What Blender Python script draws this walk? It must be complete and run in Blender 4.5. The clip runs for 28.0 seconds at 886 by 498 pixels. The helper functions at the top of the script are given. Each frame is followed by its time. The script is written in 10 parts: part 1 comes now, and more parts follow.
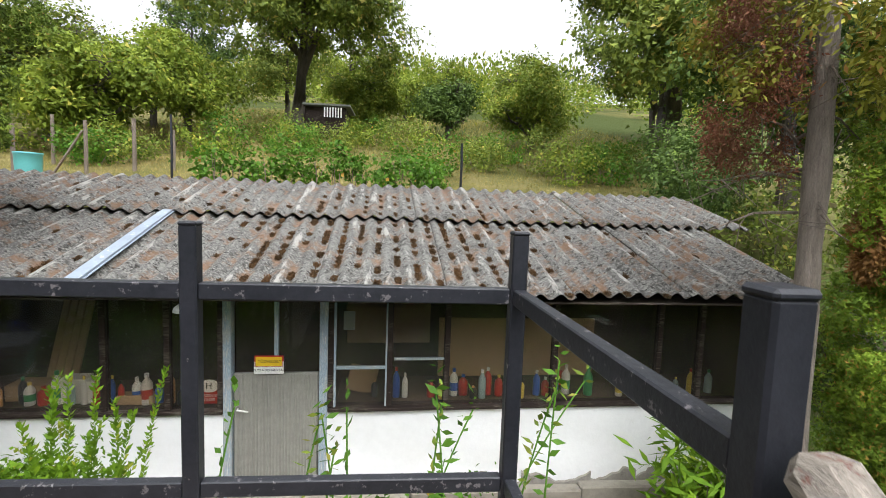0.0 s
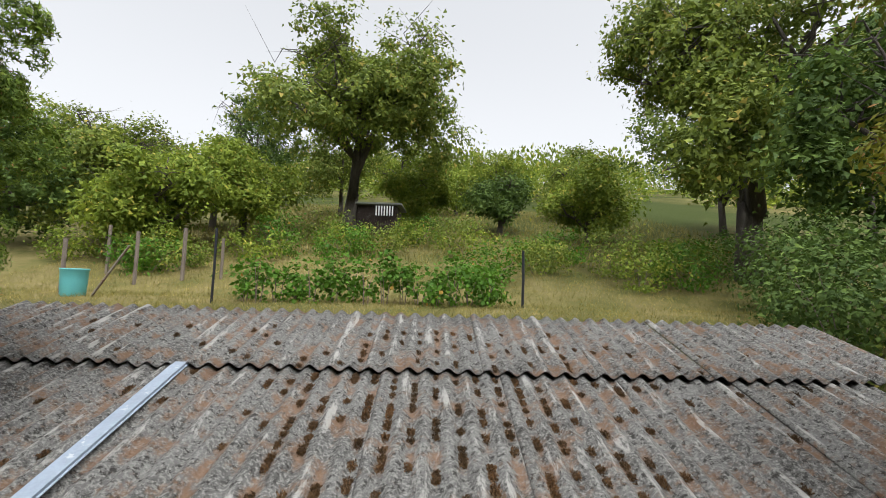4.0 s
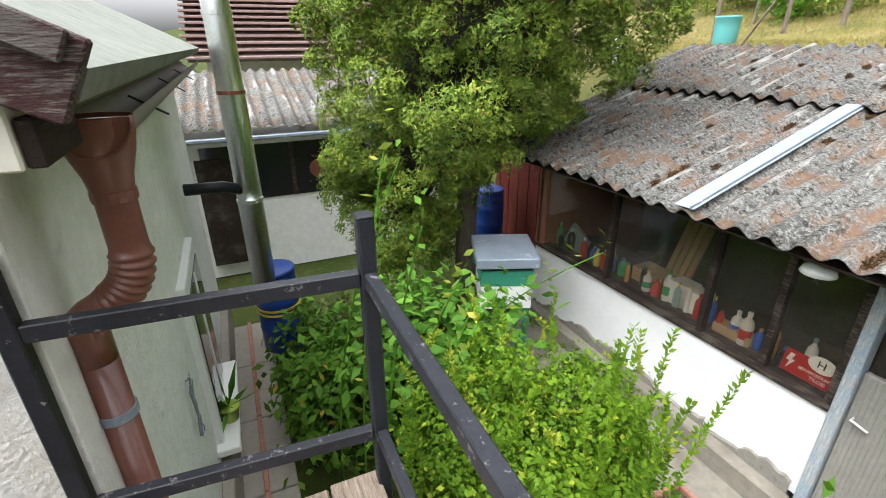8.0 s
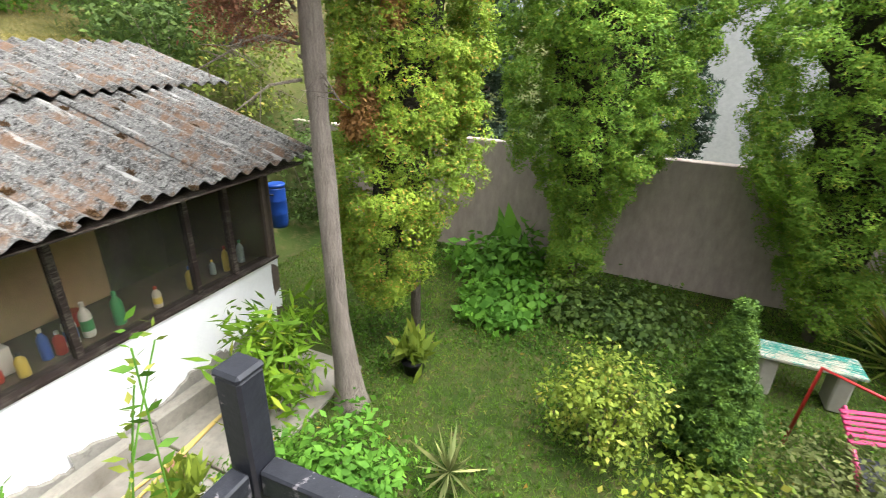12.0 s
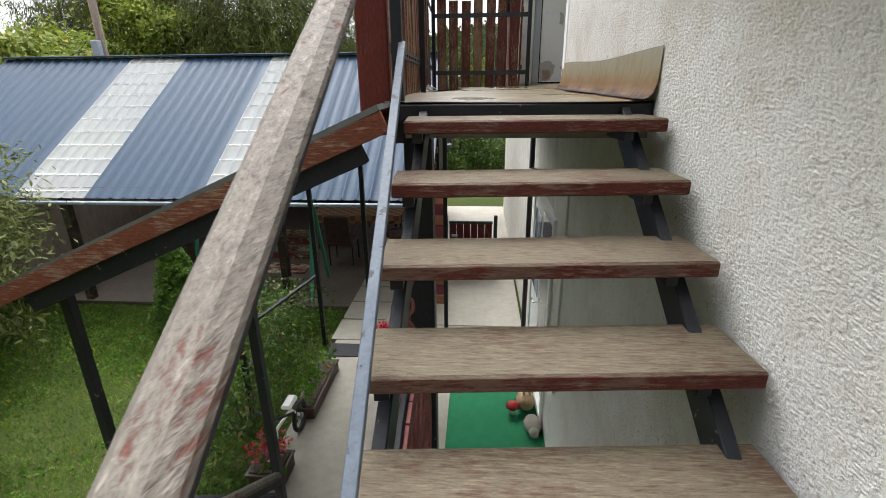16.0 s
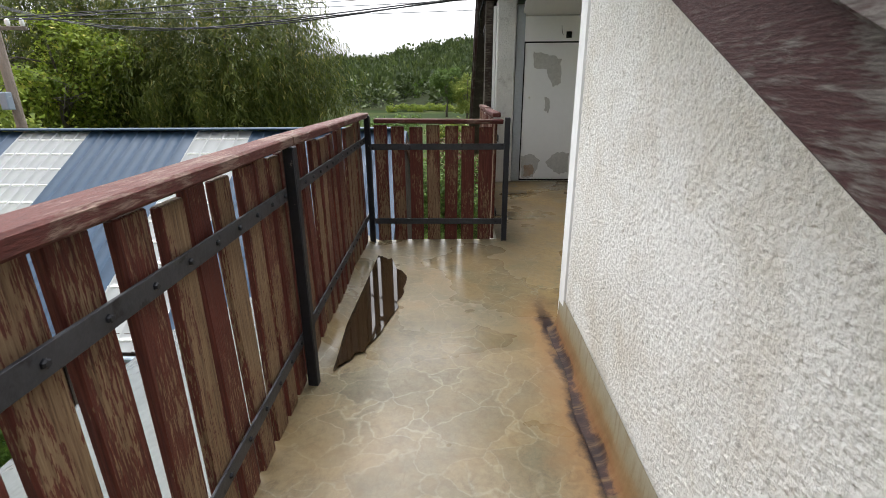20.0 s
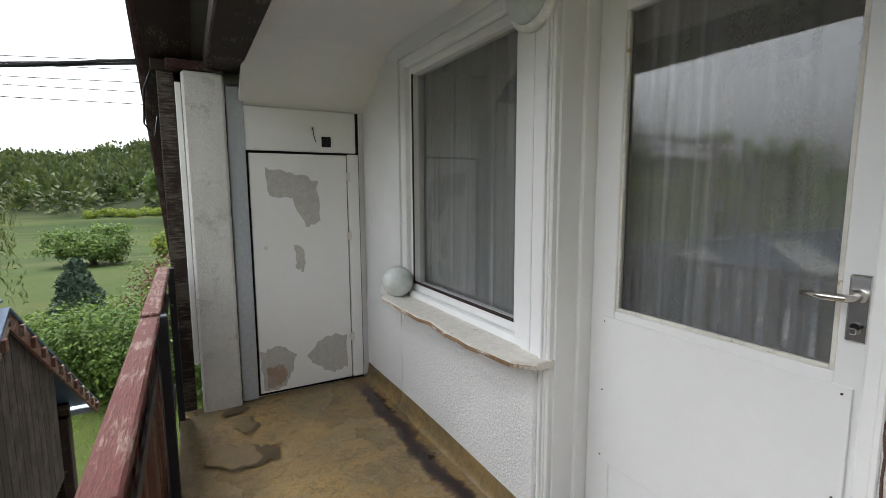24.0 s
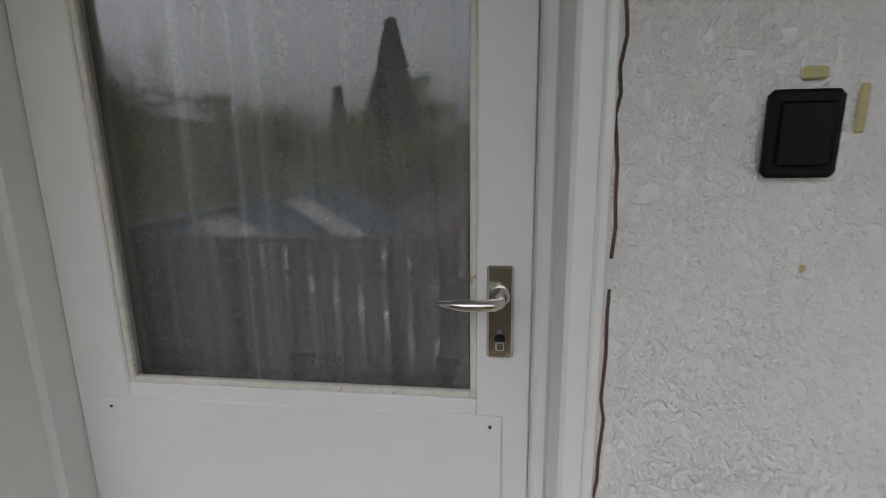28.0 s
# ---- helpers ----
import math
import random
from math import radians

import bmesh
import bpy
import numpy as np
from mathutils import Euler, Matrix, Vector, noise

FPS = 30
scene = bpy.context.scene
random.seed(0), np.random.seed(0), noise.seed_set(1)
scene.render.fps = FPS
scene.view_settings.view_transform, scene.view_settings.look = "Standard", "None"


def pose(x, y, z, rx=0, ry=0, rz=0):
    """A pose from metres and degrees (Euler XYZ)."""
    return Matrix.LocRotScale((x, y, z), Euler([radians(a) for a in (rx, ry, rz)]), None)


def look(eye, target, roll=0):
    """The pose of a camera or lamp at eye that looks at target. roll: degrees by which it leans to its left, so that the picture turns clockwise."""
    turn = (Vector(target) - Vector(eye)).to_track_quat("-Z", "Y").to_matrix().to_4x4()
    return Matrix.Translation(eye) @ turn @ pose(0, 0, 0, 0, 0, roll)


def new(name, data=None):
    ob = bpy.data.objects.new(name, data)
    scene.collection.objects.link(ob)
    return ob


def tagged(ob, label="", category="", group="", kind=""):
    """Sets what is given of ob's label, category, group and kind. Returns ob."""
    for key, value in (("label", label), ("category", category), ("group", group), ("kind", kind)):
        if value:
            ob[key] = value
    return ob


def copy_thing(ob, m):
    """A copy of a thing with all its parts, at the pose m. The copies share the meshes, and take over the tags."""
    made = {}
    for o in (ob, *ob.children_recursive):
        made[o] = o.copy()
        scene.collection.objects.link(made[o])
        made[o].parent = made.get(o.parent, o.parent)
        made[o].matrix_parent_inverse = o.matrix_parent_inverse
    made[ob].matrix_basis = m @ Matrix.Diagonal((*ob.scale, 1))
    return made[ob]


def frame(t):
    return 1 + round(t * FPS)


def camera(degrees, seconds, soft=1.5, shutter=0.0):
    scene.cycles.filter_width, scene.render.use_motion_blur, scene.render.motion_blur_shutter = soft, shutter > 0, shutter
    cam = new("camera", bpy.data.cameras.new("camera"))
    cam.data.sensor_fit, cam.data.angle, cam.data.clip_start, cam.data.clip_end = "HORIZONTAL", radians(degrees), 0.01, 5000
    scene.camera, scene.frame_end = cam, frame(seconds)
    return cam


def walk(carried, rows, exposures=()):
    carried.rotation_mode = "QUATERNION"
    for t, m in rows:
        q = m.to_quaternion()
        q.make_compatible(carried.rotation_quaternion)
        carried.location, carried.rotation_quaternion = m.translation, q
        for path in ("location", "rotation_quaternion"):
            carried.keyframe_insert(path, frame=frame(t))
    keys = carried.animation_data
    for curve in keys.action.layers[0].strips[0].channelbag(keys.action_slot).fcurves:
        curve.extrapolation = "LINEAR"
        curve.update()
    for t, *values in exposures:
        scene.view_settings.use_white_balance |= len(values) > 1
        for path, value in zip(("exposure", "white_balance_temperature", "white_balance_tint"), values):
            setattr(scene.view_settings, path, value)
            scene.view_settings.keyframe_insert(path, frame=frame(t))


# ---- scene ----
LENS = 86.6
cam = camera(LENS, 28.0, soft=0.8, shutter=0.1)
# seconds, x, y, z, yaw, pitch, roll
PATH = [
    (0, 1.457, -0.635, 2.784, -4.83, -5.24, -2.08),
    (0.5, 1.444, -0.443, 2.961, -4.40, -4.94, -1.94),
    (1, 1.411, -0.271, 3.121, -4.03, -4.22, -1.96),
    (1.5, 1.482, -0.111, 3.228, -3.79, -2.76, -1.76),
    (2, 1.480, 0.040, 3.319, -3.57, -1.51, -1.60),
    (2.5, 1.407, 0.273, 3.358, -3.38, 1.06, -1.83),
    (4.5, 1.291, 0.463, 3.332, 7.00, 4.83, -1.96),
    (5, 1.220, 0.468, 3.277, 23.62, 2.15, -1.85),
    (5.5, 1.090, 0.370, 3.159, 32.82, -5.14, -0.86),
    (6, 1.074, 0.379, 3.076, 40.19, -13.55, -0.64),
    (6.5, 1.074, 0.309, 3.064, 44.18, -19.84, -0.93),
    (7, 1.102, 0.314, 3.076, 48.36, -22.90, -0.38),
    (7.5, 1.102, 0.294, 3.073, 56.12, -23.58, -0.04),
    (8, 1.102, 0.264, 3.085, 66.27, -23.69, 0.39),
    (8.5, 1.098, 0.295, 3.075, 72.48, -24.29, 0.54),
    (9, 1.160, 0.377, 3.048, 73.55, -25.46, 0.72),
    (9.5, 1.227, 0.474, 3.027, 70.52, -27.52, 0.70),
    (10, 1.395, 0.435, 3.095, 48.40, -27.65, -0.75),
    (10.5, 1.414, 0.346, 3.029, 10.10, -25.58, -0.97),
    (11, 1.425, 0.266, 3.023, -18.10, -23.96, -2.23),
    (11.5, 1.415, 0.158, 3.059, -42.16, -23.38, -1.30),
    (12, 1.440, 0.122, 3.065, -65.48, -23.11, -1.58),
    (12.5, 1.421, 0.100, 3.072, -86.35, -23.43, -1.16),
    (14.5, 1.062, 0.064, 3.233, -142.70, -23.72, 0.28),
    (15, 1.022, 0.055, 3.290, -158.25, -21.40, 0.19),
    (15.5, 0.876, -0.057, 3.331, -170.88, -20.36, 0.22),
    (16, 0.686, -0.280, 3.330, -175.97, -19.85, 0.56),
    (16.5, 0.598, -0.638, 3.389, -176.87, -19.05, 0.51),
    (17, 0.529, -0.927, 3.530, -177.87, -17.93, 0.44),
    (17.5, 0.513, -1.174, 3.679, -178.23, -17.27, 0.69),
    (18, 0.500, -1.415, 3.815, -177.92, -16.90, 1.20),
    (18.5, 0.485, -1.659, 3.971, -178.33, -18.08, 0.41),
    (19, 0.507, -1.872, 4.093, -178.38, -18.37, 0.60),
    (19.5, 0.489, -2.090, 4.219, -178.15, -18.65, 0.28),
    (20, 0.504, -2.294, 4.369, -178.14, -18.64, 0.35),
    (20.5, 0.603, -2.617, 4.485, -177.68, -18.34, 0.43),
    (22.5, 0.416, -4.198, 4.650, -188.18, -10.60, 0.03),
    (23, 0.283, -4.627, 4.660, -195.32, -9.20, 0.21),
    (23.5, 0.165, -4.953, 4.660, -202.89, -7.62, 0.20),
    (24, 0.086, -5.122, 4.650, -208.62, -7.09, 0.27),
    (24.5, 0.192, -5.287, 4.624, -213.39, -7.05, 0.21),
    (25, 0.351, -5.431, 4.615, -222.53, -6.95, -0.04),
    (25.5, 0.369, -5.388, 4.607, -235.80, -7.45, 0.48),
    (26, 0.349, -5.354, 4.609, -249.38, -8.39, 0.89),
    (26.5, 0.319, -5.372, 4.615, -259.20, -9.88, 1.02),
    (27, 0.165, -5.426, 4.593, -262.61, -10.97, 0.95),
    (27.5, -0.149, -5.482, 4.623, -263.24, -12.24, 1.15),
    (28, -0.516, -5.592, 4.640, -263.15, -12.02, 0.77),
]
EXPOSURES = [(0, 1.5, 6300, 10), (2.5, 1.35, 6300, 10), (5, 0.95, 6300, 10), (6, 1.75, 6300, 10), (9.0, 1.95, 6250, 10), (11, 1.40, 6300, 10), (12, 2.3, 6300, 10), (12.5, 2.35, 6300, 10), (15, 2.08, 6300, 10), (16, 1.65, 6300, 10), (17, 1.8, 6300, 10), (18.5, 1.55, 6300, 10), (20.5, 1.6, 6300, 10), (23, 1.95, 6200, 10), (25, 1.82, 6200, 12), (26, 1.6, 6220, 12), (27, 1.42, 6240, 13), (28, 1.36, 6250, 13)]
walk(cam, [(t, pose(x, y, z, 90 + p, r, w)) for t, x, y, z, w, p, r in PATH], EXPOSURES)

# ---------- sky, sun ----------
world = bpy.data.worlds.new("overcast")
scene.world = world
world.use_nodes = True
wn, wl = world.node_tree.nodes, world.node_tree.links
wn.clear()
sky = wn.new("ShaderNodeTexSky")
sky.sky_type, sky.sun_disc = "NISHITA", False
SUN_EL, SUN_ROT = radians(66), radians(165)
sky.sun_elevation, sky.sun_rotation = SUN_EL, SUN_ROT
sky.air_density, sky.dust_density, sky.ozone_density = 1.0, 6.0, 1.0
hs = wn.new("ShaderNodeHueSaturation")
hs.inputs["Saturation"].default_value = 0.06
bg = wn.new("ShaderNodeBackground")
bg.inputs["Strength"].default_value = 0.15
wo = wn.new("ShaderNodeOutputWorld")
wl.new(sky.outputs[0], hs.inputs["Color"])
wl.new(hs.outputs[0], bg.inputs["Color"])
wl.new(bg.outputs[0], wo.inputs["Surface"])
sun = new("sun", bpy.data.lights.new("sun", "SUN"))
sun.data.energy, sun.data.angle, sun.data.color = 0.55, radians(80), (1.0, 0.99, 0.97)
sd = Vector((math.sin(SUN_ROT) * math.cos(SUN_EL), math.cos(SUN_ROT) * math.cos(SUN_EL), math.sin(SUN_EL)))
sun.matrix_world = look(sd * 60, (0, 0, 0))
# ---------- materials ----------
def material(name):
    m = bpy.data.materials.new(name)
    m.use_nodes = True
    n, l = m.node_tree.nodes, m.node_tree.links
    return m, n, l, n["Principled BSDF"]


def coords(n, l, stretch=(1, 1, 1), turn=(0, 0, 0)):
    c = n.new("ShaderNodeTexCoord")
    mp = n.new("ShaderNodeMapping")
    mp.inputs["Scale"].default_value = stretch
    mp.inputs["Rotation"].default_value = [radians(a) for a in turn]
    l.new(c.outputs["Object"], mp.inputs["Vector"])
    return mp.outputs[0]


def noise_node(n, l, vec, scale, detail=6, rough=0.6, distort=0.0):
    t = n.new("ShaderNodeTexNoise")
    t.inputs["Scale"].default_value, t.inputs["Detail"].default_value = scale, detail
    t.inputs["Roughness"].default_value, t.inputs["Distortion"].default_value = rough, distort
    l.new(vec, t.inputs["Vector"])
    return t.outputs["Fac"]


def ramp_node(n, l, fac, stops):
    r = n.new("ShaderNodeValToRGB")
    e = r.color_ramp.elements
    e[0].position, e[1].position = stops[0][0], stops[-1][0]
    for p, c in stops[1:-1]:
        e.new(p)
    for el, (p, c) in zip(sorted(e, key=lambda q: q.position), stops):
        el.color = (*c, 1) if len(c) == 3 else c
    l.new(fac, r.inputs["Fac"])
    return r.outputs["Color"]


def mix_node(n, l, fac, a, b, blend="MIX"):
    m = n.new("ShaderNodeMix")
    m.data_type, m.blend_type = "RGBA", blend
    if isinstance(fac, float):
        m.inputs[0].default_value = fac
    else:
        l.new(fac, m.inputs[0])
    for s, v in ((6, a), (7, b)):
        if isinstance(v, tuple):
            m.inputs[s].default_value = (*v, 1)
        else:
            l.new(v, m.inputs[s])
    return m.outputs[2]


def bump_node(n, l, p, height, strength, dist, under=None):
    b = n.new("ShaderNodeBump")
    b.inputs["Strength"].default_value, b.inputs["Distance"].default_value = strength, dist
    l.new(height, b.inputs["Height"])
    if under is not None:
        l.new(under, b.inputs["Normal"])
    l.new(b.outputs[0], p.inputs["Normal"])
    return b.outputs[0]


W, K = (1, 1, 1), (0, 0, 0)


def mottled(name, c1, c2, scale=3.0, rough=0.8, bump=0.3, bump_scale=60.0, dist=0.01, c3=None, at3=(0.58, 0.66), scale3=1.2, metal=0.0,
            stretch=(1, 1, 1), turn=(0, 0, 0), vary=0.0, spec=0.5, detail3=8, fine=0.35):
    """Two colours mingled at two scales, a third as blots with a shape of their own, fine relief."""
    m, n, l, p = material(name)
    v = coords(n, l, stretch, turn)
    a = noise_node(n, l, v, scale)
    b = noise_node(n, l, v, scale * 9, 4, 0.7)
    c = mix_node(n, l, ramp_node(n, l, a, [(0.35, K), (0.65, W)]), c1, c2)
    c = mix_node(n, l, fine, c, ramp_node(n, l, b, [(0.3, tuple(x * 0.55 for x in c1)), (0.7, tuple(min(1, x * 1.3) for x in c2))]))
    if c3:
        s = noise_node(n, l, v, scale3, detail3, 0.68)
        c = mix_node(n, l, ramp_node(n, l, s, [(at3[0], K), (at3[1], W)]), c, c3)
    if vary:
        oi = n.new("ShaderNodeObjectInfo")
        g = n.new("ShaderNodeHueSaturation")
        mr = n.new("ShaderNodeMapRange")
        mr.inputs["To Min"].default_value, mr.inputs["To Max"].default_value = 1 - vary, 1 + vary
        l.new(oi.outputs["Random"], mr.inputs["Value"])
        l.new(mr.outputs[0], g.inputs["Value"])
        l.new(c, g.inputs["Color"])
        c = g.outputs[0]
    l.new(c, p.inputs["Base Color"])
    p.inputs["Roughness"].default_value, p.inputs["Metallic"].default_value = rough, metal
    p.inputs["Specular IOR Level"].default_value = spec
    if bump:
        h = noise_node(n, l, v, bump_scale, 5, 0.65)
        bump_node(n, l, p, h, bump, dist)
    return m


def old_wood(name, paint, bare, axis=0, worn=0.5, rough=0.7, soft=0.06, grain=1.0, vary=0.15):
    """Painted wood, flaked along the grain down to grey timber."""
    m, n, l, p = material(name)
    st = [1, 1, 1]
    for i in range(3):
        st[i] = 1.6 if i == axis else 14.0
    v = coords(n, l, st)
    v2 = coords(n, l)
    oi = n.new("ShaderNodeObjectInfo")
    off = n.new("ShaderNodeVectorMath")
    off.operation = "ADD"
    cb = n.new("ShaderNodeCombineXYZ")
    mu = n.new("ShaderNodeMath")
    mu.operation = "MULTIPLY"
    mu.inputs[1].default_value = 37.0
    l.new(oi.outputs["Random"], mu.inputs[0])
    for i in range(3):
        l.new(mu.outputs[0], cb.inputs[i])
    l.new(v, off.inputs[0])
    l.new(cb.outputs[0], off.inputs[1])
    v = off.outputs[0]
    fib = noise_node(n, l, v, 7.0 * grain, 6, 0.7, 0.4)
    fine = noise_node(n, l, v, 26.0 * grain, 4, 0.6)
    wood = ramp_node(n, l, fib, [(0.30, tuple(c * 0.32 for c in bare)), (0.46, tuple(c * 0.85 for c in bare)), (0.56, bare), (0.74, tuple(min(1, c * 1.75) for c in bare))])
    wood = mix_node(n, l, ramp_node(n, l, fine, [(0.52, K), (0.66, (0.6, 0.6, 0.6))]), wood, tuple(c * 0.45 for c in bare))
    pnt = mix_node(n, l, ramp_node(n, l, fine, [(0.35, K), (0.7, W)]), tuple(c * 0.65 for c in paint), tuple(min(1, c * 1.25) for c in paint))
    big = noise_node(n, l, v2, 5.0, 5, 0.6)
    mk = n.new("ShaderNodeMath")
    mk.operation = "ADD"
    l.new(fib, mk.inputs[0])
    l.new(big, mk.inputs[1])
    vv = n.new("ShaderNodeMath")
    vv.operation = "MULTIPLY_ADD"
    vv.inputs[1].default_value = vary
    l.new(oi.outputs["Random"], vv.inputs[0])
    l.new(mk.outputs[0], vv.inputs[2])
    hv = n.new("ShaderNodeMath")
    hv.operation = "MULTIPLY"
    hv.inputs[1].default_value = 0.5
    l.new(vv.outputs[0], hv.inputs[0])
    k = 0.62 - 0.24 * worn
    mask = ramp_node(n, l, hv.outputs[0], [(k, K), (k + soft, W)])
    c = mix_node(n, l, mask, pnt, wood)
    l.new(c, p.inputs["Base Color"])
    p.inputs["Roughness"].default_value = rough
    b1 = bump_node(n, l, p, fib, 0.6, 0.008)
    bump_node(n, l, p, fine, 0.25, 0.003, b1)
    p.inputs["Specular IOR Level"].default_value = 0.22
    return m


def plain(name, c, rough=0.5, metal=0.0, coat=0.0, speck=0.12, scale=40.0, spec=0.5):
    m, n, l, p = material(name)
    v = coords(n, l)
    a = noise_node(n, l, v, scale, 5, 0.7)
    l.new(mix_node(n, l, ramp_node(n, l, a, [(0.3, K), (0.75, W)]), tuple(x * (1 - speck) for x in c), tuple(min(1, x * (1 + speck)) for x in c)), p.inputs["Base Color"])
    p.inputs["Roughness"].default_value, p.inputs["Metallic"].default_value = rough, metal
    p.inputs["Coat Weight"].default_value = coat
    p.inputs["Specular IOR Level"].default_value = spec
    return m


def leafy(name, dark, light, rough=0.65, trans=0.25, third=None, share=0.9, patch=1.3):
    """Leaves: each one a shade of its own."""
    m, n, l, p = material(name)
    g = n.new("ShaderNodeNewGeometry")
    stops = [(0.0, dark), (0.55, tuple((a + b) / 2 for a, b in zip(dark, light))), (share, light)]
    stops.append((1.0, third if third else light))
    v = coords(n, l)
    a = noise_node(n, l, v, patch, 3, 0.6)
    clump = noise_node(n, l, v, patch * 4.5, 2, 0.5)
    spread = n.new("ShaderNodeMapRange")
    spread.inputs["From Min"].default_value, spread.inputs["From Max"].default_value = 0.28, 0.72
    l.new(clump, spread.inputs["Value"])
    both = n.new("ShaderNodeMix")
    both.inputs[0].default_value = 0.65
    l.new(g.outputs["Random Per Island"], both.inputs[2])
    l.new(spread.outputs[0], both.inputs[3])
    c = ramp_node(n, l, both.outputs[0], stops[:3])
    odd = ramp_node(n, l, g.outputs["Random Per Island"], [(share, K), (share + 0.01, W)])
    c = mix_node(n, l, odd, c, stops[3][1])
    c = mix_node(n, l, 1.0, c, ramp_node(n, l, a, [(0.3, (0.62, 0.68, 0.60)), (0.7, (1.28, 1.2, 0.95))]), "MULTIPLY")
    l.new(c, p.inputs["Base Color"])
    p.inputs["Roughness"].default_value = rough
    p.inputs["Specular IOR Level"].default_value = 0.2
    tr = n.new("ShaderNodeBsdfTranslucent")
    l.new(c, tr.inputs["Color"])
    mx = n.new("ShaderNodeMixShader")
    mx.inputs[0].default_value = trans
    out = n["Material Output"]
    l.new(p.outputs[0], mx.inputs[1])
    l.new(tr.outputs[0], mx.inputs[2])
    l.new(mx.outputs[0], out.inputs["Surface"])
    return m


def glassy(name, tint=(0.85, 0.9, 0.88), rough=0.02, clear=0.75, mirror=0.05):
    """Thin window pane: clear, with the mirror of what stands before it."""
    m, n, l, p = material(name)
    out = n["Material Output"]
    tr = n.new("ShaderNodeBsdfTransparent")
    tr.inputs["Color"].default_value = (*tint, 1)
    gl = n.new("ShaderNodeBsdfGlossy")
    gl.inputs["Roughness"].default_value = rough
    lw = n.new("ShaderNodeLayerWeight")
    lw.inputs["Blend"].default_value = 0.35
    pw = n.new("ShaderNodeMath")
    pw.operation, pw.inputs[1].default_value = "POWER", 3.0
    l.new(lw.outputs["Facing"], pw.inputs[0])
    fr = n.new("ShaderNodeMapRange")
    fr.inputs["To Min"].default_value, fr.inputs["To Max"].default_value = mirror, 0.85
    l.new(pw.outputs[0], fr.inputs["Value"])
    df = n.new("ShaderNodeBsdfDiffuse")
    df.inputs["Color"].default_value = (0.5, 0.5, 0.47, 1)
    v = coords(n, l)
    dirt = ramp_node(n, l, noise_node(n, l, v, 2.5, 7, 0.7), [(0.35, (0.01, 0.01, 0.01)), (0.8, (1 - clear,) * 3)])
    m1 = n.new("ShaderNodeMixShader")
    l.new(dirt, m1.inputs[0])
    l.new(tr.outputs[0], m1.inputs[1])
    l.new(df.outputs[0], m1.inputs[2])
    m2 = n.new("ShaderNodeMixShader")
    l.new(fr.outputs[0], m2.inputs[0])
    l.new(m1.outputs[0], m2.inputs[1])
    l.new(gl.outputs[0], m2.inputs[2])
    l.new(m2.outputs[0], out.inputs["Surface"])
    return m


def pebble_dash(name):
    """Coarse white roughcast, the shade between its lumps painted in."""
    m, n, l, p = material(name)
    v = coords(n, l)
    a = noise_node(n, l, v, 1.1, 6, 0.6)
    b = noise_node(n, l, v, 95.0, 3, 0.7)
    c = mix_node(n, l, ramp_node(n, l, a, [(0.35, K), (0.7, W)]), (0.85, 0.835, 0.80), (0.76, 0.74, 0.695))
    grime = noise_node(n, l, v, 2.4, 8, 0.7)
    c = mix_node(n, l, ramp_node(n, l, grime, [(0.46, K), (0.72, (0.70, 0.70, 0.70))]), c, (0.60, 0.53, 0.43))
    sp = noise_node(n, l, v, 38.0, 3, 0.6)
    c = mix_node(n, l, ramp_node(n, l, sp, [(0.66, K), (0.72, W)]), c, (0.50, 0.47, 0.41))
    l.new(c, p.inputs["Base Color"])
    p.inputs["Roughness"].default_value = 0.95
    p.inputs["Specular IOR Level"].default_value = 0.2
    vo = n.new("ShaderNodeTexVoronoi")
    vo.feature = "SMOOTH_F1"
    vo.inputs["Scale"].default_value = 85.0
    l.new(v, vo.inputs["Vector"])
    inv = n.new("ShaderNodeMath")
    inv.operation = "SUBTRACT"
    inv.inputs[0].default_value = 1.0
    l.new(vo.outputs["Distance"], inv.inputs[1])
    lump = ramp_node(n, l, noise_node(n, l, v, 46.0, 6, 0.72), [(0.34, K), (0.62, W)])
    # same noise as the lumps: low spots get a darker colour, as shade
    pit_shade = ramp_node(n, l, noise_node(n, l, v, 46.0, 6, 0.72), [(0.35, W), (0.42, K)])
    l.new(mix_node(n, l, pit_shade, c, (0.55, 0.53, 0.48)), p.inputs["Base Color"])
    b1 = bump_node(n, l, p, lump, 0.45, 0.008)
    b2 = bump_node(n, l, p, inv.outputs[0], 0.35, 0.007, b1)
    bump_node(n, l, p, b, 0.8, 0.007, b2)
    return m


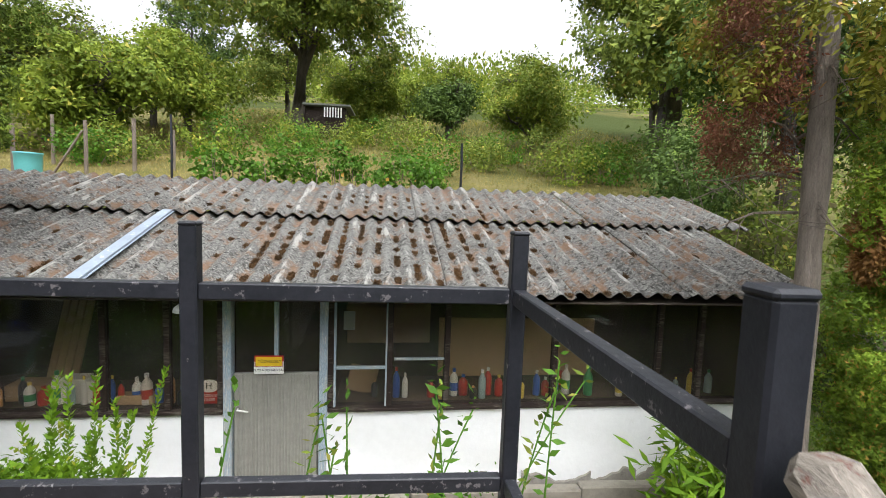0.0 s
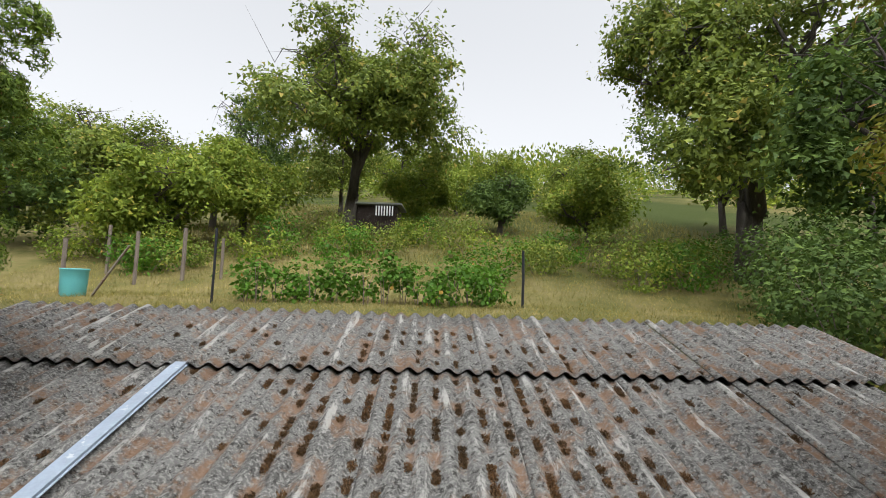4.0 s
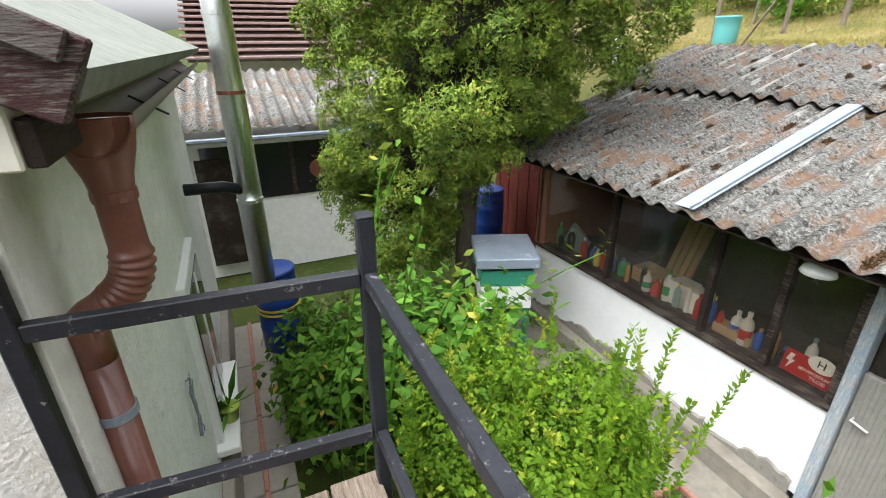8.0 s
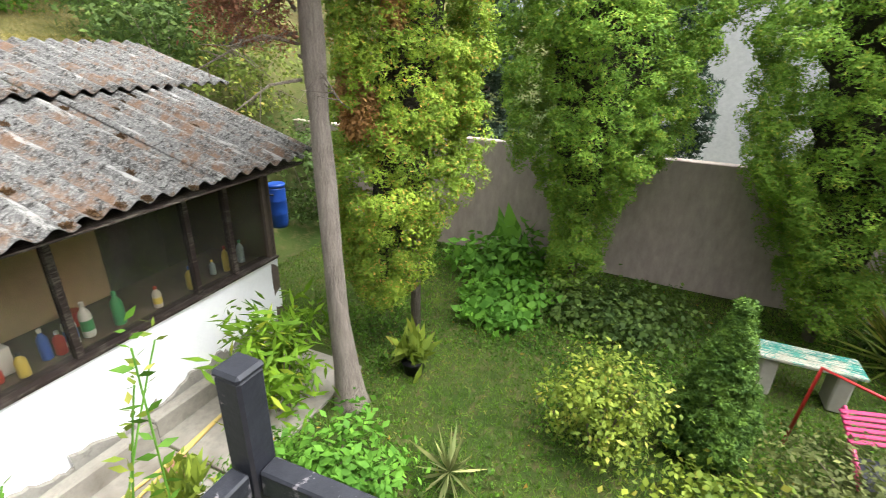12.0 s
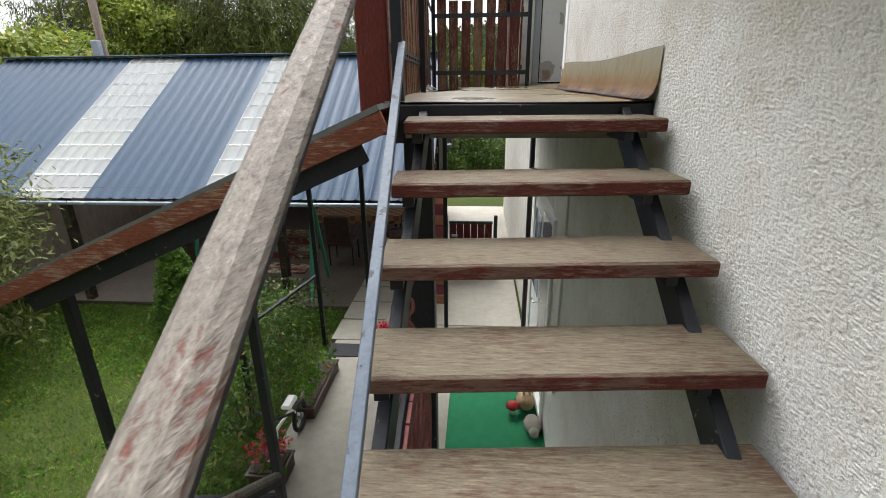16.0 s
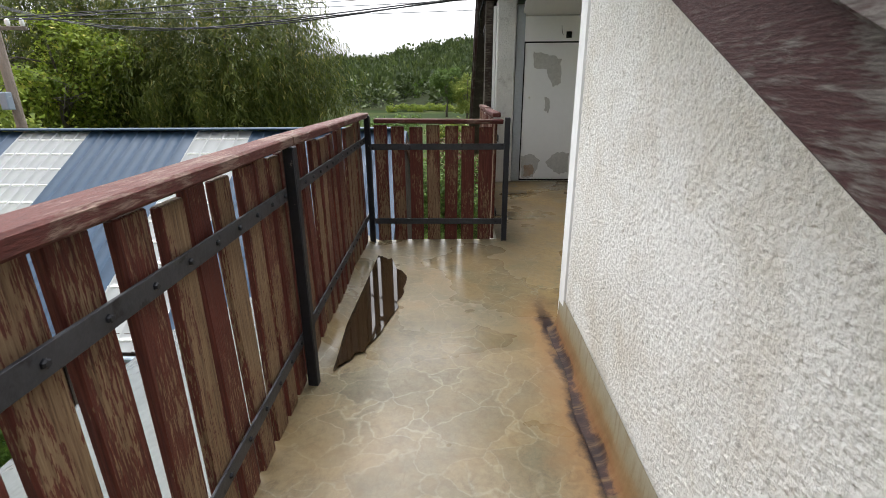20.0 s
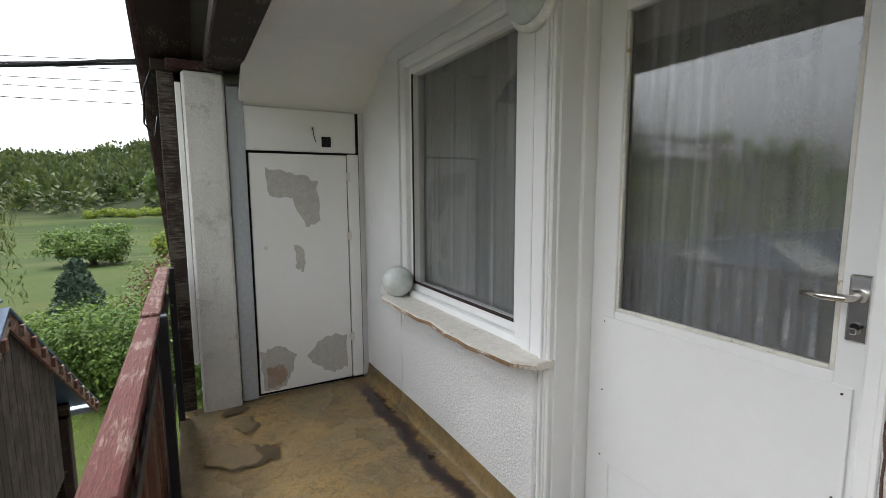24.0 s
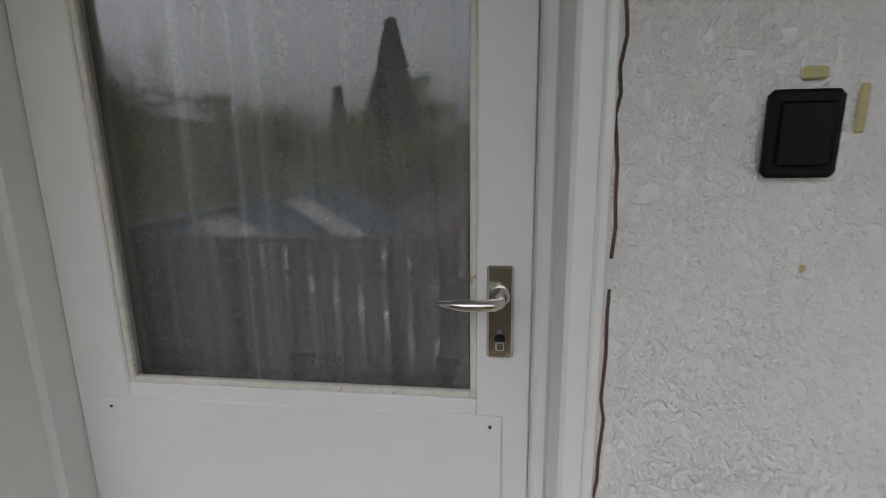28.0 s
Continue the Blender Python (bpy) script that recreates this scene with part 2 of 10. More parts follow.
def lumpy_render(name):
    """Hand-thrown white wall paint with knobs and runs."""
    m, n, l, p = material(name)
    v = coords(n, l, (1, 1, 0.75))
    a = noise_node(n, l, v, 1.3, 5, 0.6)
    c = mix_node(n, l, ramp_node(n, l, a, [(0.35, K), (0.7, W)]), (0.82, 0.82, 0.81), (0.785, 0.785, 0.77))
    d = noise_node(n, l, v, 5.0, 8, 0.7)
    c = mix_node(n, l, ramp_node(n, l, d, [(0.68, K), (0.74, (0.6, 0.6, 0.6))]), c, (0.70, 0.68, 0.63))
    l.new(c, p.inputs["Base Color"])
    p.inputs["Roughness"].default_value = 0.7
    zone = ramp_node(n, l, noise_node(n, l, v, 2.6, 3, 0.5), [(0.34, (0.45, 0.45, 0.45)), (0.68, W)])
    knobs = ramp_node(n, l, noise_node(n, l, v, 62.0, 4, 0.6), [(0.46, K), (0.72, W)])
    drips = ramp_node(n, l, noise_node(n, l, v, 110.0, 3, 0.6), [(0.45, K), (0.70, W)])
    rough_ = mix_node(n, l, 1.0, zone, mix_node(n, l, 0.5, knobs, drips), "MULTIPLY")
    slow = noise_node(n, l, v, 5.0, 4, 0.6)
    grain = noise_node(n, l, v, 90.0, 4, 0.6)
    b1 = bump_node(n, l, p, slow, 0.5, 0.03)
    b2 = bump_node(n, l, p, rough_, 0.9, 0.011, b1)
    bump_node(n, l, p, grain, 0.2, 0.003, b2)
    return m


def dash_relief(name, y0, y1, z0, z1, top, x=0.0, step=0.0058):
    """Thrown roughcast: a fine sheet of lumps over a wall face, cut off under a sloping line."""
    rg = np.random.default_rng(17)
    ny, nz = int((y1 - y0) / step), int((z1 - z0) / step)
    f = np.fft.rfft2(rg.normal(0, 1, (nz, ny)))
    ky, kz = np.fft.rfftfreq(ny)[None, :] / step, np.fft.fftfreq(nz)[:, None] / step
    k = np.hypot(ky, kz)
    band = np.exp(-((k - 58) / 30) ** 2) + 0.2 * np.exp(-(k / 7) ** 2)
    h = np.fft.irfft2(f * band, s=(nz, ny))
    h = h / h.std()
    h = np.clip(np.tanh(h * 0.9), -0.9, 1) * 0.0019
    U, V = np.meshgrid(np.linspace(y0, y1, ny), np.linspace(0, 1, nz))
    zt = np.minimum(top(U), z1)
    v = np.stack([x + 0.0055 + h, U, z0 + (zt - z0) * V], -1).reshape(-1, 3)
    i = (np.arange(nz - 1)[:, None] * ny + np.arange(ny - 1)[None, :]).ravel()
    return mesh_np(name, v, np.stack([i, i + 1, i + ny + 1, i + ny], 1))


M_BLACK = mottled("black_painted_steel", (0.012, 0.013, 0.017), (0.022, 0.023, 0.029), 6, 0.45, 0.25, 90, 0.003, c3=(0.20, 0.18, 0.17), at3=(0.655, 0.68), scale3=20, spec=0.28)
M_WHITEWASH = mottled("whitewash", (0.84, 0.84, 0.835), (0.79, 0.79, 0.78), 1.4, 0.9, 0.35, 30, 0.01, c3=(0.70, 0.69, 0.66), at3=(0.64, 0.78), scale3=2.2, fine=0.08)
M_HOUSE_N = mottled("weathered_white_render", (0.86, 0.855, 0.83), (0.80, 0.795, 0.76), 1.3, 0.92, 0.8, 28, 0.016, c3=(0.52, 0.50, 0.45), at3=(0.62, 0.74), scale3=3.0, fine=0.22)
M_LOGGIA = lumpy_render("white_lumpy_render")
M_PEBBLE = pebble_dash("white_roughcast")
M_WHITEPAINT = mottled("white_gloss_paint", (0.80, 0.80, 0.79), (0.78, 0.78, 0.765), 2.0, 0.38, 0.10, 18, 0.004, c3=(0.68, 0.665, 0.62), at3=(0.70, 0.76), scale3=9, fine=0.04)
M_CEIL = mottled("cream_ceiling_paint", (0.78, 0.77, 0.74), (0.74, 0.73, 0.70), 1.0, 0.9, 0.1, 30, 0.004, fine=0.06)
M_DARKWOOD = old_wood("dark_stained_wood", (0.030, 0.020, 0.016), (0.09, 0.075, 0.06), 0, 0.3)
M_DARKWOOD_Y = old_wood("dark_stained_wood_deep", (0.030, 0.020, 0.016), (0.09, 0.075, 0.06), 1, 0.3)
M_BARGE = old_wood("flaking_barge_board", (0.055, 0.022, 0.021), (0.125, 0.108, 0.098), 1, 0.36, grain=2.0)
M_TREAD = old_wood("worn_red_tread", (0.085, 0.038, 0.024), (0.150, 0.120, 0.082), 0, 0.92, rough=0.6, soft=0.12, grain=1.7, vary=0.08)
M_PLANK = old_wood("worn_landing_plank", (0.17, 0.085, 0.06), (0.27, 0.215, 0.165), 0, 0.85)
def slat_wood(name):
    """Dark red stain weathered off in short vertical flakes, kept along the edges."""
    m, n, l, p = material(name)
    oi = n.new("ShaderNodeObjectInfo")
    mu = n.new("ShaderNodeMath")
    mu.operation, mu.inputs[1].default_value = "MULTIPLY", 61.0
    l.new(oi.outputs["Random"], mu.inputs[0])

    def shifted(stretch):
        ad = n.new("ShaderNodeVectorMath")
        ad.operation = "ADD"
        l.new(coords(n, l, stretch), ad.inputs[0])
        l.new(mu.outputs[0], ad.inputs[1])
        return ad.outputs[0]
    flake = noise_node(n, l, shifted((1, 1, 0.13)), 210.0, 4, 0.62)
    fibre = noise_node(n, l, shifted((1, 1, 0.035)), 210.0, 5, 0.65)
    zone = noise_node(n, l, shifted((1, 1, 0.35)), 7.0, 4, 0.6)
    sep = n.new("ShaderNodeSeparateXYZ")
    l.new(coords(n, l), sep.inputs[0])
    ab = n.new("ShaderNodeMath")
    ab.operation = "ABSOLUTE"
    l.new(sep.outputs[1], ab.inputs[0])
    rim = n.new("ShaderNodeMapRange")
    rim.inputs["From Min"].default_value, rim.inputs["From Max"].default_value, rim.inputs["To Max"].default_value = 0.030, 0.050, -0.20
    l.new(ab.outputs[0], rim.inputs["Value"])
    own = n.new("ShaderNodeMapRange")
    own.inputs["To Min"].default_value, own.inputs["To Max"].default_value = -0.17, 0.15
    l.new(oi.outputs["Random"], own.inputs["Value"])
    total = flake
    for other in (zone, rim.outputs[0], own.outputs[0]):
        ad = n.new("ShaderNodeMath")
        l.new(total, ad.inputs[0])
        l.new(other, ad.inputs[1])
        total = ad.outputs[0]
    half = n.new("ShaderNodeMath")
    half.operation, half.inputs[1].default_value = "MULTIPLY", 0.5
    l.new(total, half.inputs[0])
    bare = ramp_node(n, l, fibre, [(0.30, (0.070, 0.040, 0.024)), (0.47, (0.170, 0.108, 0.062)), (0.70, (0.28, 0.20, 0.122))])
    paint = ramp_node(n, l, fibre, [(0.32, (0.050, 0.012, 0.010)), (0.68, (0.125, 0.034, 0.024))])
    l.new(mix_node(n, l, ramp_node(n, l, half.outputs[0], [(0.475, K), (0.505, W)]), paint, bare), p.inputs["Base Color"])
    p.inputs["Roughness"].default_value = 0.6
    p.inputs["Specular IOR Level"].default_value = 0.25
    bump_node(n, l, p, fibre, 0.5, 0.004)
    return m


M_SLAT = slat_wood("red_slat")
M_RAILTOP = old_wood("red_top_rail", (0.085, 0.024, 0.019), (0.15, 0.095, 0.075), 1, 0.34)
M_RAILTOP_X = old_wood("red_top_rail_cross", (0.075, 0.020, 0.017), (0.14, 0.085, 0.068), 0, 0.28)
M_HANDRAIL = old_wood("bleached_handrail", (0.14, 0.060, 0.045), (0.205, 0.180, 0.152), 1, 0.82)
M_CONCRETE = mottled("walkway_concrete", (0.345, 0.32, 0.27), (0.28, 0.255, 0.215), 1.2, 0.85, 0.25, 45, 0.006, c3=(0.24, 0.22, 0.19), at3=(0.62, 0.75), scale3=1.6)
M_ZINC = mottled("zinc_sheet", (0.27, 0.32, 0.38), (0.21, 0.25, 0.30), 5, 0.5, 0.2, 30, 0.003, c3=(0.42, 0.44, 0.46), at3=(0.60, 0.66), scale3=9)
M_BROWNPIPE = plain("brown_enamelled_gutter", (0.17, 0.062, 0.045), 0.35, 0.0, 0.3)
M_STEEL = plain("stainless_flue", (0.74, 0.75, 0.76), 0.34, 1.0)
M_BLUE = plain("blue_plastic", (0.008, 0.045, 0.24), 0.4)
M_YARD = mottled("dirty_yard_concrete", (0.20, 0.18, 0.145), (0.26, 0.235, 0.195), 1.6, 0.9, 0.35, 40, 0.008, c3=(0.12, 0.10, 0.075), at3=(0.52, 0.68), scale3=1.8)
M_TEAL = plain("teal_plastic", (0.10, 0.36, 0.36), 0.5)
M_GLASS = glassy("shed_glass", (0.85, 0.82, 0.77), 0.03, 0.95, 0.04)
M_GLASS2 = glassy("door_glass", (0.90, 0.91, 0.91), 0.01, 0.985, 0.072)
M_DOORGREY = mottled("grey_ribbed_cladding", (0.33, 0.32, 0.28), (0.28, 0.27, 0.24), 2, 0.6, 0.1, 30, 0.003)
M_BLUEFRAME = old_wood("pale_blue_frame", (0.33, 0.40, 0.46), (0.42, 0.43, 0.42), 2, 0.45)
M_SKYBLUE_ROOF = plain("slate_blue_sheet", (0.031, 0.055, 0.092), 0.5, 0.0, 0.0, 0.1, 8, 0.19)
M_BRICK = mottled("fired_brick", (0.30, 0.11, 0.07), (0.38, 0.17, 0.11), 8, 0.9, 0.4, 60, 0.006, vary=0.2)
M_FENCEWALL = mottled("brown_grey_fence_render", (0.36, 0.29, 0.25), (0.42, 0.35, 0.30), 0.8, 0.9, 0.3, 20, 0.01, c3=(0.26, 0.21, 0.17), at3=(0.58, 0.8), scale3=0.8, stretch=(1, 1.5, 0.6))
M_SOIL = mottled("dark_soil", (0.07, 0.05, 0.035), (0.12, 0.09, 0.065), 5, 0.95, 0.6, 30, 0.03)
M_BARK = mottled("grey_brown_bark", (0.13, 0.10, 0.08), (0.22, 0.18, 0.145), 3, 0.95, 0.9, 12, 0.04, stretch=(5, 5, 1))
M_DARKBARK = mottled("dark_bark", (0.05, 0.042, 0.035), (0.10, 0.085, 0.07), 3, 0.95, 0.9, 12, 0.04, stretch=(5, 5, 1))
M_OLDTRUNK = mottled("grey_tan_stringy_bark", (0.17, 0.135, 0.11), (0.33, 0.275, 0.23), 6, 0.95, 1.0, 16, 0.05, stretch=(5, 5, 0.8))
# white render with the wall's shade put into the colour as grey
M_WHITE_SHADED = mottled("shaded_grey_white_render", (0.50, 0.50, 0.48), (0.43, 0.43, 0.41), 1.4, 0.9, 0.35, 30, 0.01)
M_RED = plain("red_paint", (0.40, 0.02, 0.02), 0.4)
M_MAROON = plain("faded_maroon_paint", (0.20, 0.03, 0.05), 0.5)
M_CLAY = mottled("terracotta", (0.30, 0.13, 0.09), (0.38, 0.19, 0.14), 4, 0.85, 0.2, 40, 0.004)
M_CREAM = mottled("cream_plaster", (0.72, 0.69, 0.60), (0.64, 0.61, 0.53), 0.7, 0.9, 0.1, 20, 0.005)
M_RUBBER = mottled("black_rubber_mat", (0.018, 0.018, 0.02), (0.03, 0.03, 0.033), 20, 0.85, 0.7, 160, 0.004)
M_GREENMAT = mottled("green_carpet", (0.01, 0.15, 0.06), (0.015, 0.19, 0.08), 10, 0.95, 0.6, 300, 0.004)
M_CHROME = plain("worn_chrome", (0.72, 0.70, 0.66), 0.18, 1.0)
M_WHITEPLASTIC = plain("white_plastic", (0.78, 0.78, 0.75), 0.4)
M_BLACKPLASTIC = plain("black_plastic", (0.006, 0.006, 0.007), 0.4, spec=0.2)
M_IRON = plain("black_wrought_iron", (0.006, 0.006, 0.007), 0.55, spec=0.25)
M_GREENPAINT = plain("green_paint", (0.04, 0.26, 0.17), 0.5)
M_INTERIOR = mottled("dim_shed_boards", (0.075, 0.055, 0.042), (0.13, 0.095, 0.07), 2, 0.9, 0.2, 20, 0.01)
M_CARDBOARD = mottled("brown_board", (0.48, 0.34, 0.21), (0.42, 0.29, 0.17), 2, 0.9, 0.1, 30, 0.004)

L_THUJA = leafy("thuja_sprays", (0.040, 0.095, 0.016), (0.30, 0.40, 0.06), third=(0.36, 0.22, 0.08), share=0.975, trans=0.10, patch=1.6)
L_THUJA2 = leafy("bright_thuja_sprays", (0.095, 0.209, 0.031), (0.287, 0.454, 0.061), third=(0.383, 0.419, 0.077), share=0.93, trans=0.12, patch=4.0)
L_YELLOW = leafy("yellowing_sprays", (0.13, 0.15, 0.025), (0.34, 0.33, 0.05), third=(0.36, 0.20, 0.07), share=0.9, trans=0.15)
L_YOUNG = leafy("young_thuja_sprays", (0.030, 0.075, 0.018), (0.13, 0.23, 0.035), trans=0.12, patch=3.0)
L_GOLD = leafy("golden_thuja_sprays", (0.12, 0.21, 0.028), (0.34, 0.47, 0.05), third=(0.50, 0.32, 0.08), share=0.92, trans=0.12, patch=2.2)
L_TAN = leafy("dry_tan_sprays", (0.24, 0.12, 0.05), (0.52, 0.30, 0.13), trans=0.15)
L_BUSH = leafy("lime_privet_leaves", (0.074, 0.168, 0.011), (0.216, 0.363, 0.023), third=(0.370, 0.440, 0.045), share=0.95, trans=0.35)
L_TREE = leafy("broad_tree_leaves", (0.075, 0.115, 0.028), (0.27, 0.33, 0.06), third=(0.42, 0.36, 0.10), share=0.95, trans=0.35)
L_TREE2 = leafy("dark_tree_leaves", (0.035, 0.070, 0.020), (0.13, 0.20, 0.045), trans=0.3)
L_LIGHT = leafy("light_shrub_leaves", (0.095, 0.15, 0.024), (0.29, 0.36, 0.05), third=(0.396, 0.380, 0.084), share=0.93, trans=0.35)
L_WILLOW = leafy("willow_leaves", (0.034, 0.052, 0.010), (0.115, 0.135, 0.026), third=(0.19, 0.18, 0.05), share=0.93, trans=0.35)
L_VINE = leafy("vine_leaves", (0.044, 0.113, 0.013), (0.131, 0.276, 0.029), third=(0.378, 0.238, 0.052), share=0.97, trans=0.35)
L_ROSE = leafy("rose_leaves", (0.040, 0.085, 0.022), (0.13, 0.21, 0.05), third=(0.30, 0.26, 0.10), share=0.96, trans=0.3)
L_BROAD = leafy("broad_green_leaves", (0.066, 0.180, 0.024), (0.160, 0.351, 0.045), trans=0.35)
L_GREYBUSH = leafy("grey_green_leaves", (0.079, 0.102, 0.038), (0.174, 0.194, 0.068), trans=0.3)
L_DEAD = leafy("dead_brown_sprays", (0.16, 0.07, 0.03), (0.38, 0.20, 0.09), trans=0.2)
L_RUST = leafy("rust_red_sprays", (0.13, 0.045, 0.03), (0.30, 0.13, 0.09), trans=0.2)
L_GRASS = leafy("lawn_blades", (0.055, 0.128, 0.012), (0.165, 0.275, 0.030), third=(0.306, 0.275, 0.084), share=0.94, trans=0.3)
L_FAR = leafy("far_wood_leaves", (0.030, 0.048, 0.020), (0.085, 0.115, 0.040), trans=0.2, patch=0.05)
L_PINK = leafy("pink_petals", (0.45, 0.05, 0.14), (0.75, 0.22, 0.35), third=(0.65, 0.02, 0.03), share=0.7)
L_DRYGRASS = leafy("dry_hill_grass", (0.12, 0.125, 0.032), (0.30, 0.255, 0.09), third=(0.40, 0.33, 0.15), share=0.85, trans=0.3)
L_SPRUCE = leafy("spruce_needles", (0.022, 0.045, 0.032), (0.085, 0.13, 0.095), trans=0.05)
L_PLUM = leafy("plum_red_leaves", (0.05, 0.018, 0.02), (0.16, 0.06, 0.05), third=(0.10, 0.16, 0.04), share=0.7, trans=0.25)
M_REDBOARD = old_wood("dark_red_board", (0.13, 0.026, 0.018), (0.16, 0.07, 0.05), 2, 0.12, vary=0.1)
M_REDBOARD_X = old_wood("dark_red_edge", (0.12, 0.032, 0.024), (0.17, 0.10, 0.075), 0, 0.3, vary=0.2)
# near-black brown that stands for the shade deep inside a crown
M_DARKCORE = mottled("dark_inner_twigs", (0.020, 0.022, 0.010), (0.045, 0.036, 0.020), 9, 0.95, 0.9, 40, 0.05)
M_BLACKWORN = mottled("worn_black_rail_paint", (0.012, 0.013, 0.017), (0.024, 0.025, 0.031), 6, 0.45, 0.3, 90, 0.003, c3=(0.13, 0.12, 0.125), at3=(0.60, 0.625), scale3=34, spec=0.28)
# ---------- builders ----------
def thing(name, label, category, at=(0, 0, 0), group="", kind=""):
    ob = new(name)
    ob.location = at
    return tagged(ob, label, category, group, kind)


def finish(name, me, mat, parent=None, label="", smooth=False):
    me.materials.append(mat)
    if smooth:
        me.polygons.foreach_set("use_smooth", [True] * len(me.polygons))
    ob = new(name, me)
    if parent is not None:
        ob.parent = parent
    if label:
        ob["label"] = label
    return ob


def part(name, bm, mat, parent=None, label="", smooth=False):
    me = bpy.data.meshes.new(name)
    bm.to_mesh(me)
    bm.free()
    return finish(name, me, mat, parent, label, smooth)


def add_box(bm, lo, hi, bev=0.0, m=None):
    lo, hi = Vector(lo), Vector(hi)
    r = bmesh.ops.create_cube(bm, size=1, matrix=Matrix.Translation((lo + hi) / 2) @ Matrix.Diagonal((*(hi - lo), 1)))
    if bev:
        es = list({e for v in r["verts"] for e in v.link_edges})
        r = bmesh.ops.bevel(bm, geom=es, offset=bev, segments=1, affect="EDGES")
    if m is not None:
        bmesh.ops.transform(bm, matrix=m, verts=r["verts"])
    return bm


def box(lo, hi, bev=0.0, m=None):
    return add_box(bmesh.new(), lo, hi, bev, m)


def add_beam(bm, p, q, w, h, bev=0.0, up=(0, 0, 1)):
    """A bar from p to q, w wide and h high."""
    p, q = Vector(p), Vector(q)
    d = q - p
    y = d.normalized()
    x = y.cross(Vector(up))
    if x.length < 1e-4:
        x = y.cross(Vector((1, 0, 0)))
    x.normalize()
    z = x.cross(y)
    m = Matrix((x, y, z)).transposed().to_4x4()
    m.translation = (p + q) / 2
    return add_box(bm, (-w / 2, -d.length / 2, -h / 2), (w / 2, d.length / 2, h / 2), bev, m)


def beam(p, q, w, h, bev=0.0, up=(0, 0, 1)):
    return add_beam(bmesh.new(), p, q, w, h, bev, up)


def add_sweep(bm, pts, radii, sides=8, cap=True):
    """A round bar along points, with a radius at each."""
    pts = [Vector(p) for p in pts]
    if not isinstance(radii, (list, tuple)):
        radii = [radii] * len(pts)
    rings, last = [], None
    for i, p in enumerate(pts):
        d = (pts[min(i + 1, len(pts) - 1)] - pts[max(i - 1, 0)]).normalized()
        x = d.cross(Vector((0, 0, 1))) if last is None else last - d * last.dot(d)
        if x.length < 1e-3:
            x = d.cross(Vector((0, 1, 0)))
        x.normalize()
        last = x
        y = d.cross(x)
        rings.append([bm.verts.new(p + (x * math.cos(a) + y * math.sin(a)) * radii[i]) for a in (2 * math.pi * k / sides for k in range(sides))])
    for a, b in zip(rings[:-1], rings[1:]):
        for k in range(sides):
            bm.faces.new((a[k], a[(k + 1) % sides], b[(k + 1) % sides], b[k]))
    if cap:
        bm.faces.new(rings[0][::-1])
        bm.faces.new(rings[-1])
    return bm


def sweep(pts, radii, sides=8, cap=True):
    return add_sweep(bmesh.new(), pts, radii, sides, cap)


def lathe(profile, sides=20, at=(0, 0, 0)):
    """A turned body from (radius, height) pairs."""
    bm = bmesh.new()
    rings = [[bm.verts.new((at[0] + r * math.cos(a), at[1] + r * math.sin(a), at[2] + z)) for a in (2 * math.pi * k / sides for k in range(sides))] for r, z in profile]
    for a, b in zip(rings[:-1], rings[1:]):
        for k in range(sides):
            bm.faces.new((a[k], a[(k + 1) % sides], b[(k + 1) % sides], b[k]))
    bm.faces.new(rings[0][::-1])
    bm.faces.new(rings[-1])
    return bm


def mesh_np(name, verts, faces):
    """A mesh from arrays of vertices and equal-sided faces."""
    verts, faces = np.asarray(verts, np.float32), np.asarray(faces, np.int32)
    me = bpy.data.meshes.new(name)
    me.vertices.add(len(verts))
    me.vertices.foreach_set("co", verts.ravel())
    n, k = faces.shape
    me.loops.add(n * k)
    me.loops.foreach_set("vertex_index", faces.ravel())
    me.polygons.add(n)
    me.polygons.foreach_set("loop_start", np.arange(0, n * k, k, dtype=np.int32))
    me.update(calc_edges=True)
    return me


RNG = np.random.default_rng(7)


def unit(a):
    return a / np.maximum(np.linalg.norm(a, axis=1, keepdims=True), 1e-6)


def leaf_arrays(c, d, size, aspect=0.5, fold=0.25, jitter=0.35, face=None, tri=False):
    """Folded leaf blades at the points c that grow along d."""
    n = len(c)
    d = unit(d + RNG.normal(0, jitter, (n, 3)))
    if face is None:
        s = unit(np.cross(d, unit(RNG.normal(0, 1, (n, 3)))))
    else:
        nr = unit(unit(face) + RNG.normal(0, 0.38, (n, 3)))
        d = unit(d - nr * np.sum(d * nr, 1, keepdims=True))
        s = np.cross(nr, d)
    up = np.cross(d, s)
    L = (size * RNG.uniform(0.6, 1.35, n))[:, None]
    w = L * aspect / 2
    a = c
    tip = c + d * L
    l1 = c + d * L * 0.45 + s * w + up * w * fold
    r1 = c + d * L * 0.45 - s * w + up * w * fold
    if tri:
        return np.stack([c - s * w * 0.9, c + s * w * 0.9 + d * L * 0.3, tip], 1).reshape(-1, 3), np.arange(n * 3).reshape(n, 3)
    v = np.stack([a, r1, tip, l1], 1).reshape(-1, 3)
    f = np.arange(n * 4).reshape(n, 4)
    return v, f


def leaf_mesh(name, c, d, size, aspect=0.5, fold=0.25, jitter=0.35, face=None, tri=False):
    v, f = leaf_arrays(np.asarray(c), np.asarray(d), size, aspect, fold, jitter, face, tri)
    return mesh_np(name, v, f)


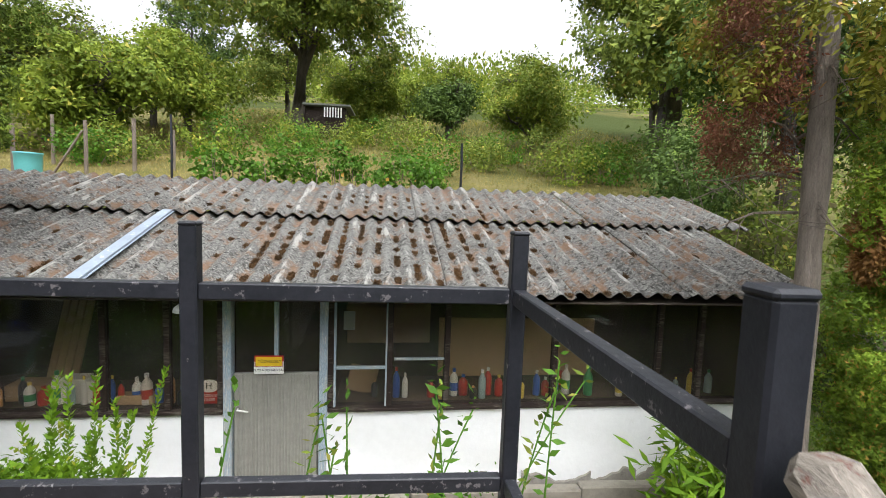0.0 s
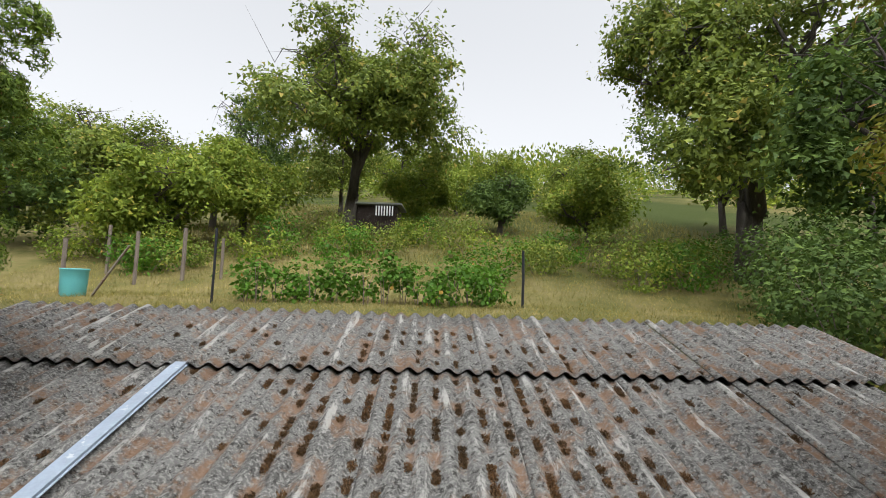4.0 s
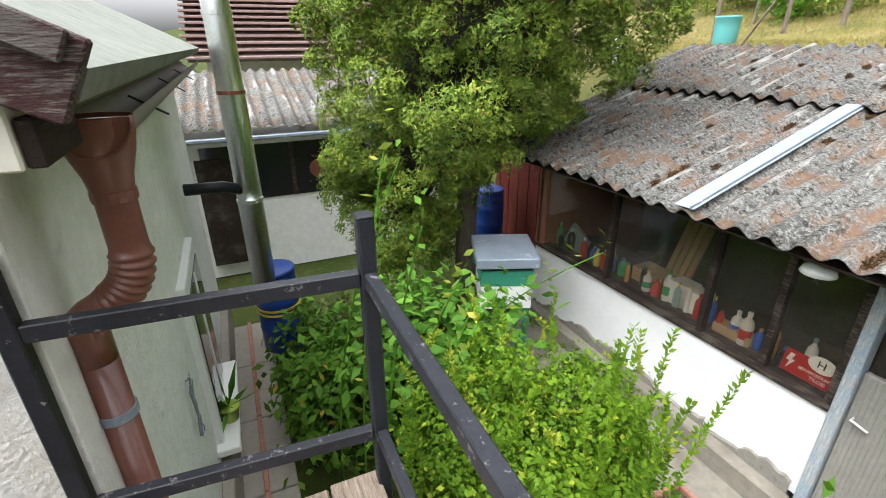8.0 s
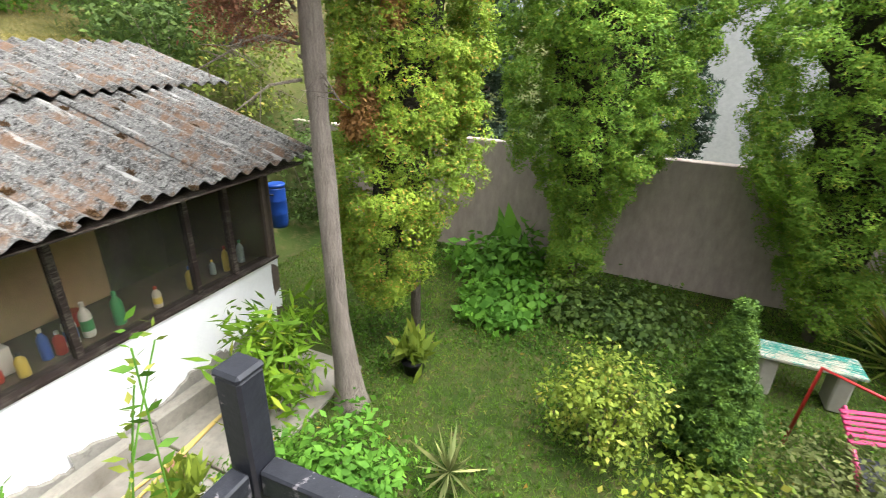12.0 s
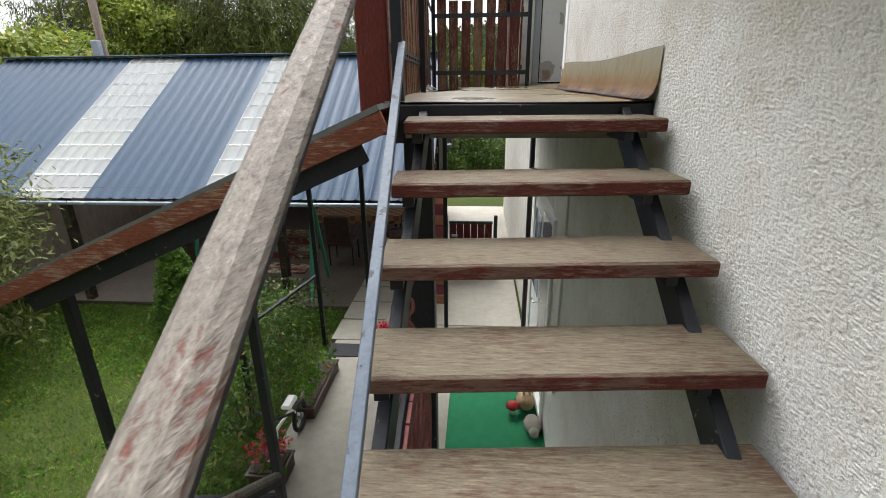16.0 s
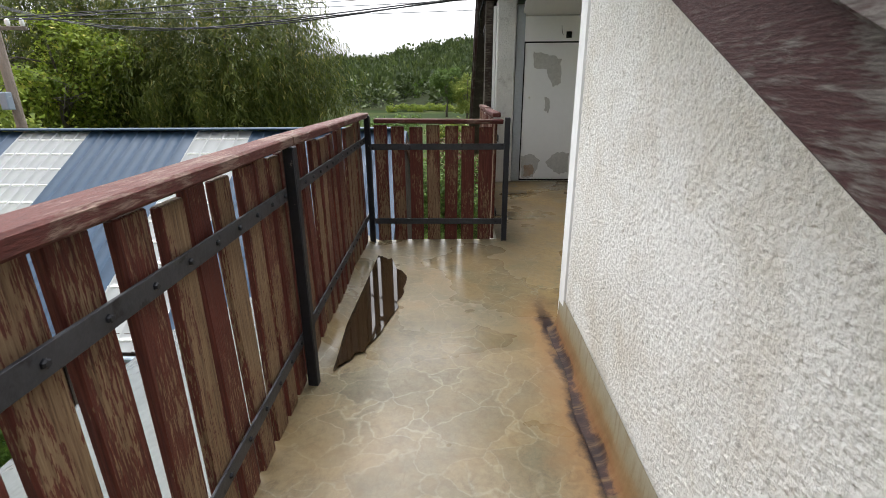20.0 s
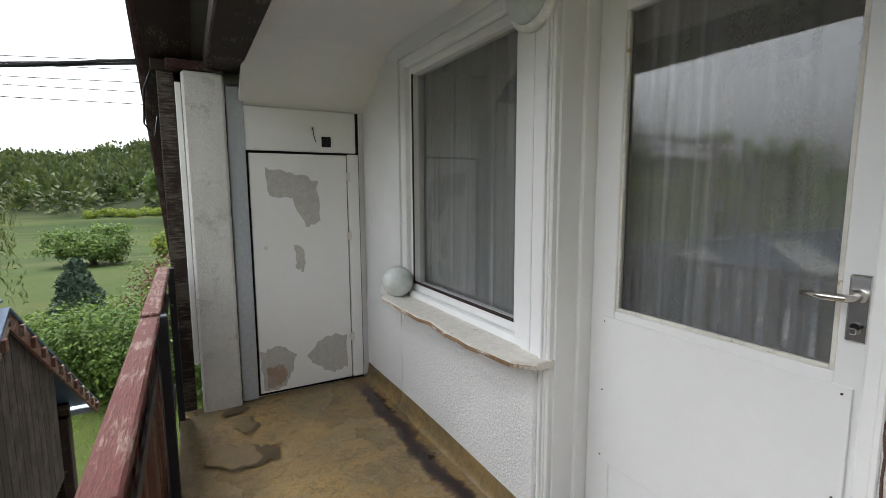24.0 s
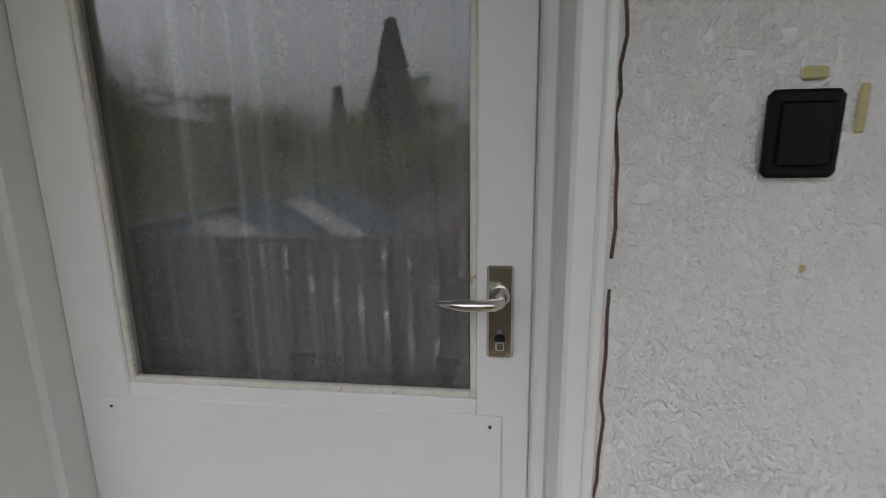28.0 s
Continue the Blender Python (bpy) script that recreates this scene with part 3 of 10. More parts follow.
def shell_points(n, radii, squash=0.55, top=None):
    """Points in the outer part of an uneven ellipsoid."""
    d = unit(RNG.normal(0, 1, (n, 3)))
    r = RNG.uniform(squash, 1.0, n) ** 0.7
    ph = RNG.uniform(0, 6.28, 6)
    az = np.arctan2(d[:, 1], d[:, 0])
    lump = 1 + 0.13 * np.sin(3 * az + ph[0] + 2 * d[:, 2]) + 0.11 * np.sin(5 * az + ph[1] - 4 * d[:, 2]) + 0.08 * np.sin(9 * d[:, 2] + ph[2] + 2 * az)
    return d * (r * lump)[:, None] * np.asarray(radii), d


def lobed(n_clump, per, radii, clump_r, seed):
    """Leaf clumps over several uneven boughs, with gaps between them."""
    rg = np.random.default_rng(seed)
    m = int(rg.integers(11, 16))
    d = unit(rg.normal(0, 1, (m, 3)) * np.array([1, 1, 0.8]))
    centre = d * rg.uniform(0.30, 0.80, (m, 1))
    size = rg.uniform(0.24, 0.46, m)
    which = rg.choice(m, n_clump, p=size ** 2 / np.sum(size ** 2))
    q = unit(rg.normal(0, 1, (n_clump, 3)) + np.array([0, 0, 0.35]))
    c = (centre[which] + q * (size[which] * rg.uniform(0.55, 1.05, n_clump))[:, None]) * np.asarray(radii)
    idx = np.repeat(np.arange(n_clump), per)
    sc = rg.uniform(0.5, 1.3, n_clump)[idx][:, None]
    off = rg.normal(0, 1, (len(idx), 3)) * clump_r * sc * 0.5 * np.array([1, 1, 0.65])
    return c[idx] + off, unit(q[idx] + 0.7 * unit(off) + np.array([0, 0, 0.15]))


def clumps(n_clump, per, radii, clump_r, squash=0.55):
    c, d = shell_points(n_clump, radii, squash)
    idx = np.repeat(np.arange(n_clump), per)
    sc = RNG.uniform(0.6, 1.3, n_clump)[idx][:, None]
    off = RNG.normal(0, 1, (len(idx), 3)) * clump_r * sc * 0.52 * np.array([1, 1, 0.7])
    return c[idx] + off, unit(d[idx] + 0.8 * unit(off) + np.array([0, 0, 0.1]))


def tree(name, label, base, height, crown, mat, bark=None, trunk_r=0.16, fork=0.35, n=90, per=70, leaf=0.13, clump_r=0.5, lean=(0, 0), seed=1, limbs=7, centre=0.62, squash=0.35, group=""):
    """A broadleaf tree: tapered trunk, limbs, crown of many leaves."""
    global RNG
    RNG = np.random.default_rng(seed)
    rnd = random.Random(seed)
    t = thing(name, label, "tree", base, group)
    cz = height * centre
    bm = bmesh.new()
    top = Vector((lean[0], lean[1], height * 0.8))
    tr = [Vector((lean[0] * k, lean[1] * k, top.z * k)) + Vector((rnd.uniform(-1, 1), rnd.uniform(-1, 1), 0)) * trunk_r * 0.5 * (k > 0) for k in (0, 0.12, 0.25, fork, 0.6, 0.8, 1.0)]
    tr[0].z = -0.3
    add_sweep(bm, tr, [trunk_r * 1.5, trunk_r * 1.1, trunk_r, trunk_r * 0.9, trunk_r * 0.6, trunk_r * 0.35, trunk_r * 0.12], 9)
    part("trunk", bm, bark or M_DARKBARK, t, "", True)
    for i in range(limbs):
        k = rnd.uniform(fork, 0.85)
        s = Vector((lean[0] * k, lean[1] * k, top.z * k))
        a = 2 * math.pi * (i / limbs) + rnd.uniform(-0.4, 0.4)
        e = Vector((math.cos(a) * crown[0] * 0.62, math.sin(a) * crown[1] * 0.62, cz + crown[2] * rnd.uniform(-0.5, 0.6)))
        m1 = s.lerp(e, 0.4) + Vector((rnd.uniform(-0.2, 0.2), rnd.uniform(-0.2, 0.2), 0.15)) * crown[0] * 0.5
        m2 = s.lerp(e, 0.75) + Vector((rnd.uniform(-0.2, 0.2), rnd.uniform(-0.2, 0.2), 0.1)) * crown[0] * 0.5
        r = trunk_r * (1 - k) * 0.75 + 0.02
        bm = sweep([s, m1, m2, e], [r, r * 0.7, r * 0.4, r * 0.12], 6)
        for _ in range(7):
            o = m1.lerp(e, rnd.random())
            add_sweep(bm, [o, o + Vector((rnd.uniform(-1, 1), rnd.uniform(-1, 1), rnd.uniform(-0.2, 0.9))) * crown[0] * 0.22, o + Vector((rnd.uniform(-1, 1), rnd.uniform(-1, 1), rnd.uniform(-0.4, 0.9))) * crown[0] * 0.42], [r * 0.35, r * 0.2, r * 0.05], 5)
        part("limb", bm, bark or M_DARKBARK, t, "", True)
    c, d = lobed(int(n * 1.15), int(per * 1.0), crown, clump_r, seed)
    c[:, 2] += cz
    c[:, 0] += lean[0] * 0.7
    c[:, 1] += lean[1] * 0.7
    finish("crown", leaf_mesh("crown", c, RNG.normal(0, 1, d.shape) + np.array([0, 0, -0.5]), leaf * 1.05, 0.8, 0.25, 0.3, d + RNG.normal(0, 0.5, d.shape) + np.array([0, 0, 0.5]), True), mat, t)
    return t


def bush(name, label, base, radii, mat, n=60, per=60, leaf=0.05, clump_r=0.2, seed=1, stems=6, category="bush", squash=0.45, lift=None, group="", aspect=0.5):
    """A shrub: stems from the ground and a leafy body."""
    global RNG
    RNG = np.random.default_rng(seed)
    rnd = random.Random(seed)
    t = thing(name, label, category, base, group)
    zc = radii[2] if lift is None else lift
    for i in range(stems):
        a = 2 * math.pi * i / max(stems, 1) + rnd.random()
        e = Vector((math.cos(a) * radii[0] * 0.7, math.sin(a) * radii[1] * 0.7, zc + radii[2] * rnd.uniform(0, 0.7)))
        part("stem", sweep([(0.05 * math.cos(a), 0.05 * math.sin(a), -0.05), e * 0.5 + Vector((0, 0, 0.1)), e], [0.012, 0.008, 0.003], 5), M_BARK, t)
    c, d = clumps(n, per, radii, clump_r, squash)
    c[:, 2] = np.maximum(c[:, 2] + zc, 0.02)
    finish("leaves", leaf_mesh("leaves", c, RNG.normal(0, 0.8, d.shape) + d * 0.6 + np.array([0, 0, 0.1]), leaf, aspect, 0.25, 0.3, d + RNG.normal(0, 0.45, d.shape) + np.array([0, 0, 0.6])), mat, t)
    return t


def conifer(name, label, base, r, z0, z1, mat, n=2500, per=9, spray=0.16, seed=1, shape="column", dead=0, dead_mat=None, trunk_r=0.14, bare=0.0, group="", top_r=0.15, puff=0.16, prof_at=None, sag=(0, 0), patches=()):
    """A column of flat scaly sprays round a trunk."""
    global RNG
    RNG = np.random.default_rng(seed)
    t = thing(name, label, "conifer", base, group)
    H = z1
    part("trunk", sweep([(0, 0, -0.2), (0.04, 0.02, H * 0.3), (-0.03, 0.04, H * 0.7), (0, 0, H * 0.97)], [trunk_r, trunk_r * 0.7, trunk_r * 0.3, 0.01], 8), M_BARK, t, "", True)
    h = RNG.uniform(0, 1, n) ** (0.9 if shape == "column" else 1.25)
    if prof_at:
        hh = np.linspace(0, 1, 200)
        wgt = np.interp(z0 + (z1 - z0) * hh, [q[0] for q in prof_at], [q[1] for q in prof_at])
        cum = np.cumsum(wgt)
        h = np.interp(RNG.uniform(0, 1, n), cum / cum[-1], hh)
    az = RNG.uniform(0, 2 * np.pi, n)
    ph = RNG.uniform(0, 6.28, 5)
    shift = np.zeros(n)
    if prof_at:
        zz = z0 + (z1 - z0) * h
        prof = np.interp(zz, [q[0] for q in prof_at], [q[1] for q in prof_at])
        shift = np.interp(zz, [q[0] for q in prof_at], [q[2] if len(q) > 2 else 0.0 for q in prof_at])
    else:
        prof = r * np.minimum(1, (h + 0.1) * 5) * (1 - h) ** 0.75 + 0.02
    lump = 1 + 0.09 * np.sin(4 * az + ph[0] + 9 * h) + 0.08 * np.sin(7 * az + ph[1] - 17 * h) + 0.07 * np.sin(3 * az + 31 * h + ph[2])
    rad = np.maximum(prof - puff * 0.6, 0.03) * lump * np.where(RNG.random(n) < 0.3, RNG.uniform(0.5, 0.82, n), RNG.uniform(0.88, 1.06, n))
    c = np.stack([np.cos(az) * rad + sag[0] * shift, np.sin(az) * rad + sag[1] * shift, z0 + (z1 - z0) * h], 1)
    out = np.stack([np.cos(az), np.sin(az), np.full(n, 0.75)], 1)
    idx = np.repeat(np.arange(n), per)
    ball = unit(RNG.normal(0, 1, (len(idx), 3)) + 0.9 * unit(out)[idx])
    big = RNG.uniform(0.5, 1.3, n)[idx][:, None] * puff
    cc = c[idx] + ball * big * RNG.uniform(0.7, 1.0, (len(idx), 1)) * np.array([1, 1, 0.85])
    face = unit(ball + np.array([0, 0, 0.25]) + RNG.normal(0, 0.25, (len(idx), 3)))
    dd = unit(np.array([0, 0, 0.75]) + RNG.normal(0, 0.6, (len(idx), 3)))
    side = unit(np.cross(face, dd))
    # each fan is three narrow fingers from one foot
    me = leaf_mesh("sprays", np.concatenate([cc, cc, cc]), np.concatenate([dd, dd * 0.7 + side * 0.75, dd * 0.7 - side * 0.75]), spray, 0.46, 0.2, 0.08, np.concatenate([face, face, face]), True)
    finish("sprays", me, mat, t)
    # added closed core: blocks light and darkens the gaps between sprays
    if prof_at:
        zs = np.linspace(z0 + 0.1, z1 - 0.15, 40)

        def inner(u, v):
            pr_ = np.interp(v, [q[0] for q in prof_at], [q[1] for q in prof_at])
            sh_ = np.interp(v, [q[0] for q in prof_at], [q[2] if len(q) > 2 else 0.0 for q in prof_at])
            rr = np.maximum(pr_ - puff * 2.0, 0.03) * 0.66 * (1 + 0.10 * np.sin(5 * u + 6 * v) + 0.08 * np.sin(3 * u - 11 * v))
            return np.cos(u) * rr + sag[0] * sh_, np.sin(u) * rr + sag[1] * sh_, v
        finish("inner_growth", grid_sheet("inner_growth", np.linspace(0, 2 * np.pi, 33), zs, inner), M_DARKCORE, t, "dark brown inner twigs", True)
    for (px, py, pz, pr) in patches:
        idx = np.arange(1500)
        cc = np.array([px, py, pz]) + unit(RNG.normal(0, 1, (1500, 3))) * pr * RNG.uniform(0.5, 1.0, (1500, 1)) * np.array([0.9, 0.9, 1.2])
        finish("dead_spray", leaf_mesh("dead_spray", cc, RNG.normal(0, 0.7, (1500, 3)) + np.array([0, 0, -0.3]), spray * 1.2, 0.45), dead_mat or L_DEAD, t, "dry orange-brown spray")["kind"] = "stuff"
    if dead:
        j = RNG.choice(n, dead)
        idx = np.repeat(j, 160)
        cc = c[idx] + RNG.normal(0, 0.075, (len(idx), 3)) * np.array([1, 1, 1.4]) + unit(out)[idx] * puff * 1.1
        finish("dead_spray", leaf_mesh("dead_spray", cc, unit(out)[idx] + RNG.normal(0, 0.7, (len(idx), 3)), spray * 0.8, 0.3), dead_mat or L_DEAD, t, "dry brown spray")["kind"] = "stuff"
    return t


def text_on(words, size, at, facing, mat, parent, name="lettering", extrude=0.001):
    """Words of the built-in font as a flat mesh. facing: a matrix that turns +z to the viewer."""
    cu = bpy.data.curves.new(name, "FONT")
    cu.body, cu.size, cu.align_x, cu.align_y, cu.extrude = words, size, "CENTER", "CENTER", extrude
    tmp = bpy.data.objects.new("tmp", cu)
    scene.collection.objects.link(tmp)
    bpy.context.view_layer.update()
    me = bpy.data.meshes.new_from_object(tmp.evaluated_get(bpy.context.evaluated_depsgraph_get()))
    bpy.data.objects.remove(tmp)
    me.transform(Matrix.Translation(at) @ facing)
    return finish(name, me, mat, parent)


def grid_sheet(name, us, vs, fn):
    """A mesh over a grid of u and v values, fn(u, v arrays) -> xyz arrays."""
    U, V = np.meshgrid(us, vs)
    x, y, z = fn(U, V)
    v = np.stack([x, y, z], -1).reshape(-1, 3)
    nu, nv = len(us), len(vs)
    i = (np.arange(nv - 1)[:, None] * nu + np.arange(nu - 1)[None, :]).ravel()
    f = np.stack([i, i + 1, i + nu + 1, i + nu], 1)
    return mesh_np(name, v, f)


def wavy_sheet(name, w, length, pitch, amp, thick, nu=8, nv=6, sag=0.004, seed=0):
    """A corrugated sheet, its waves along y, with an under side and edges; origin at the lower corner."""
    rg = np.random.default_rng(seed)
    us = np.linspace(0, w, int(round(w / pitch * nu)) + 1)
    vs = np.linspace(0, length, nv)
    k = rg.uniform(-1, 1, 4)
    U, V = np.meshgrid(us, vs)
    z = amp * np.sin(2 * np.pi * U / pitch) + sag * (k[0] * np.sin(3 * U + k[1] * 3) + k[2] * np.sin(2.2 * V + k[3] * 3))
    y = V + 0.008 * np.sin(5 * U + k[1] * 6) * (V < 1e-6)
    top = np.stack([U, y, z + thick], -1).reshape(-1, 3)
    bot = np.stack([U, y, z], -1).reshape(-1, 3)
    nu_, nv_ = len(us), len(vs)
    i = (np.arange(nv_ - 1)[:, None] * nu_ + np.arange(nu_ - 1)[None, :]).ravel()
    f = np.stack([i, i + 1, i + nu_ + 1, i + nu_], 1)
    N = nu_ * nv_
    fs = [f, f[:, ::-1] + N]
    e = np.arange(nu_ - 1)
    fs.append(np.stack([e + 1, e, e + N, e + 1 + N], 1))
    e2 = (nv_ - 1) * nu_ + e
    fs.append(np.stack([e2, e2 + 1, e2 + 1 + N, e2 + N], 1))
    g = np.arange(nv_ - 1) * nu_
    fs.append(np.stack([g, g + nu_, g + nu_ + N, g + N], 1))
    g2 = g + nu_ - 1
    fs.append(np.stack([g2 + nu_, g2, g2 + N, g2 + nu_ + N], 1))
    return mesh_np(name, np.concatenate([top, bot]), np.concatenate(fs))
# ---------- the ground ----------
T, LAND = 3.25, 1.885      # terrace floor, stair landing


def smooth(a, b, x):
    t = np.clip((x - a) / (b - a), 0, 1)
    return t * t * (3 - 2 * t)


def ground_z(x, y):
    x, y = np.asarray(x, float), np.asarray(y, float)
    north = smooth(5.3, 7.0, y) * 2.9 + np.maximum(y - 7, 0) * 0.06 + np.clip(y - 10, 0, 140) * 0.185
    south = -np.maximum(-y - 16, 0) * 0.055 * (1 - smooth(80, 160, -y))
    hills = smooth(130, 420, np.hypot(x, y)) * (26 * (y < 0)) * (0.8 + 0.3 * np.sin(np.arctan2(y, x) * 7) + 0.15 * np.sin(np.arctan2(y, x) * 19))
    east = smooth(9, 14, x) * 0.5 * smooth(-6, 2, y)
    return north + south + hills + east + 0.02 * np.sin(1.7 * x) * np.sin(1.3 * y)


def axis_steps(lo, hi, fine, far):
    inner = np.arange(lo, hi + 1e-6, fine)
    k = np.array([1.0, 2.2, 3.8, 6, 9, 13, 18, 25, 35, 50, 70, 100, 140, 200, 280, 400, 600, 900, 1500, far])
    return np.concatenate([(lo - k)[::-1], inner, hi + k])


def ground_mat():
    m, n, l, p = material("turf_and_soil")
    v = coords(n, l)
    a = noise_node(n, l, v, 0.5, 8, 0.65)
    b = noise_node(n, l, v, 7.0, 6, 0.7)
    c = mix_node(n, l, ramp_node(n, l, a, [(0.4, K), (0.62, W)]), (0.026, 0.046, 0.009), (0.046, 0.060, 0.015))
    c = mix_node(n, l, ramp_node(n, l, b, [(0.5, K), (0.68, W)]), c, (0.085, 0.07, 0.032))
    sep = n.new("ShaderNodeSeparateXYZ")
    l.new(v, sep.inputs[0])
    up = n.new("ShaderNodeMapRange")
    up.inputs["From Min"].default_value, up.inputs["From Max"].default_value = 5.5, 9.0
    l.new(sep.outputs[1], up.inputs["Value"])
    hay = ramp_node(n, l, noise_node(n, l, v, 0.8, 7, 0.7), [(0.36, (0.085, 0.090, 0.026)), (0.52, (0.16, 0.135, 0.052)), (0.68, (0.22, 0.175, 0.085))])
    c = mix_node(n, l, up.outputs[0], c, hay)
    far = noise_node(n, l, v, 0.03, 6, 0.6)
    c = mix_node(n, l, ramp_node(n, l, far, [(0.45, K), (0.6, W)]), c, (0.040, 0.052, 0.014))
    down = n.new("ShaderNodeMapRange")
    down.inputs["From Min"].default_value, down.inputs["From Max"].default_value = -28.0, -40.0
    l.new(sep.outputs[1], down.inputs["Value"])
    crop = ramp_node(n, l, noise_node(n, l, coords(n, l, (0.3, 1.6, 1)), 0.06, 3, 0.5), [(0.40, (0.018, 0.030, 0.008)), (0.5, (0.030, 0.045, 0.011)), (0.57, (0.046, 0.050, 0.017)), (0.64, (0.020, 0.034, 0.009))])
    c = mix_node(n, l, down.outputs[0], c, crop)
    shade = n.new("ShaderNodeMapRange")
    shade.inputs["From Min"].default_value, shade.inputs["From Max"].default_value = -138.0, -150.0
    l.new(sep.outputs[1], shade.inputs["Value"])
    c = mix_node(n, l, shade.outputs[0], c, (0.020, 0.026, 0.010))
    l.new(c, p.inputs["Base Color"])
    p.inputs["Roughness"].default_value = 0.95
    p.inputs["Specular IOR Level"].default_value = 0.06
    bump_node(n, l, p, b, 0.6, 0.05)
    return m


M_GROUND = ground_mat()
me = grid_sheet("ground", axis_steps(-14, 16, 0.4, 2600), axis_steps(-20, 14, 0.4, 2600), lambda u, v: (u, v, ground_z(u, v) - 0.02))
ground = tagged(finish("ground", me, M_GROUND, None, "", True), "mown weedy lawn and rising hillside turf", "ground", "", "structure")

# walkway of poured slabs beside the house
walkway = tagged(new("walkway"), "pale poured concrete walkway beside the house", "walkway", "", "structure")
for (x0, y0, x1, y1) in ((0.02, -3.1, 2.55, -0.2), (0.02, -6.2, 2.55, -3.12), (0.02, -9.4, 2.2, -6.22), (-0.6, -12.9, 2.6, -9.42)):
    part("slab", box((x0, y0, -0.1), (x1, y1, 0.03), 0.006), M_CONCRETE, walkway)
yard_path = tagged(new("yard_path"), "worn concrete path along the shed wall", "path", "", "structure")
for i, x0 in enumerate((-3.2, -1.6, 0.0, 1.6, 3.2)):
    part("slab", box((x0, 2.35 + 0.04 * x0, -0.1), (x0 + 1.58, 3.38 + 0.04 * x0, 0.012), 0.006), M_YARD, yard_path)
    part("slab", box((x0, 3.3 + 0.04 * x0, 0.0), (x0 + 1.58, 3.42 + 0.04 * x0, 0.2 + 0.01 * (i % 2)), 0.015), M_YARD, yard_path, "broken grey plinth step")

# ---------- the house ----------
house = tagged(new("house"), "white rendered house with a steep gable and brown roof timbers", "house", "", "structure")
NX = -4.3
# gable wall towards the stairs: lower storey and the wall beside the terrace
bm = box((-0.3, -4.4, 0), (0, -0.20, 3.0))
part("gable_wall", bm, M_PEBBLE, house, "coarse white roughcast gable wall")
bm = bmesh.new()
prof = [(-4.4, 3.0), (-0.20, 3.0), (-0.20, 3.065), (-4.4, 5.16)]
vs = [bm.verts.new((x, y, z)) for x in (-0.3, 0.0) for y, z in prof]
bm.faces.new(vs[:4]); bm.faces.new(vs[4:][::-1])
for k in range(4):
    bm.faces.new((vs[k], vs[4 + k], vs[4 + (k + 1) % 4], vs[(k + 1) % 4]))
bmesh.ops.recalc_face_normals(bm, faces=bm.faces)
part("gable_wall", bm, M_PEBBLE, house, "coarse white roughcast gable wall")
for ya, yb, za in ((-4.3, -0.195, 2.4), (-2.3, -0.195, 1.3)):
    if za == 2.4:
        me = dash_relief("roughcast", ya, yb, za, 5.1, lambda y: 3.065 + (-0.20 - y) * 0.4988)
    else:
        me = dash_relief("roughcast", ya, yb, za, 2.4, lambda y: 2.4 + 0 * y)
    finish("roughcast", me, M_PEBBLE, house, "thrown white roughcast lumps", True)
part("north_wall", box((NX, -0.50, 0), (-0.3, -0.20, 2.95)), M_HOUSE_N, house, "dirty white smooth north wall")
part("plinth", box((NX, -0.20, 0), (-0.02, -0.12, 0.42), 0.01), M_CONCRETE, house, "grey plinth ledge")
part("corner_edge", box((-0.31, -0.202, 0), (0.002, -0.18, 2.98), 0.004), M_HOUSE_N, house)
part("gable_wall", box((-0.3, -12.3, 0), (-0.02, -4.4, 3.05)), M_CREAM, house, "cream ground floor wall under the terrace")
# terrace slab: strip beside the wall and the loggia floor
part("terrace_slab", box((0.0, -5.86, 3.10), (1.0, -2.265, 3.235)), M_CONCRETE, house, "terrace slab")
part("terrace_slab", box((-1.3, -8.46, 3.05), (0.2, -4.3, 3.235)), M_CONCRETE, house, "loggia slab")

# lawn blades, weeds and hillside grass
RNG = np.random.default_rng(301)


def scatter(name, label, n, x0, x1, y0, y1, size, aspect, mat, up=1.0, keep=None, z=-0.02, patchy=0.0):
    p = np.stack([RNG.uniform(x0, x1, n), RNG.uniform(y0, y1, n)], 1)
    if patchy:
        f = np.sin(1.9 * p[:, 0] + 2 * np.sin(1.1 * p[:, 1])) * np.sin(2.3 * p[:, 1] + 1.7 * np.sin(0.9 * p[:, 0])) + RNG.normal(0, 0.35, n)
        p = p[f > patchy]
    if keep is not None:
        p = p[keep(p[:, 0], p[:, 1])]
    c = np.stack([p[:, 0], p[:, 1], ground_z(p[:, 0], p[:, 1]) + z], 1)
    d = RNG.normal(0, 0.55, (len(c), 3)) + np.array([0, 0, up])
    return tagged(finish(name, leaf_mesh(name, c, d, size, aspect, 0.2, 0.3, None, True), mat), label, "grass", "", "stuff")


def off_path(x, y):
    return (x > 2.6) & ~((y > 2.3 + 0.04 * x) & (x < 4.9))


scatter("lawn_grass", "short mown lawn grass blades", 170000, 2.6, 8.3, -6.6, 5.0, 0.05, 0.16, L_GRASS, 0.9, off_path)
scatter("lawn_weeds", "low clover and weeds in the lawn", 60000, 2.6, 8.3, -6.6, 3.5, 0.04, 0.75, L_VINE, 0.35, off_path, 0.0, 0.1)
scatter("lawn_weeds", "dark coarse weed clumps in the lawn", 26000, 2.6, 8.3, -6.6, 3.5, 0.055, 0.55, L_TREE2, 0.5, off_path, 0.0, 0.35)
scatter("yard_weeds", "low weeds in the yard by the stairs", 14000, -3.3, 2.7, 0.7, 2.3, 0.06, 0.6, L_VINE, 0.5, None, 0.0, -0.1)
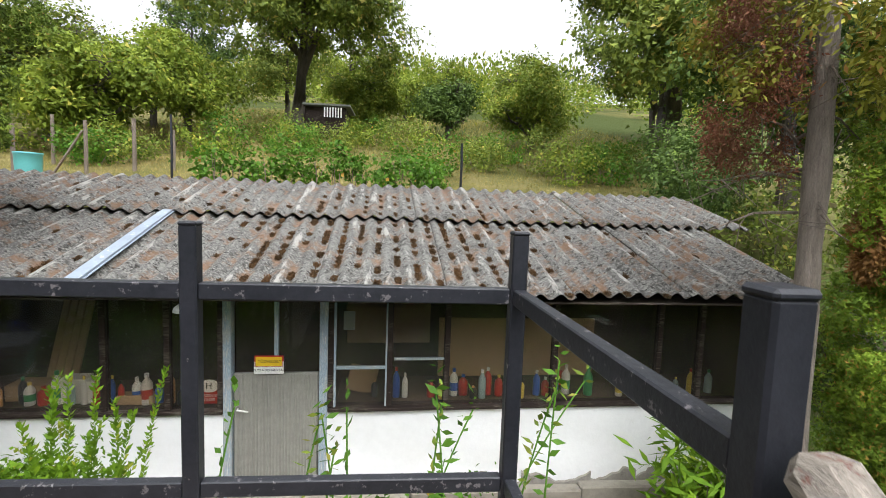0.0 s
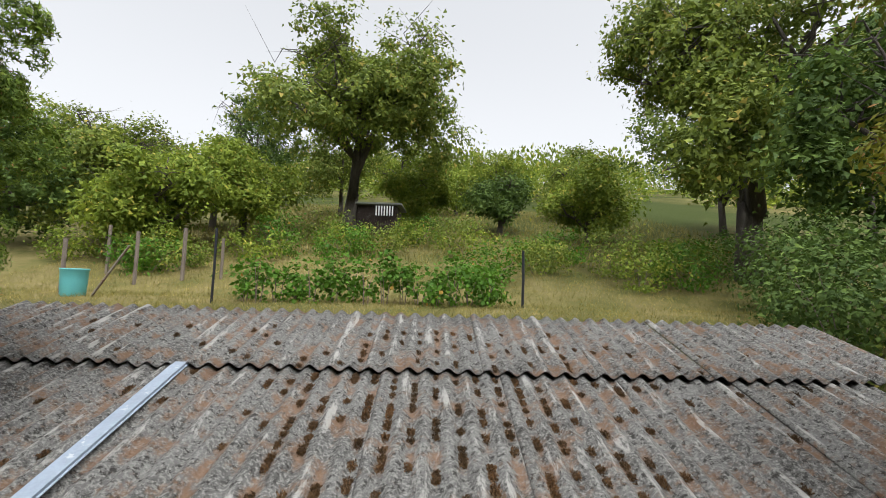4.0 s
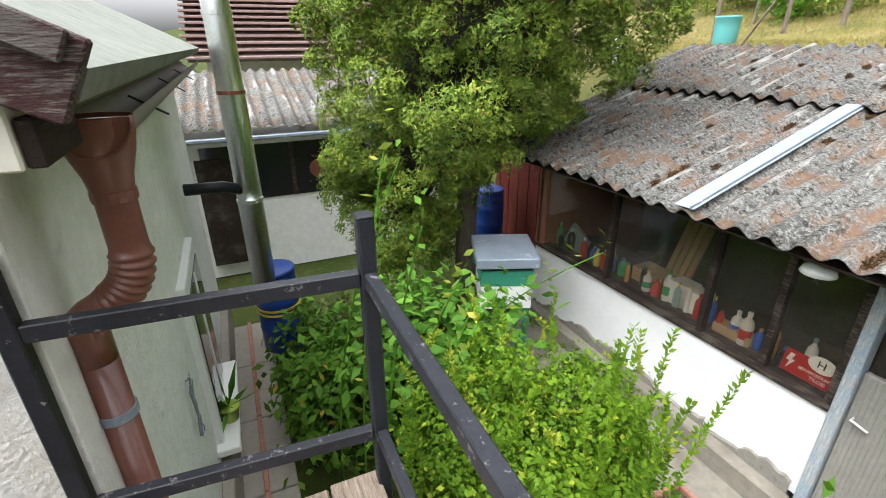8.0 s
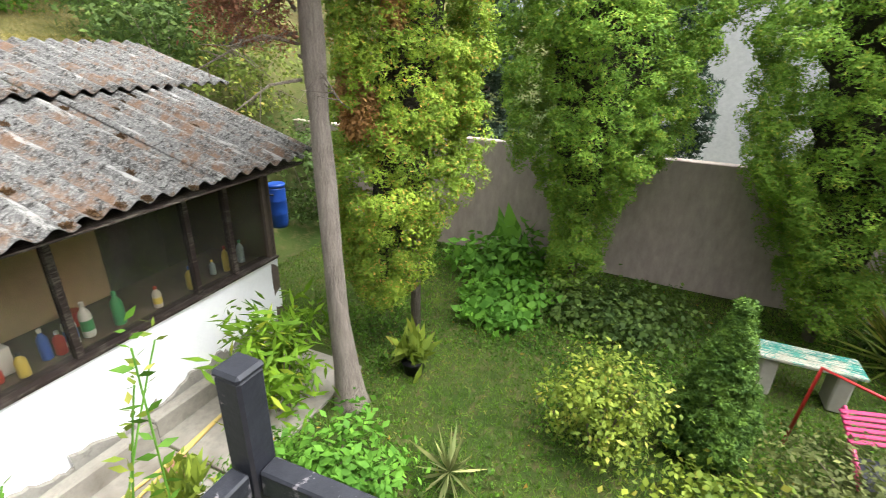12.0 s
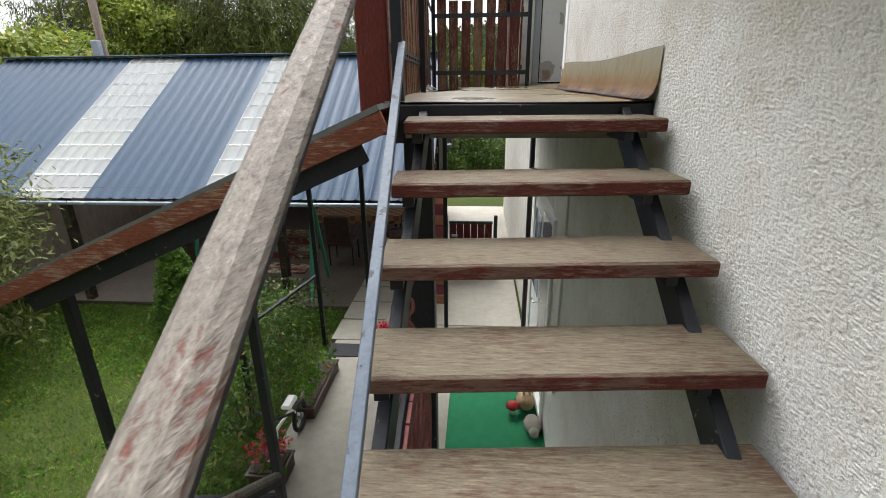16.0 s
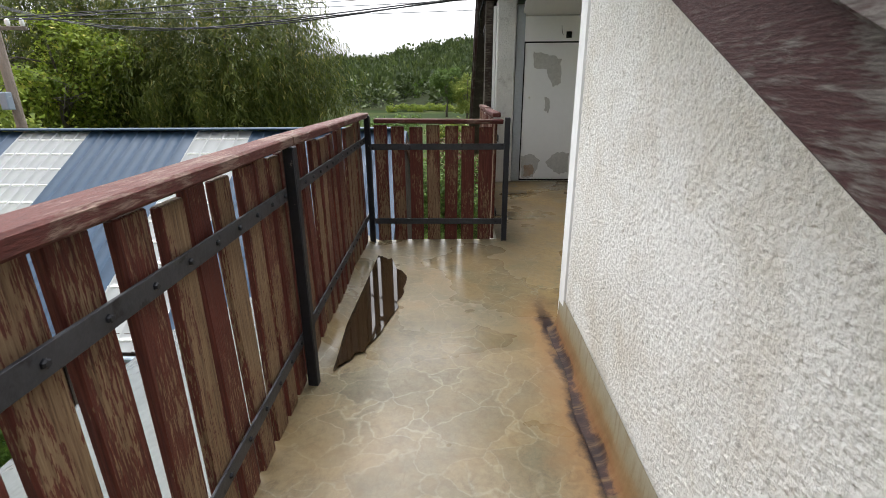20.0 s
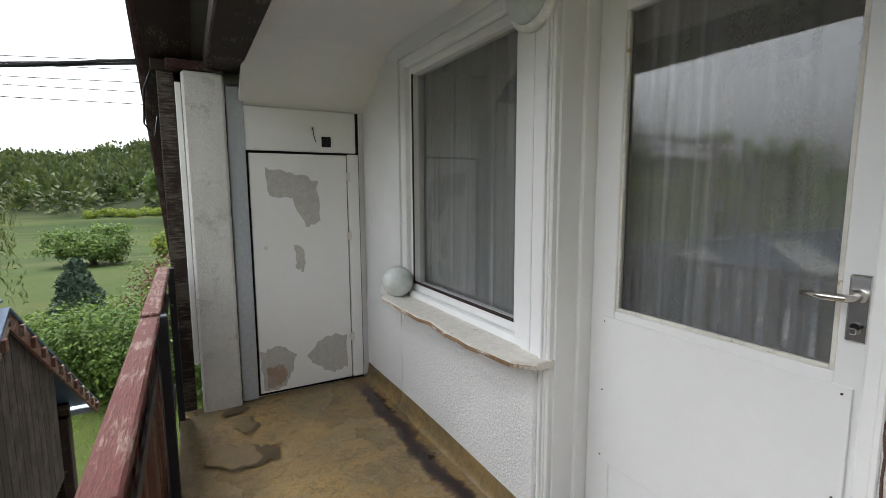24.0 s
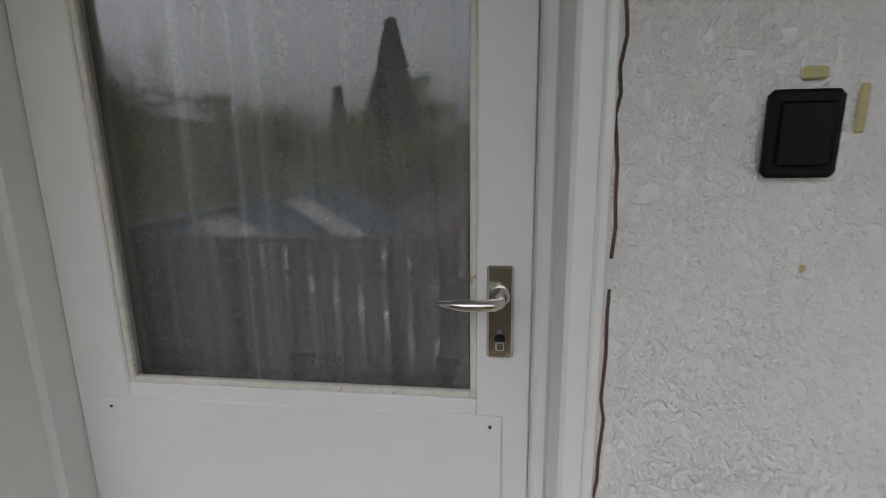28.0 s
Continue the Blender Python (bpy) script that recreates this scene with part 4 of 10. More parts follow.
scatter("hill_grass", "short dry hillside grass", 60000, -9.0, 9.0, 6.6, 13.5, 0.09, 0.08, L_DRYGRASS, 0.9)
scatter("hill_grass", "tall dry grass up the hillside", 40000, -10.0, 12.0, 13.5, 34.0, 0.30, 0.05, L_DRYGRASS, 1.2)
scatter("south_grass", "rough grass on the slope below the loggia", 22000, -4.0, 5.5, -26.0, -14.6, 0.12, 0.10, L_GRASS, 0.9)
def flagstone_vinyl():
    """Printed stone-pattern sheet, wet and stained."""
    m, n, l, p = material("stone_pattern_vinyl")
    v = coords(n, l)
    wob = n.new("ShaderNodeTexNoise")
    wob.inputs["Scale"].default_value = 7.0
    wob.inputs["Detail"].default_value = 2.0
    sc = n.new("ShaderNodeVectorMath"); sc.operation = "SCALE"; sc.inputs["Scale"].default_value = 0.16
    ad = n.new("ShaderNodeVectorMath"); ad.operation = "ADD"
    l.new(v, wob.inputs["Vector"]); l.new(wob.outputs["Color"], sc.inputs[0]); l.new(v, ad.inputs[0]); l.new(sc.outputs[0], ad.inputs[1])
    vo = n.new("ShaderNodeTexVoronoi"); vo.feature = "DISTANCE_TO_EDGE"; vo.inputs["Scale"].default_value = 6.6
    vc = n.new("ShaderNodeTexVoronoi"); vc.inputs["Scale"].default_value = 6.6
    l.new(ad.outputs[0], vo.inputs["Vector"]); l.new(ad.outputs[0], vc.inputs["Vector"])
    cell = ramp_node(n, l, vc.outputs["Color"], [(0.1, (0.080, 0.070, 0.042)), (0.5, (0.112, 0.092, 0.054)), (0.9, (0.145, 0.112, 0.062))])
    nz = noise_node(n, l, v, 9.0, 7, 0.7)
    cell = mix_node(n, l, ramp_node(n, l, nz, [(0.40, K), (0.72, (0.8, 0.8, 0.8))]), cell, (0.155, 0.132, 0.084))
    sepy = n.new("ShaderNodeSeparateXYZ"); l.new(v, sepy.inputs[0])
    dry = n.new("ShaderNodeMapRange"); dry.inputs["From Min"].default_value, dry.inputs["From Max"].default_value = 0.25, -0.25
    l.new(sepy.outputs[0], dry.inputs["Value"])
    ochre = mix_node(n, l, dry.outputs[0], K, ramp_node(n, l, noise_node(n, l, v, 2.7, 7, 0.66), [(0.36, (0.15, 0.15, 0.15)), (0.60, (0.72, 0.72, 0.72))]))
    cell = mix_node(n, l, ochre, cell, (0.35, 0.235, 0.090))
    line = ramp_node(n, l, vo.outputs["Distance"], [(0.0, (0.85, 0.85, 0.85)), (0.012, (0.65, 0.65, 0.65)), (0.034, K)])
    faint = noise_node(n, l, v, 3.3, 4, 0.6)
    line = mix_node(n, l, 1.0, line, ramp_node(n, l, faint, [(0.38, (0.35, 0.35, 0.35)), (0.58, W)]), "MULTIPLY")
    cell = mix_node(n, l, line, cell, (0.205, 0.185, 0.135))
    grain = noise_node(n, l, v, 75.0, 5, 0.75)
    cell = mix_node(n, l, 1.0, cell, ramp_node(n, l, grain, [(0.3, (0.78, 0.77, 0.74)), (0.7, (1.22, 1.2, 1.16))]), "MULTIPLY")
    veins = noise_node(n, l, v, 16.0, 9, 0.78, 1.2)
    cell = mix_node(n, l, ramp_node(n, l, veins, [(0.48, K), (0.64, (0.75, 0.75, 0.75))]), cell, (0.070, 0.052, 0.028))
    big = noise_node(n, l, v, 2.1, 8, 0.68)
    cell = mix_node(n, l, ramp_node(n, l, big, [(0.44, K), (0.64, (0.40, 0.40, 0.40))]), cell, (0.215, 0.14, 0.06))
    # rust wash and black mould that crept along the foot of the walls
    sep = n.new("ShaderNodeSeparateXYZ"); l.new(v, sep.inputs[0])
    creep = noise_node(n, l, v, 4.5, 9, 0.72)
    for (cx, y0, y1) in ((0.055, -4.75, -2.2), (-0.955, -8.4, -6.3)):
        d1 = n.new("ShaderNodeMath"); d1.operation, d1.inputs[1].default_value = "SUBTRACT", cx
        l.new(sep.outputs[0], d1.inputs[0])
        wb = n.new("ShaderNodeMath"); wb.operation, wb.inputs[1].default_value = "MULTIPLY_ADD", 0.22
        l.new(creep, wb.inputs[0]); l.new(d1.outputs[0], wb.inputs[2])
        d2 = n.new("ShaderNodeMath"); d2.operation, d2.inputs[1].default_value = "SUBTRACT", 0.11
        l.new(wb.outputs[0], d2.inputs[0])
        ab = n.new("ShaderNodeMath"); ab.operation = "ABSOLUTE"; l.new(d2.outputs[0], ab.inputs[0])
        my = n.new("ShaderNodeMapRange"); my.inputs["From Min"].default_value, my.inputs["From Max"].default_value = y0 - 0.1, y0 + 0.3
        l.new(sep.outputs[1], my.inputs["Value"])
        rust = mix_node(n, l, my.outputs[0], K, ramp_node(n, l, ab.outputs[0], [(0.02, (0.85, 0.85, 0.85)), (0.16 if cx > 0 else 0.065, K)]))
        cell = mix_node(n, l, rust, cell, (0.215, 0.115, 0.045))
        core = mix_node(n, l, ramp_node(n, l, noise_node(n, l, v, 3.1, 6, 0.65), [(0.34, K), (0.46, W)] if cx > 0 else [(0.18, K), (0.30, W)]), K, ramp_node(n, l, ab.outputs[0], [(0.018, (0.98, 0.98, 0.98)), (0.045, (0.75, 0.75, 0.75)), (0.062, K)] if cx < 0 else [(0.016, (0.97, 0.97, 0.97)), (0.050, K)]))
        core = mix_node(n, l, my.outputs[0], K, core)
        cell = mix_node(n, l, core, cell, (0.014, 0.009, 0.012))
    l.new(cell, p.inputs["Base Color"])
    wet = noise_node(n, l, v, 1.6, 4, 0.5)
    l.new(ramp_node(n, l, wet, [(0.32, (0.10, 0.10, 0.10)), (0.55, (0.42, 0.42, 0.42))]), p.inputs["Roughness"])
    p.inputs["Specular IOR Level"].default_value = 0.36
    bb = bump_node(n, l, p, nz, 0.15, 0.006)
    bump_node(n, l, p, vo.outputs["Distance"], 0.12, 0.010, bb)
    return m


M_VINYL = flagstone_vinyl()
M_PILLAR = mottled("patchy_rough_render", (0.74, 0.73, 0.70), (0.62, 0.61, 0.57), 3.2, 0.95, 0.9, 55, 0.016, c3=(0.46, 0.45, 0.42), at3=(0.56, 0.66), scale3=4.5, fine=0.15)


def vinyl_edge():
    """The turned-up rim of the sheet: pale above, rusty lower down, with black mould in the crease."""
    m, n, l, p = material("mouldy_vinyl_edge")
    v = coords(n, l)
    sep = n.new("ShaderNodeSeparateXYZ")
    l.new(v, sep.inputs[0])
    creep = noise_node(n, l, v, 5.0, 8, 0.7)
    h = n.new("ShaderNodeMath")
    h.operation, h.inputs[1].default_value = "MULTIPLY_ADD", -0.10
    l.new(creep, h.inputs[0])
    l.new(sep.outputs[2], h.inputs[2])
    lvl = n.new("ShaderNodeMapRange")
    lvl.inputs["From Min"].default_value, lvl.inputs["From Max"].default_value = T - 0.05, T + 0.15
    l.new(h.outputs[0], lvl.inputs["Value"])
    c = ramp_node(n, l, lvl.outputs[0], [(0.0, (0.022, 0.012, 0.012)), (0.05, (0.040, 0.020, 0.016)), (0.10, (0.15, 0.075, 0.032)), (0.35, (0.23, 0.15, 0.075)), (0.55, (0.28, 0.24, 0.16)), (0.95, (0.33, 0.31, 0.24))])
    streak = noise_node(n, l, coords(n, l, (1, 9, 1.2)), 3.0, 6, 0.65)
    c = mix_node(n, l, ramp_node(n, l, streak, [(0.5, K), (0.64, (0.5, 0.5, 0.5))]), c, (0.20, 0.125, 0.055))
    l.new(c, p.inputs["Base Color"])
    p.inputs["Roughness"].default_value = 0.6
    p.inputs["Specular IOR Level"].default_value = 0.15
    bump_node(n, l, p, noise_node(n, l, v, 14.0, 5, 0.6), 0.4, 0.010)
    return m


M_VINYL_STAIN = vinyl_edge()

floor = tagged(new("floor"), "wet beige stone-pattern vinyl terrace floor with rust-brown stains", "floor", "", "structure")
rg = np.random.default_rng(5)


def sheet_floor(name, x0, x1, y0, y1):
    def f(u, v):
        return u, v, T - 0.004 + 0.004 * np.sin(3.1 * u + 1.3 * v) * np.sin(2.3 * v) - 0.010 * smooth(0.8, 1.1, u) * smooth(-6.0, -5.2, -np.abs(v + 4.9) - 4.3)
    def g(u, v):
        x, y, z = f(u, v)
        if x1 > 1:
            out = 1.064 + 0.045 * (-2.3 - v) - x1
            x = x + out * (u - x0) / (x1 - x0)
            z = z + 0.05 * smooth(0.93, 1.0, (u - x0) / (x1 - x0)) * smooth(-3.7, -4.4, v) * (0.8 + 0.3 * np.sin(7 * v))
        return x, y, z
    me = grid_sheet(name, np.linspace(x0, x1, 30), np.linspace(y0, y1, 60), g)
    return finish(name, me, M_VINYL, floor, "", True)


sheet_floor("vinyl_sheet", 0.0, 1.13, -5.87, -2.22)
sheet_floor("vinyl_sheet", -1.07, 0.2, -8.44, -5.87)
sheet_floor("vinyl_sheet", -1.07, 0.0, -5.87, -4.4)
# vinyl turned up against the wall, buckled, with a mouldy crease


def upturn(name, pts, h, seed, mat, tight=1.0):
    """Strip along a wall line, curled from floor to wall; pts: start, end, inward normal."""
    (ax, ay), (bx, by), (nx, ny) = pts
    r = np.random.default_rng(seed)
    L = math.hypot(bx - ax, by - ay)
    us = np.linspace(0, 1, int(L * 16) + 2)
    prof = [(0.085, 0.001), (0.055, 0.006), (0.030, 0.022), (0.014, 0.055), (0.007, 0.10), (0.005, h)]
    ph = r.uniform(0, 6, 3)
    V = []
    for d, z in prof:
        wob = 1 + 0.15 * np.sin(us * L * 6 + ph[0]) + 0.1 * np.sin(us * L * 13 + ph[1])
        dz = z * (1 + (0.06 * np.sin(us * L * 3 + ph[2]) if z == h else 0))
        V.append(np.stack([ax + (bx - ax) * us + nx * d * tight * wob, ay + (by - ay) * us + ny * d * tight * wob, T + dz + 0 * us], -1))
    V = np.array(V)
    n = len(us)
    i = (np.arange(len(prof) - 1)[:, None] * n + np.arange(n - 1)[None, :]).ravel()
    me = mesh_np(name, V.reshape(-1, 3), np.stack([i, i + 1, i + n + 1, i + n], 1))
    return finish(name, me, mat, floor, "stained buckled skirting of vinyl", True)


upturn("skirting", ((0.008, -4.4), (0.008, -2.2), (1, 0)), 0.18, 1, M_VINYL_STAIN, 0.7)
upturn("skirting", ((-1.07, -8.43), (-1.07, -6.45), (1, 0)), 0.11, 2, M_VINYL, 0.35)


def blot(name, cx, cy, rx, ry, seed, mat, z=0.004, parent=None, label=""):
    """A flat uneven stain lying on the floor."""
    r = random.Random(seed)
    bm = bmesh.new()
    n = 72
    ph = [r.uniform(0, 6.28) for _ in range(4)]
    ring = []
    for k in range(n):
        a = 2 * math.pi * k / n
        q = 1 + 0.20 * math.sin(2 * a + ph[0]) + 0.13 * math.sin(5 * a + ph[1]) + 0.03 * math.sin(9 * a + ph[2])
        ring.append(bm.verts.new((cx + rx * q * math.cos(a), cy + ry * q * math.sin(a), T + z)))
    bm.faces.new(ring)
    return part(name, bm, mat, parent or floor, label)


M_PUDDLE, n_, l_, p_ = material("puddle")
p_.inputs["Base Color"].default_value = (0.020, 0.012, 0.006, 1)
p_.inputs["Roughness"].default_value = 0.03
p_.inputs["IOR"].default_value = 1.33
bm = bmesh.new()
rnd = random.Random(30)
ring = []
for a, b in (((1.075, -5.45), (0.98, -5.38)), ((0.98, -5.38), (0.82, -5.02)), ((0.82, -5.02), (0.84, -4.60)), ((0.84, -4.60), (0.915, -4.20)), ((0.915, -4.20), (1.03, -4.00)), ((1.03, -4.00), (1.065, -4.4)), ((1.065, -4.4), (1.075, -5.45))):
    for k in range(6):
        ring.append((a[0] + (b[0] - a[0]) * k / 6 + rnd.uniform(-0.014, 0.014) * (a[0] < 1.0), a[1] + (b[1] - a[1]) * k / 6 + rnd.uniform(-0.02, 0.02)))
bm.faces.new([bm.verts.new((x, y, T + 0.003)) for x, y in ring])
part("puddle", bm, M_PUDDLE, floor, "dark puddle along the railing")

# --- loggia walls ---
IX = -1.07
WY0, WY1, DY0, DY1 = -7.80, -6.47, -6.47, -5.47
loggia = tagged(new("wall_loggia"), "white lumpy rendered loggia wall with window and door openings", "wall", "", "structure")
part("parapet", box((IX - 0.25, WY0, T - 0.1), (IX, WY1 - 0.028, 3.985), 0.010), M_LOGGIA, loggia, "white parapet under the window")
part("parapet_return", box((IX - 0.25, WY1 - 0.028, T - 0.1), (IX - 0.022, WY1 - 0.004, 3.984), 0.002), M_WHITEWASH, loggia, "smooth end of the parapet")
part("reveal", box((IX - 0.20, WY0, 3.986), (IX - 0.012, WY0 + 0.068, 5.419), 0.006), M_LOGGIA, loggia, "rough window reveal")
part("pier", box((IX - 0.25, -8.7, T - 0.1), (IX, -8.25, 5.30)), M_LOGGIA, loggia)
part("pier", box((IX - 0.25, -8.25, T - 0.1), (IX, WY0, 5.52)), M_LOGGIA, loggia)
part("pier", box((IX - 0.25, DY1, T - 0.1), (IX, -4.9, 5.46), 0.0), M_LOGGIA, loggia)
part("pier", box((IX - 0.25, -4.9, T - 0.1), (IX, -4.3, 5.16), 0.0), M_LOGGIA, loggia)
part("lintel", box((IX - 0.25, WY0, 5.42), (IX, DY1, 5.7), 0.004), M_LOGGIA, loggia)
part("near_return", box((IX, -4.46, T - 0.1), (-0.3, -4.4, 5.3), 0.004), M_LOGGIA, loggia)
part("wall_edge", box((-0.32, -4.43, T - 0.1), (0.012, -4.3, 5.13), 0.015), M_WHITEWASH, loggia, "smooth white corner band")
part("far_wall", box((IX, -8.7, T - 0.1), (-0.18, -8.44, 5.32), 0.004), M_LOGGIA, loggia)
part("pillar", box((-0.165, -8.7, T - 0.1), (0.065, -8.36, 5.36), 0.015), M_PILLAR, loggia, "rough white corner pillar")
part("corner_board", box((0.068, -8.68, T + 0.3), (0.10, -8.42, 5.30), 0.004), M_WHITEPAINT, loggia, "thin white board beside the pillar")
part("corner_board", box((0.102, -8.70, T - 0.3), (0.19, -8.44, 5.36), 0.004), M_DARKWOOD, loggia, "dark upright boards beside the pillar")
ceiling = tagged(new("ceiling"), "cream painted loggia ceiling with sloping ends", "ceiling", "", "structure")
bm = bmesh.new()
for a, b in (((-9.0, 4.86), (-7.93, 5.50)), ((-7.93, 5.50), (-5.28, 5.50)), ((-5.28, 5.50), (-4.40, 4.86))):
    add_beam(bm, (-0.662, a[0], a[1] + 0.02), (-0.662, b[0], b[1] + 0.02), 0.83, 0.04)
me = bpy.data.meshes.new("ceiling")
bm.to_mesh(me); bm.free()
me.materials.append(M_CEIL)
part("gable_board", box((-0.20, -8.1, 5.492), (-0.10, -5.3, 5.60), 0.003), M_DARKWOOD_Y, house, "dark boards over the loggia beam")
part("gable_board", box((-0.20, -7.7, 5.602), (-0.10, -5.65, 5.76), 0.003), M_DARKWOOD_Y, house, "dark boards over the loggia beam")
ceiling_sheet = new("ceiling_boards", me)
ceiling_sheet.parent = ceiling
tagged(part("edge_beam", box((-0.26, -8.45, 5.38), (-0.06, -5.1, 5.49), 0.01), M_DARKWOOD_Y, house), "dark brown beam along the loggia edge")
# dim room behind window and door
part("room_back", box((-3.6, -8.2, T - 0.1), (-3.5, -5.0, 5.499)), M_CREAM, house)
part("room_side", box((-3.5, -8.3, T - 0.1), (IX - 0.25, -8.2, 5.499)), M_CREAM, house)
part("room_side", box((-3.5, -5.0, T - 0.1), (IX - 0.25, -4.9, 5.499)), M_CREAM, house)
part("room_ceiling", box((-3.6, -8.3, 5.5), (IX - 0.25, -4.9, 5.56)), M_CREAM, house)
part("room_floor", box((-3.6, -8.3, T - 0.12), (IX - 0.26, -4.9, T - 0.02)), M_CARDBOARD, house)

# --- roof over the house ---
RIDGE_Y, RIDGE_Z = -6.65, 6.44
roof = tagged(new("roof"), "grey-green weathered house roof with brown barge boards", "roof", "", "structure")
M_ROOFING = mottled("mossy_grey_roofing", (0.15, 0.16, 0.14), (0.21, 0.22, 0.19), 1.5, 0.9, 0.3, 50, 0.006, c3=(0.10, 0.12, 0.07), at3=(0.55, 0.7), scale3=3.0)
E0, E1 = 0.08, -13.38
for a, b in ((E0, RIDGE_Y), (E1, RIDGE_Y)):
    za = 3.033
    part("roof_slope", beam((-2.1, a, za), (-2.1, b, RIDGE_Z + 0.013), 4.7, 0.05), M_ROOFING, roof)
    part("barge_board", beam((0.268, a, za + 0.003), (0.268, b, RIDGE_Z + 0.016), 0.035, 0.123, 0.004), M_BARGE, roof, "flaking dark brown barge board")
    part("barge_board", beam((0.292, a, za + 0.050), (0.292, b, RIDGE_Z + 0.063), 0.02, 0.045, 0.003), M_BARGE, roof, "upper trim of the barge board")
    part("soffit", beam((0.125, a - (0.4 if a > -5 else -0.02), za - 0.05 + (0.21 if a > -5 else 0)), (0.125, b, RIDGE_Z - 0.07), 0.25, 0.018), M_DARKWOOD_Y, roof, "dark stained soffit boards")
part("soffit", beam((0.125, -0.32, 3.155), (0.125, -4.38, 5.218), 0.246, 0.010), M_CREAM, roof, "cream soffit boards")
part("eave_box", box((0.005, -0.345, 2.915), (0.24, -0.024, 3.02), 0.004), M_CREAM, roof, "cream boxed eave end")
part("rafter_end", box((0.02, -0.022, 2.918), (0.232, 0.004, 2.99), 0.003), M_DARKWOOD, roof, "dark rafter end beside the gutter")
for yy in (-0.30, -0.06):
    part("screw", lathe([(0.006, 0), (0.005, 0.003)], 8), M_BLACK, roof).matrix_local = pose(0.24, yy, 2.935, 0, 90, 0)
part("eave_board", box((-4.4, -0.13, 2.90), (0.0, -0.10, 3.0), 0.004), M_CREAM, roof, "cream eave board")
for i, x in enumerate((-0.9, -2.0, -3.2, -4.2)):
    part("roof_felt_lap", beam((x, E0, 3.04), (x, RIDGE_Y, RIDGE_Z + 0.02), 0.04, 0.008), M_ROOFING, roof)
# ---------- terrace railing ----------
def slat(h=0.93, w=0.098, seed=0):
    bm = box((-0.011, -w / 2, 0), (0.011, w / 2, h), 0.004)
    return bm


M_BARGREY = mottled("worn_grey_black_paint", (0.026, 0.027, 0.032), (0.046, 0.047, 0.054), 5, 0.5, 0.3, 80, 0.003, c3=(0.012, 0.012, 0.014), at3=(0.58, 0.64), scale3=18, spec=0.3)
terrace_rail = thing("terrace_railing", "red slatted wooden railing on black steel posts along the terrace", "railing")
slat_mesh = None


def rail_x(y):
    """The terrace edge drifts outwards along its run."""
    return 1.015 + 0.045 * (-2.3 - y)


def add_slat(parent, m, seed):
    global slat_mesh
    if slat_mesh is None:
        ob = part("slat", slat(), M_SLAT, parent)
        slat_mesh = ob.data
    else:
        ob = new("slat", slat_mesh)
        ob.parent = parent
    ob.matrix_local = m
    return ob


rnd = random.Random(3)
y = -2.43
while y > -5.80:
    add_slat(terrace_rail, pose(rail_x(y) + 0.045, y, T - 0.02 + rnd.uniform(-0.012, 0.012), 0, 0.8 + rnd.uniform(-0.6, 0.6), 2.6 + rnd.uniform(-2, 2)), 0)
    y -= 0.1315 + rnd.uniform(-0.006, 0.006)
x = 1.09
while x > 0.20:
    add_slat(terrace_rail, pose(x, -5.845 - 0.04, T - 0.06 + rnd.uniform(-0.01, 0.01), rnd.uniform(-0.6, 0.6), 0, 90), 0)
    x -= 0.131
for (px, py, h) in ((rail_x(-3.92), -3.92, 0.94), (rail_x(-5.80), -5.80, 0.95), (0.15, -5.845, 0.93)):
    part("post", box((px - 0.02, py - 0.02, T - 0.12), (px + 0.02, py + 0.02, T + h), 0.004), M_BLACK, terrace_rail, "black steel post")
bolt_mesh = None
for z in (0.775, 0.20):
    part("flat_bar", beam((rail_x(-2.34) + 0.024, -2.34, T + z), (rail_x(-5.82) + 0.024, -5.82, T + z), 0.008, 0.045, 0.001), M_BARGREY, terrace_rail, "worn black flat bar with bolts")
    part("flat_bar", beam((1.17, -5.868, T + z - 0.055), (0.15, -5.868, T + z - 0.055), 0.008, 0.045, 0.001), M_BARGREY, terrace_rail, "worn black flat bar with bolts")
    yy = -2.43
    while yy > -5.8:
        if bolt_mesh is None:
            ob = part("bolt", lathe([(0.008, 0), (0.008, 0.004), (0.005, 0.007)], 6), M_BLACK, terrace_rail)
            bolt_mesh = ob.data
        else:
            ob = new("bolt", bolt_mesh)
            ob.parent = terrace_rail
        ob.matrix_local = pose(rail_x(yy) + 0.020, yy, T + z, 0, -90, 0)
        yy -= 0.1315
for (a, b) in (((rail_x(-2.30) + 0.035, -2.30, T + 0.945), (rail_x(-3.95) + 0.035, -3.95, T + 0.955)), ((rail_x(-3.955) + 0.035, -3.955, T + 0.955), (rail_x(-5.86) + 0.035, -5.86, T + 0.95))):
    part("top_board", beam(a, b, 0.085, 0.035, 0.006), M_RAILTOP, terrace_rail, "peeling red top board")
part("top_board", beam((1.13, -5.87, T + 0.91), (0.18, -5.87, T + 0.90), 0.08, 0.033, 0.006), M_RAILTOP_X, terrace_rail, "peeling red top board")
part("end_board", box((1.045, -2.335, T - 0.14), (1.175, -2.29, T + 0.98), 0.006), M_REDBOARD, terrace_rail, "dark red upright board")
part("edge_frame", beam((-0.005, -2.245, T - 0.045), (1.03, -2.215, T - 0.045), 0.03, 0.062, 0.002), M_BLACK, terrace_rail, "black steel edge frame")

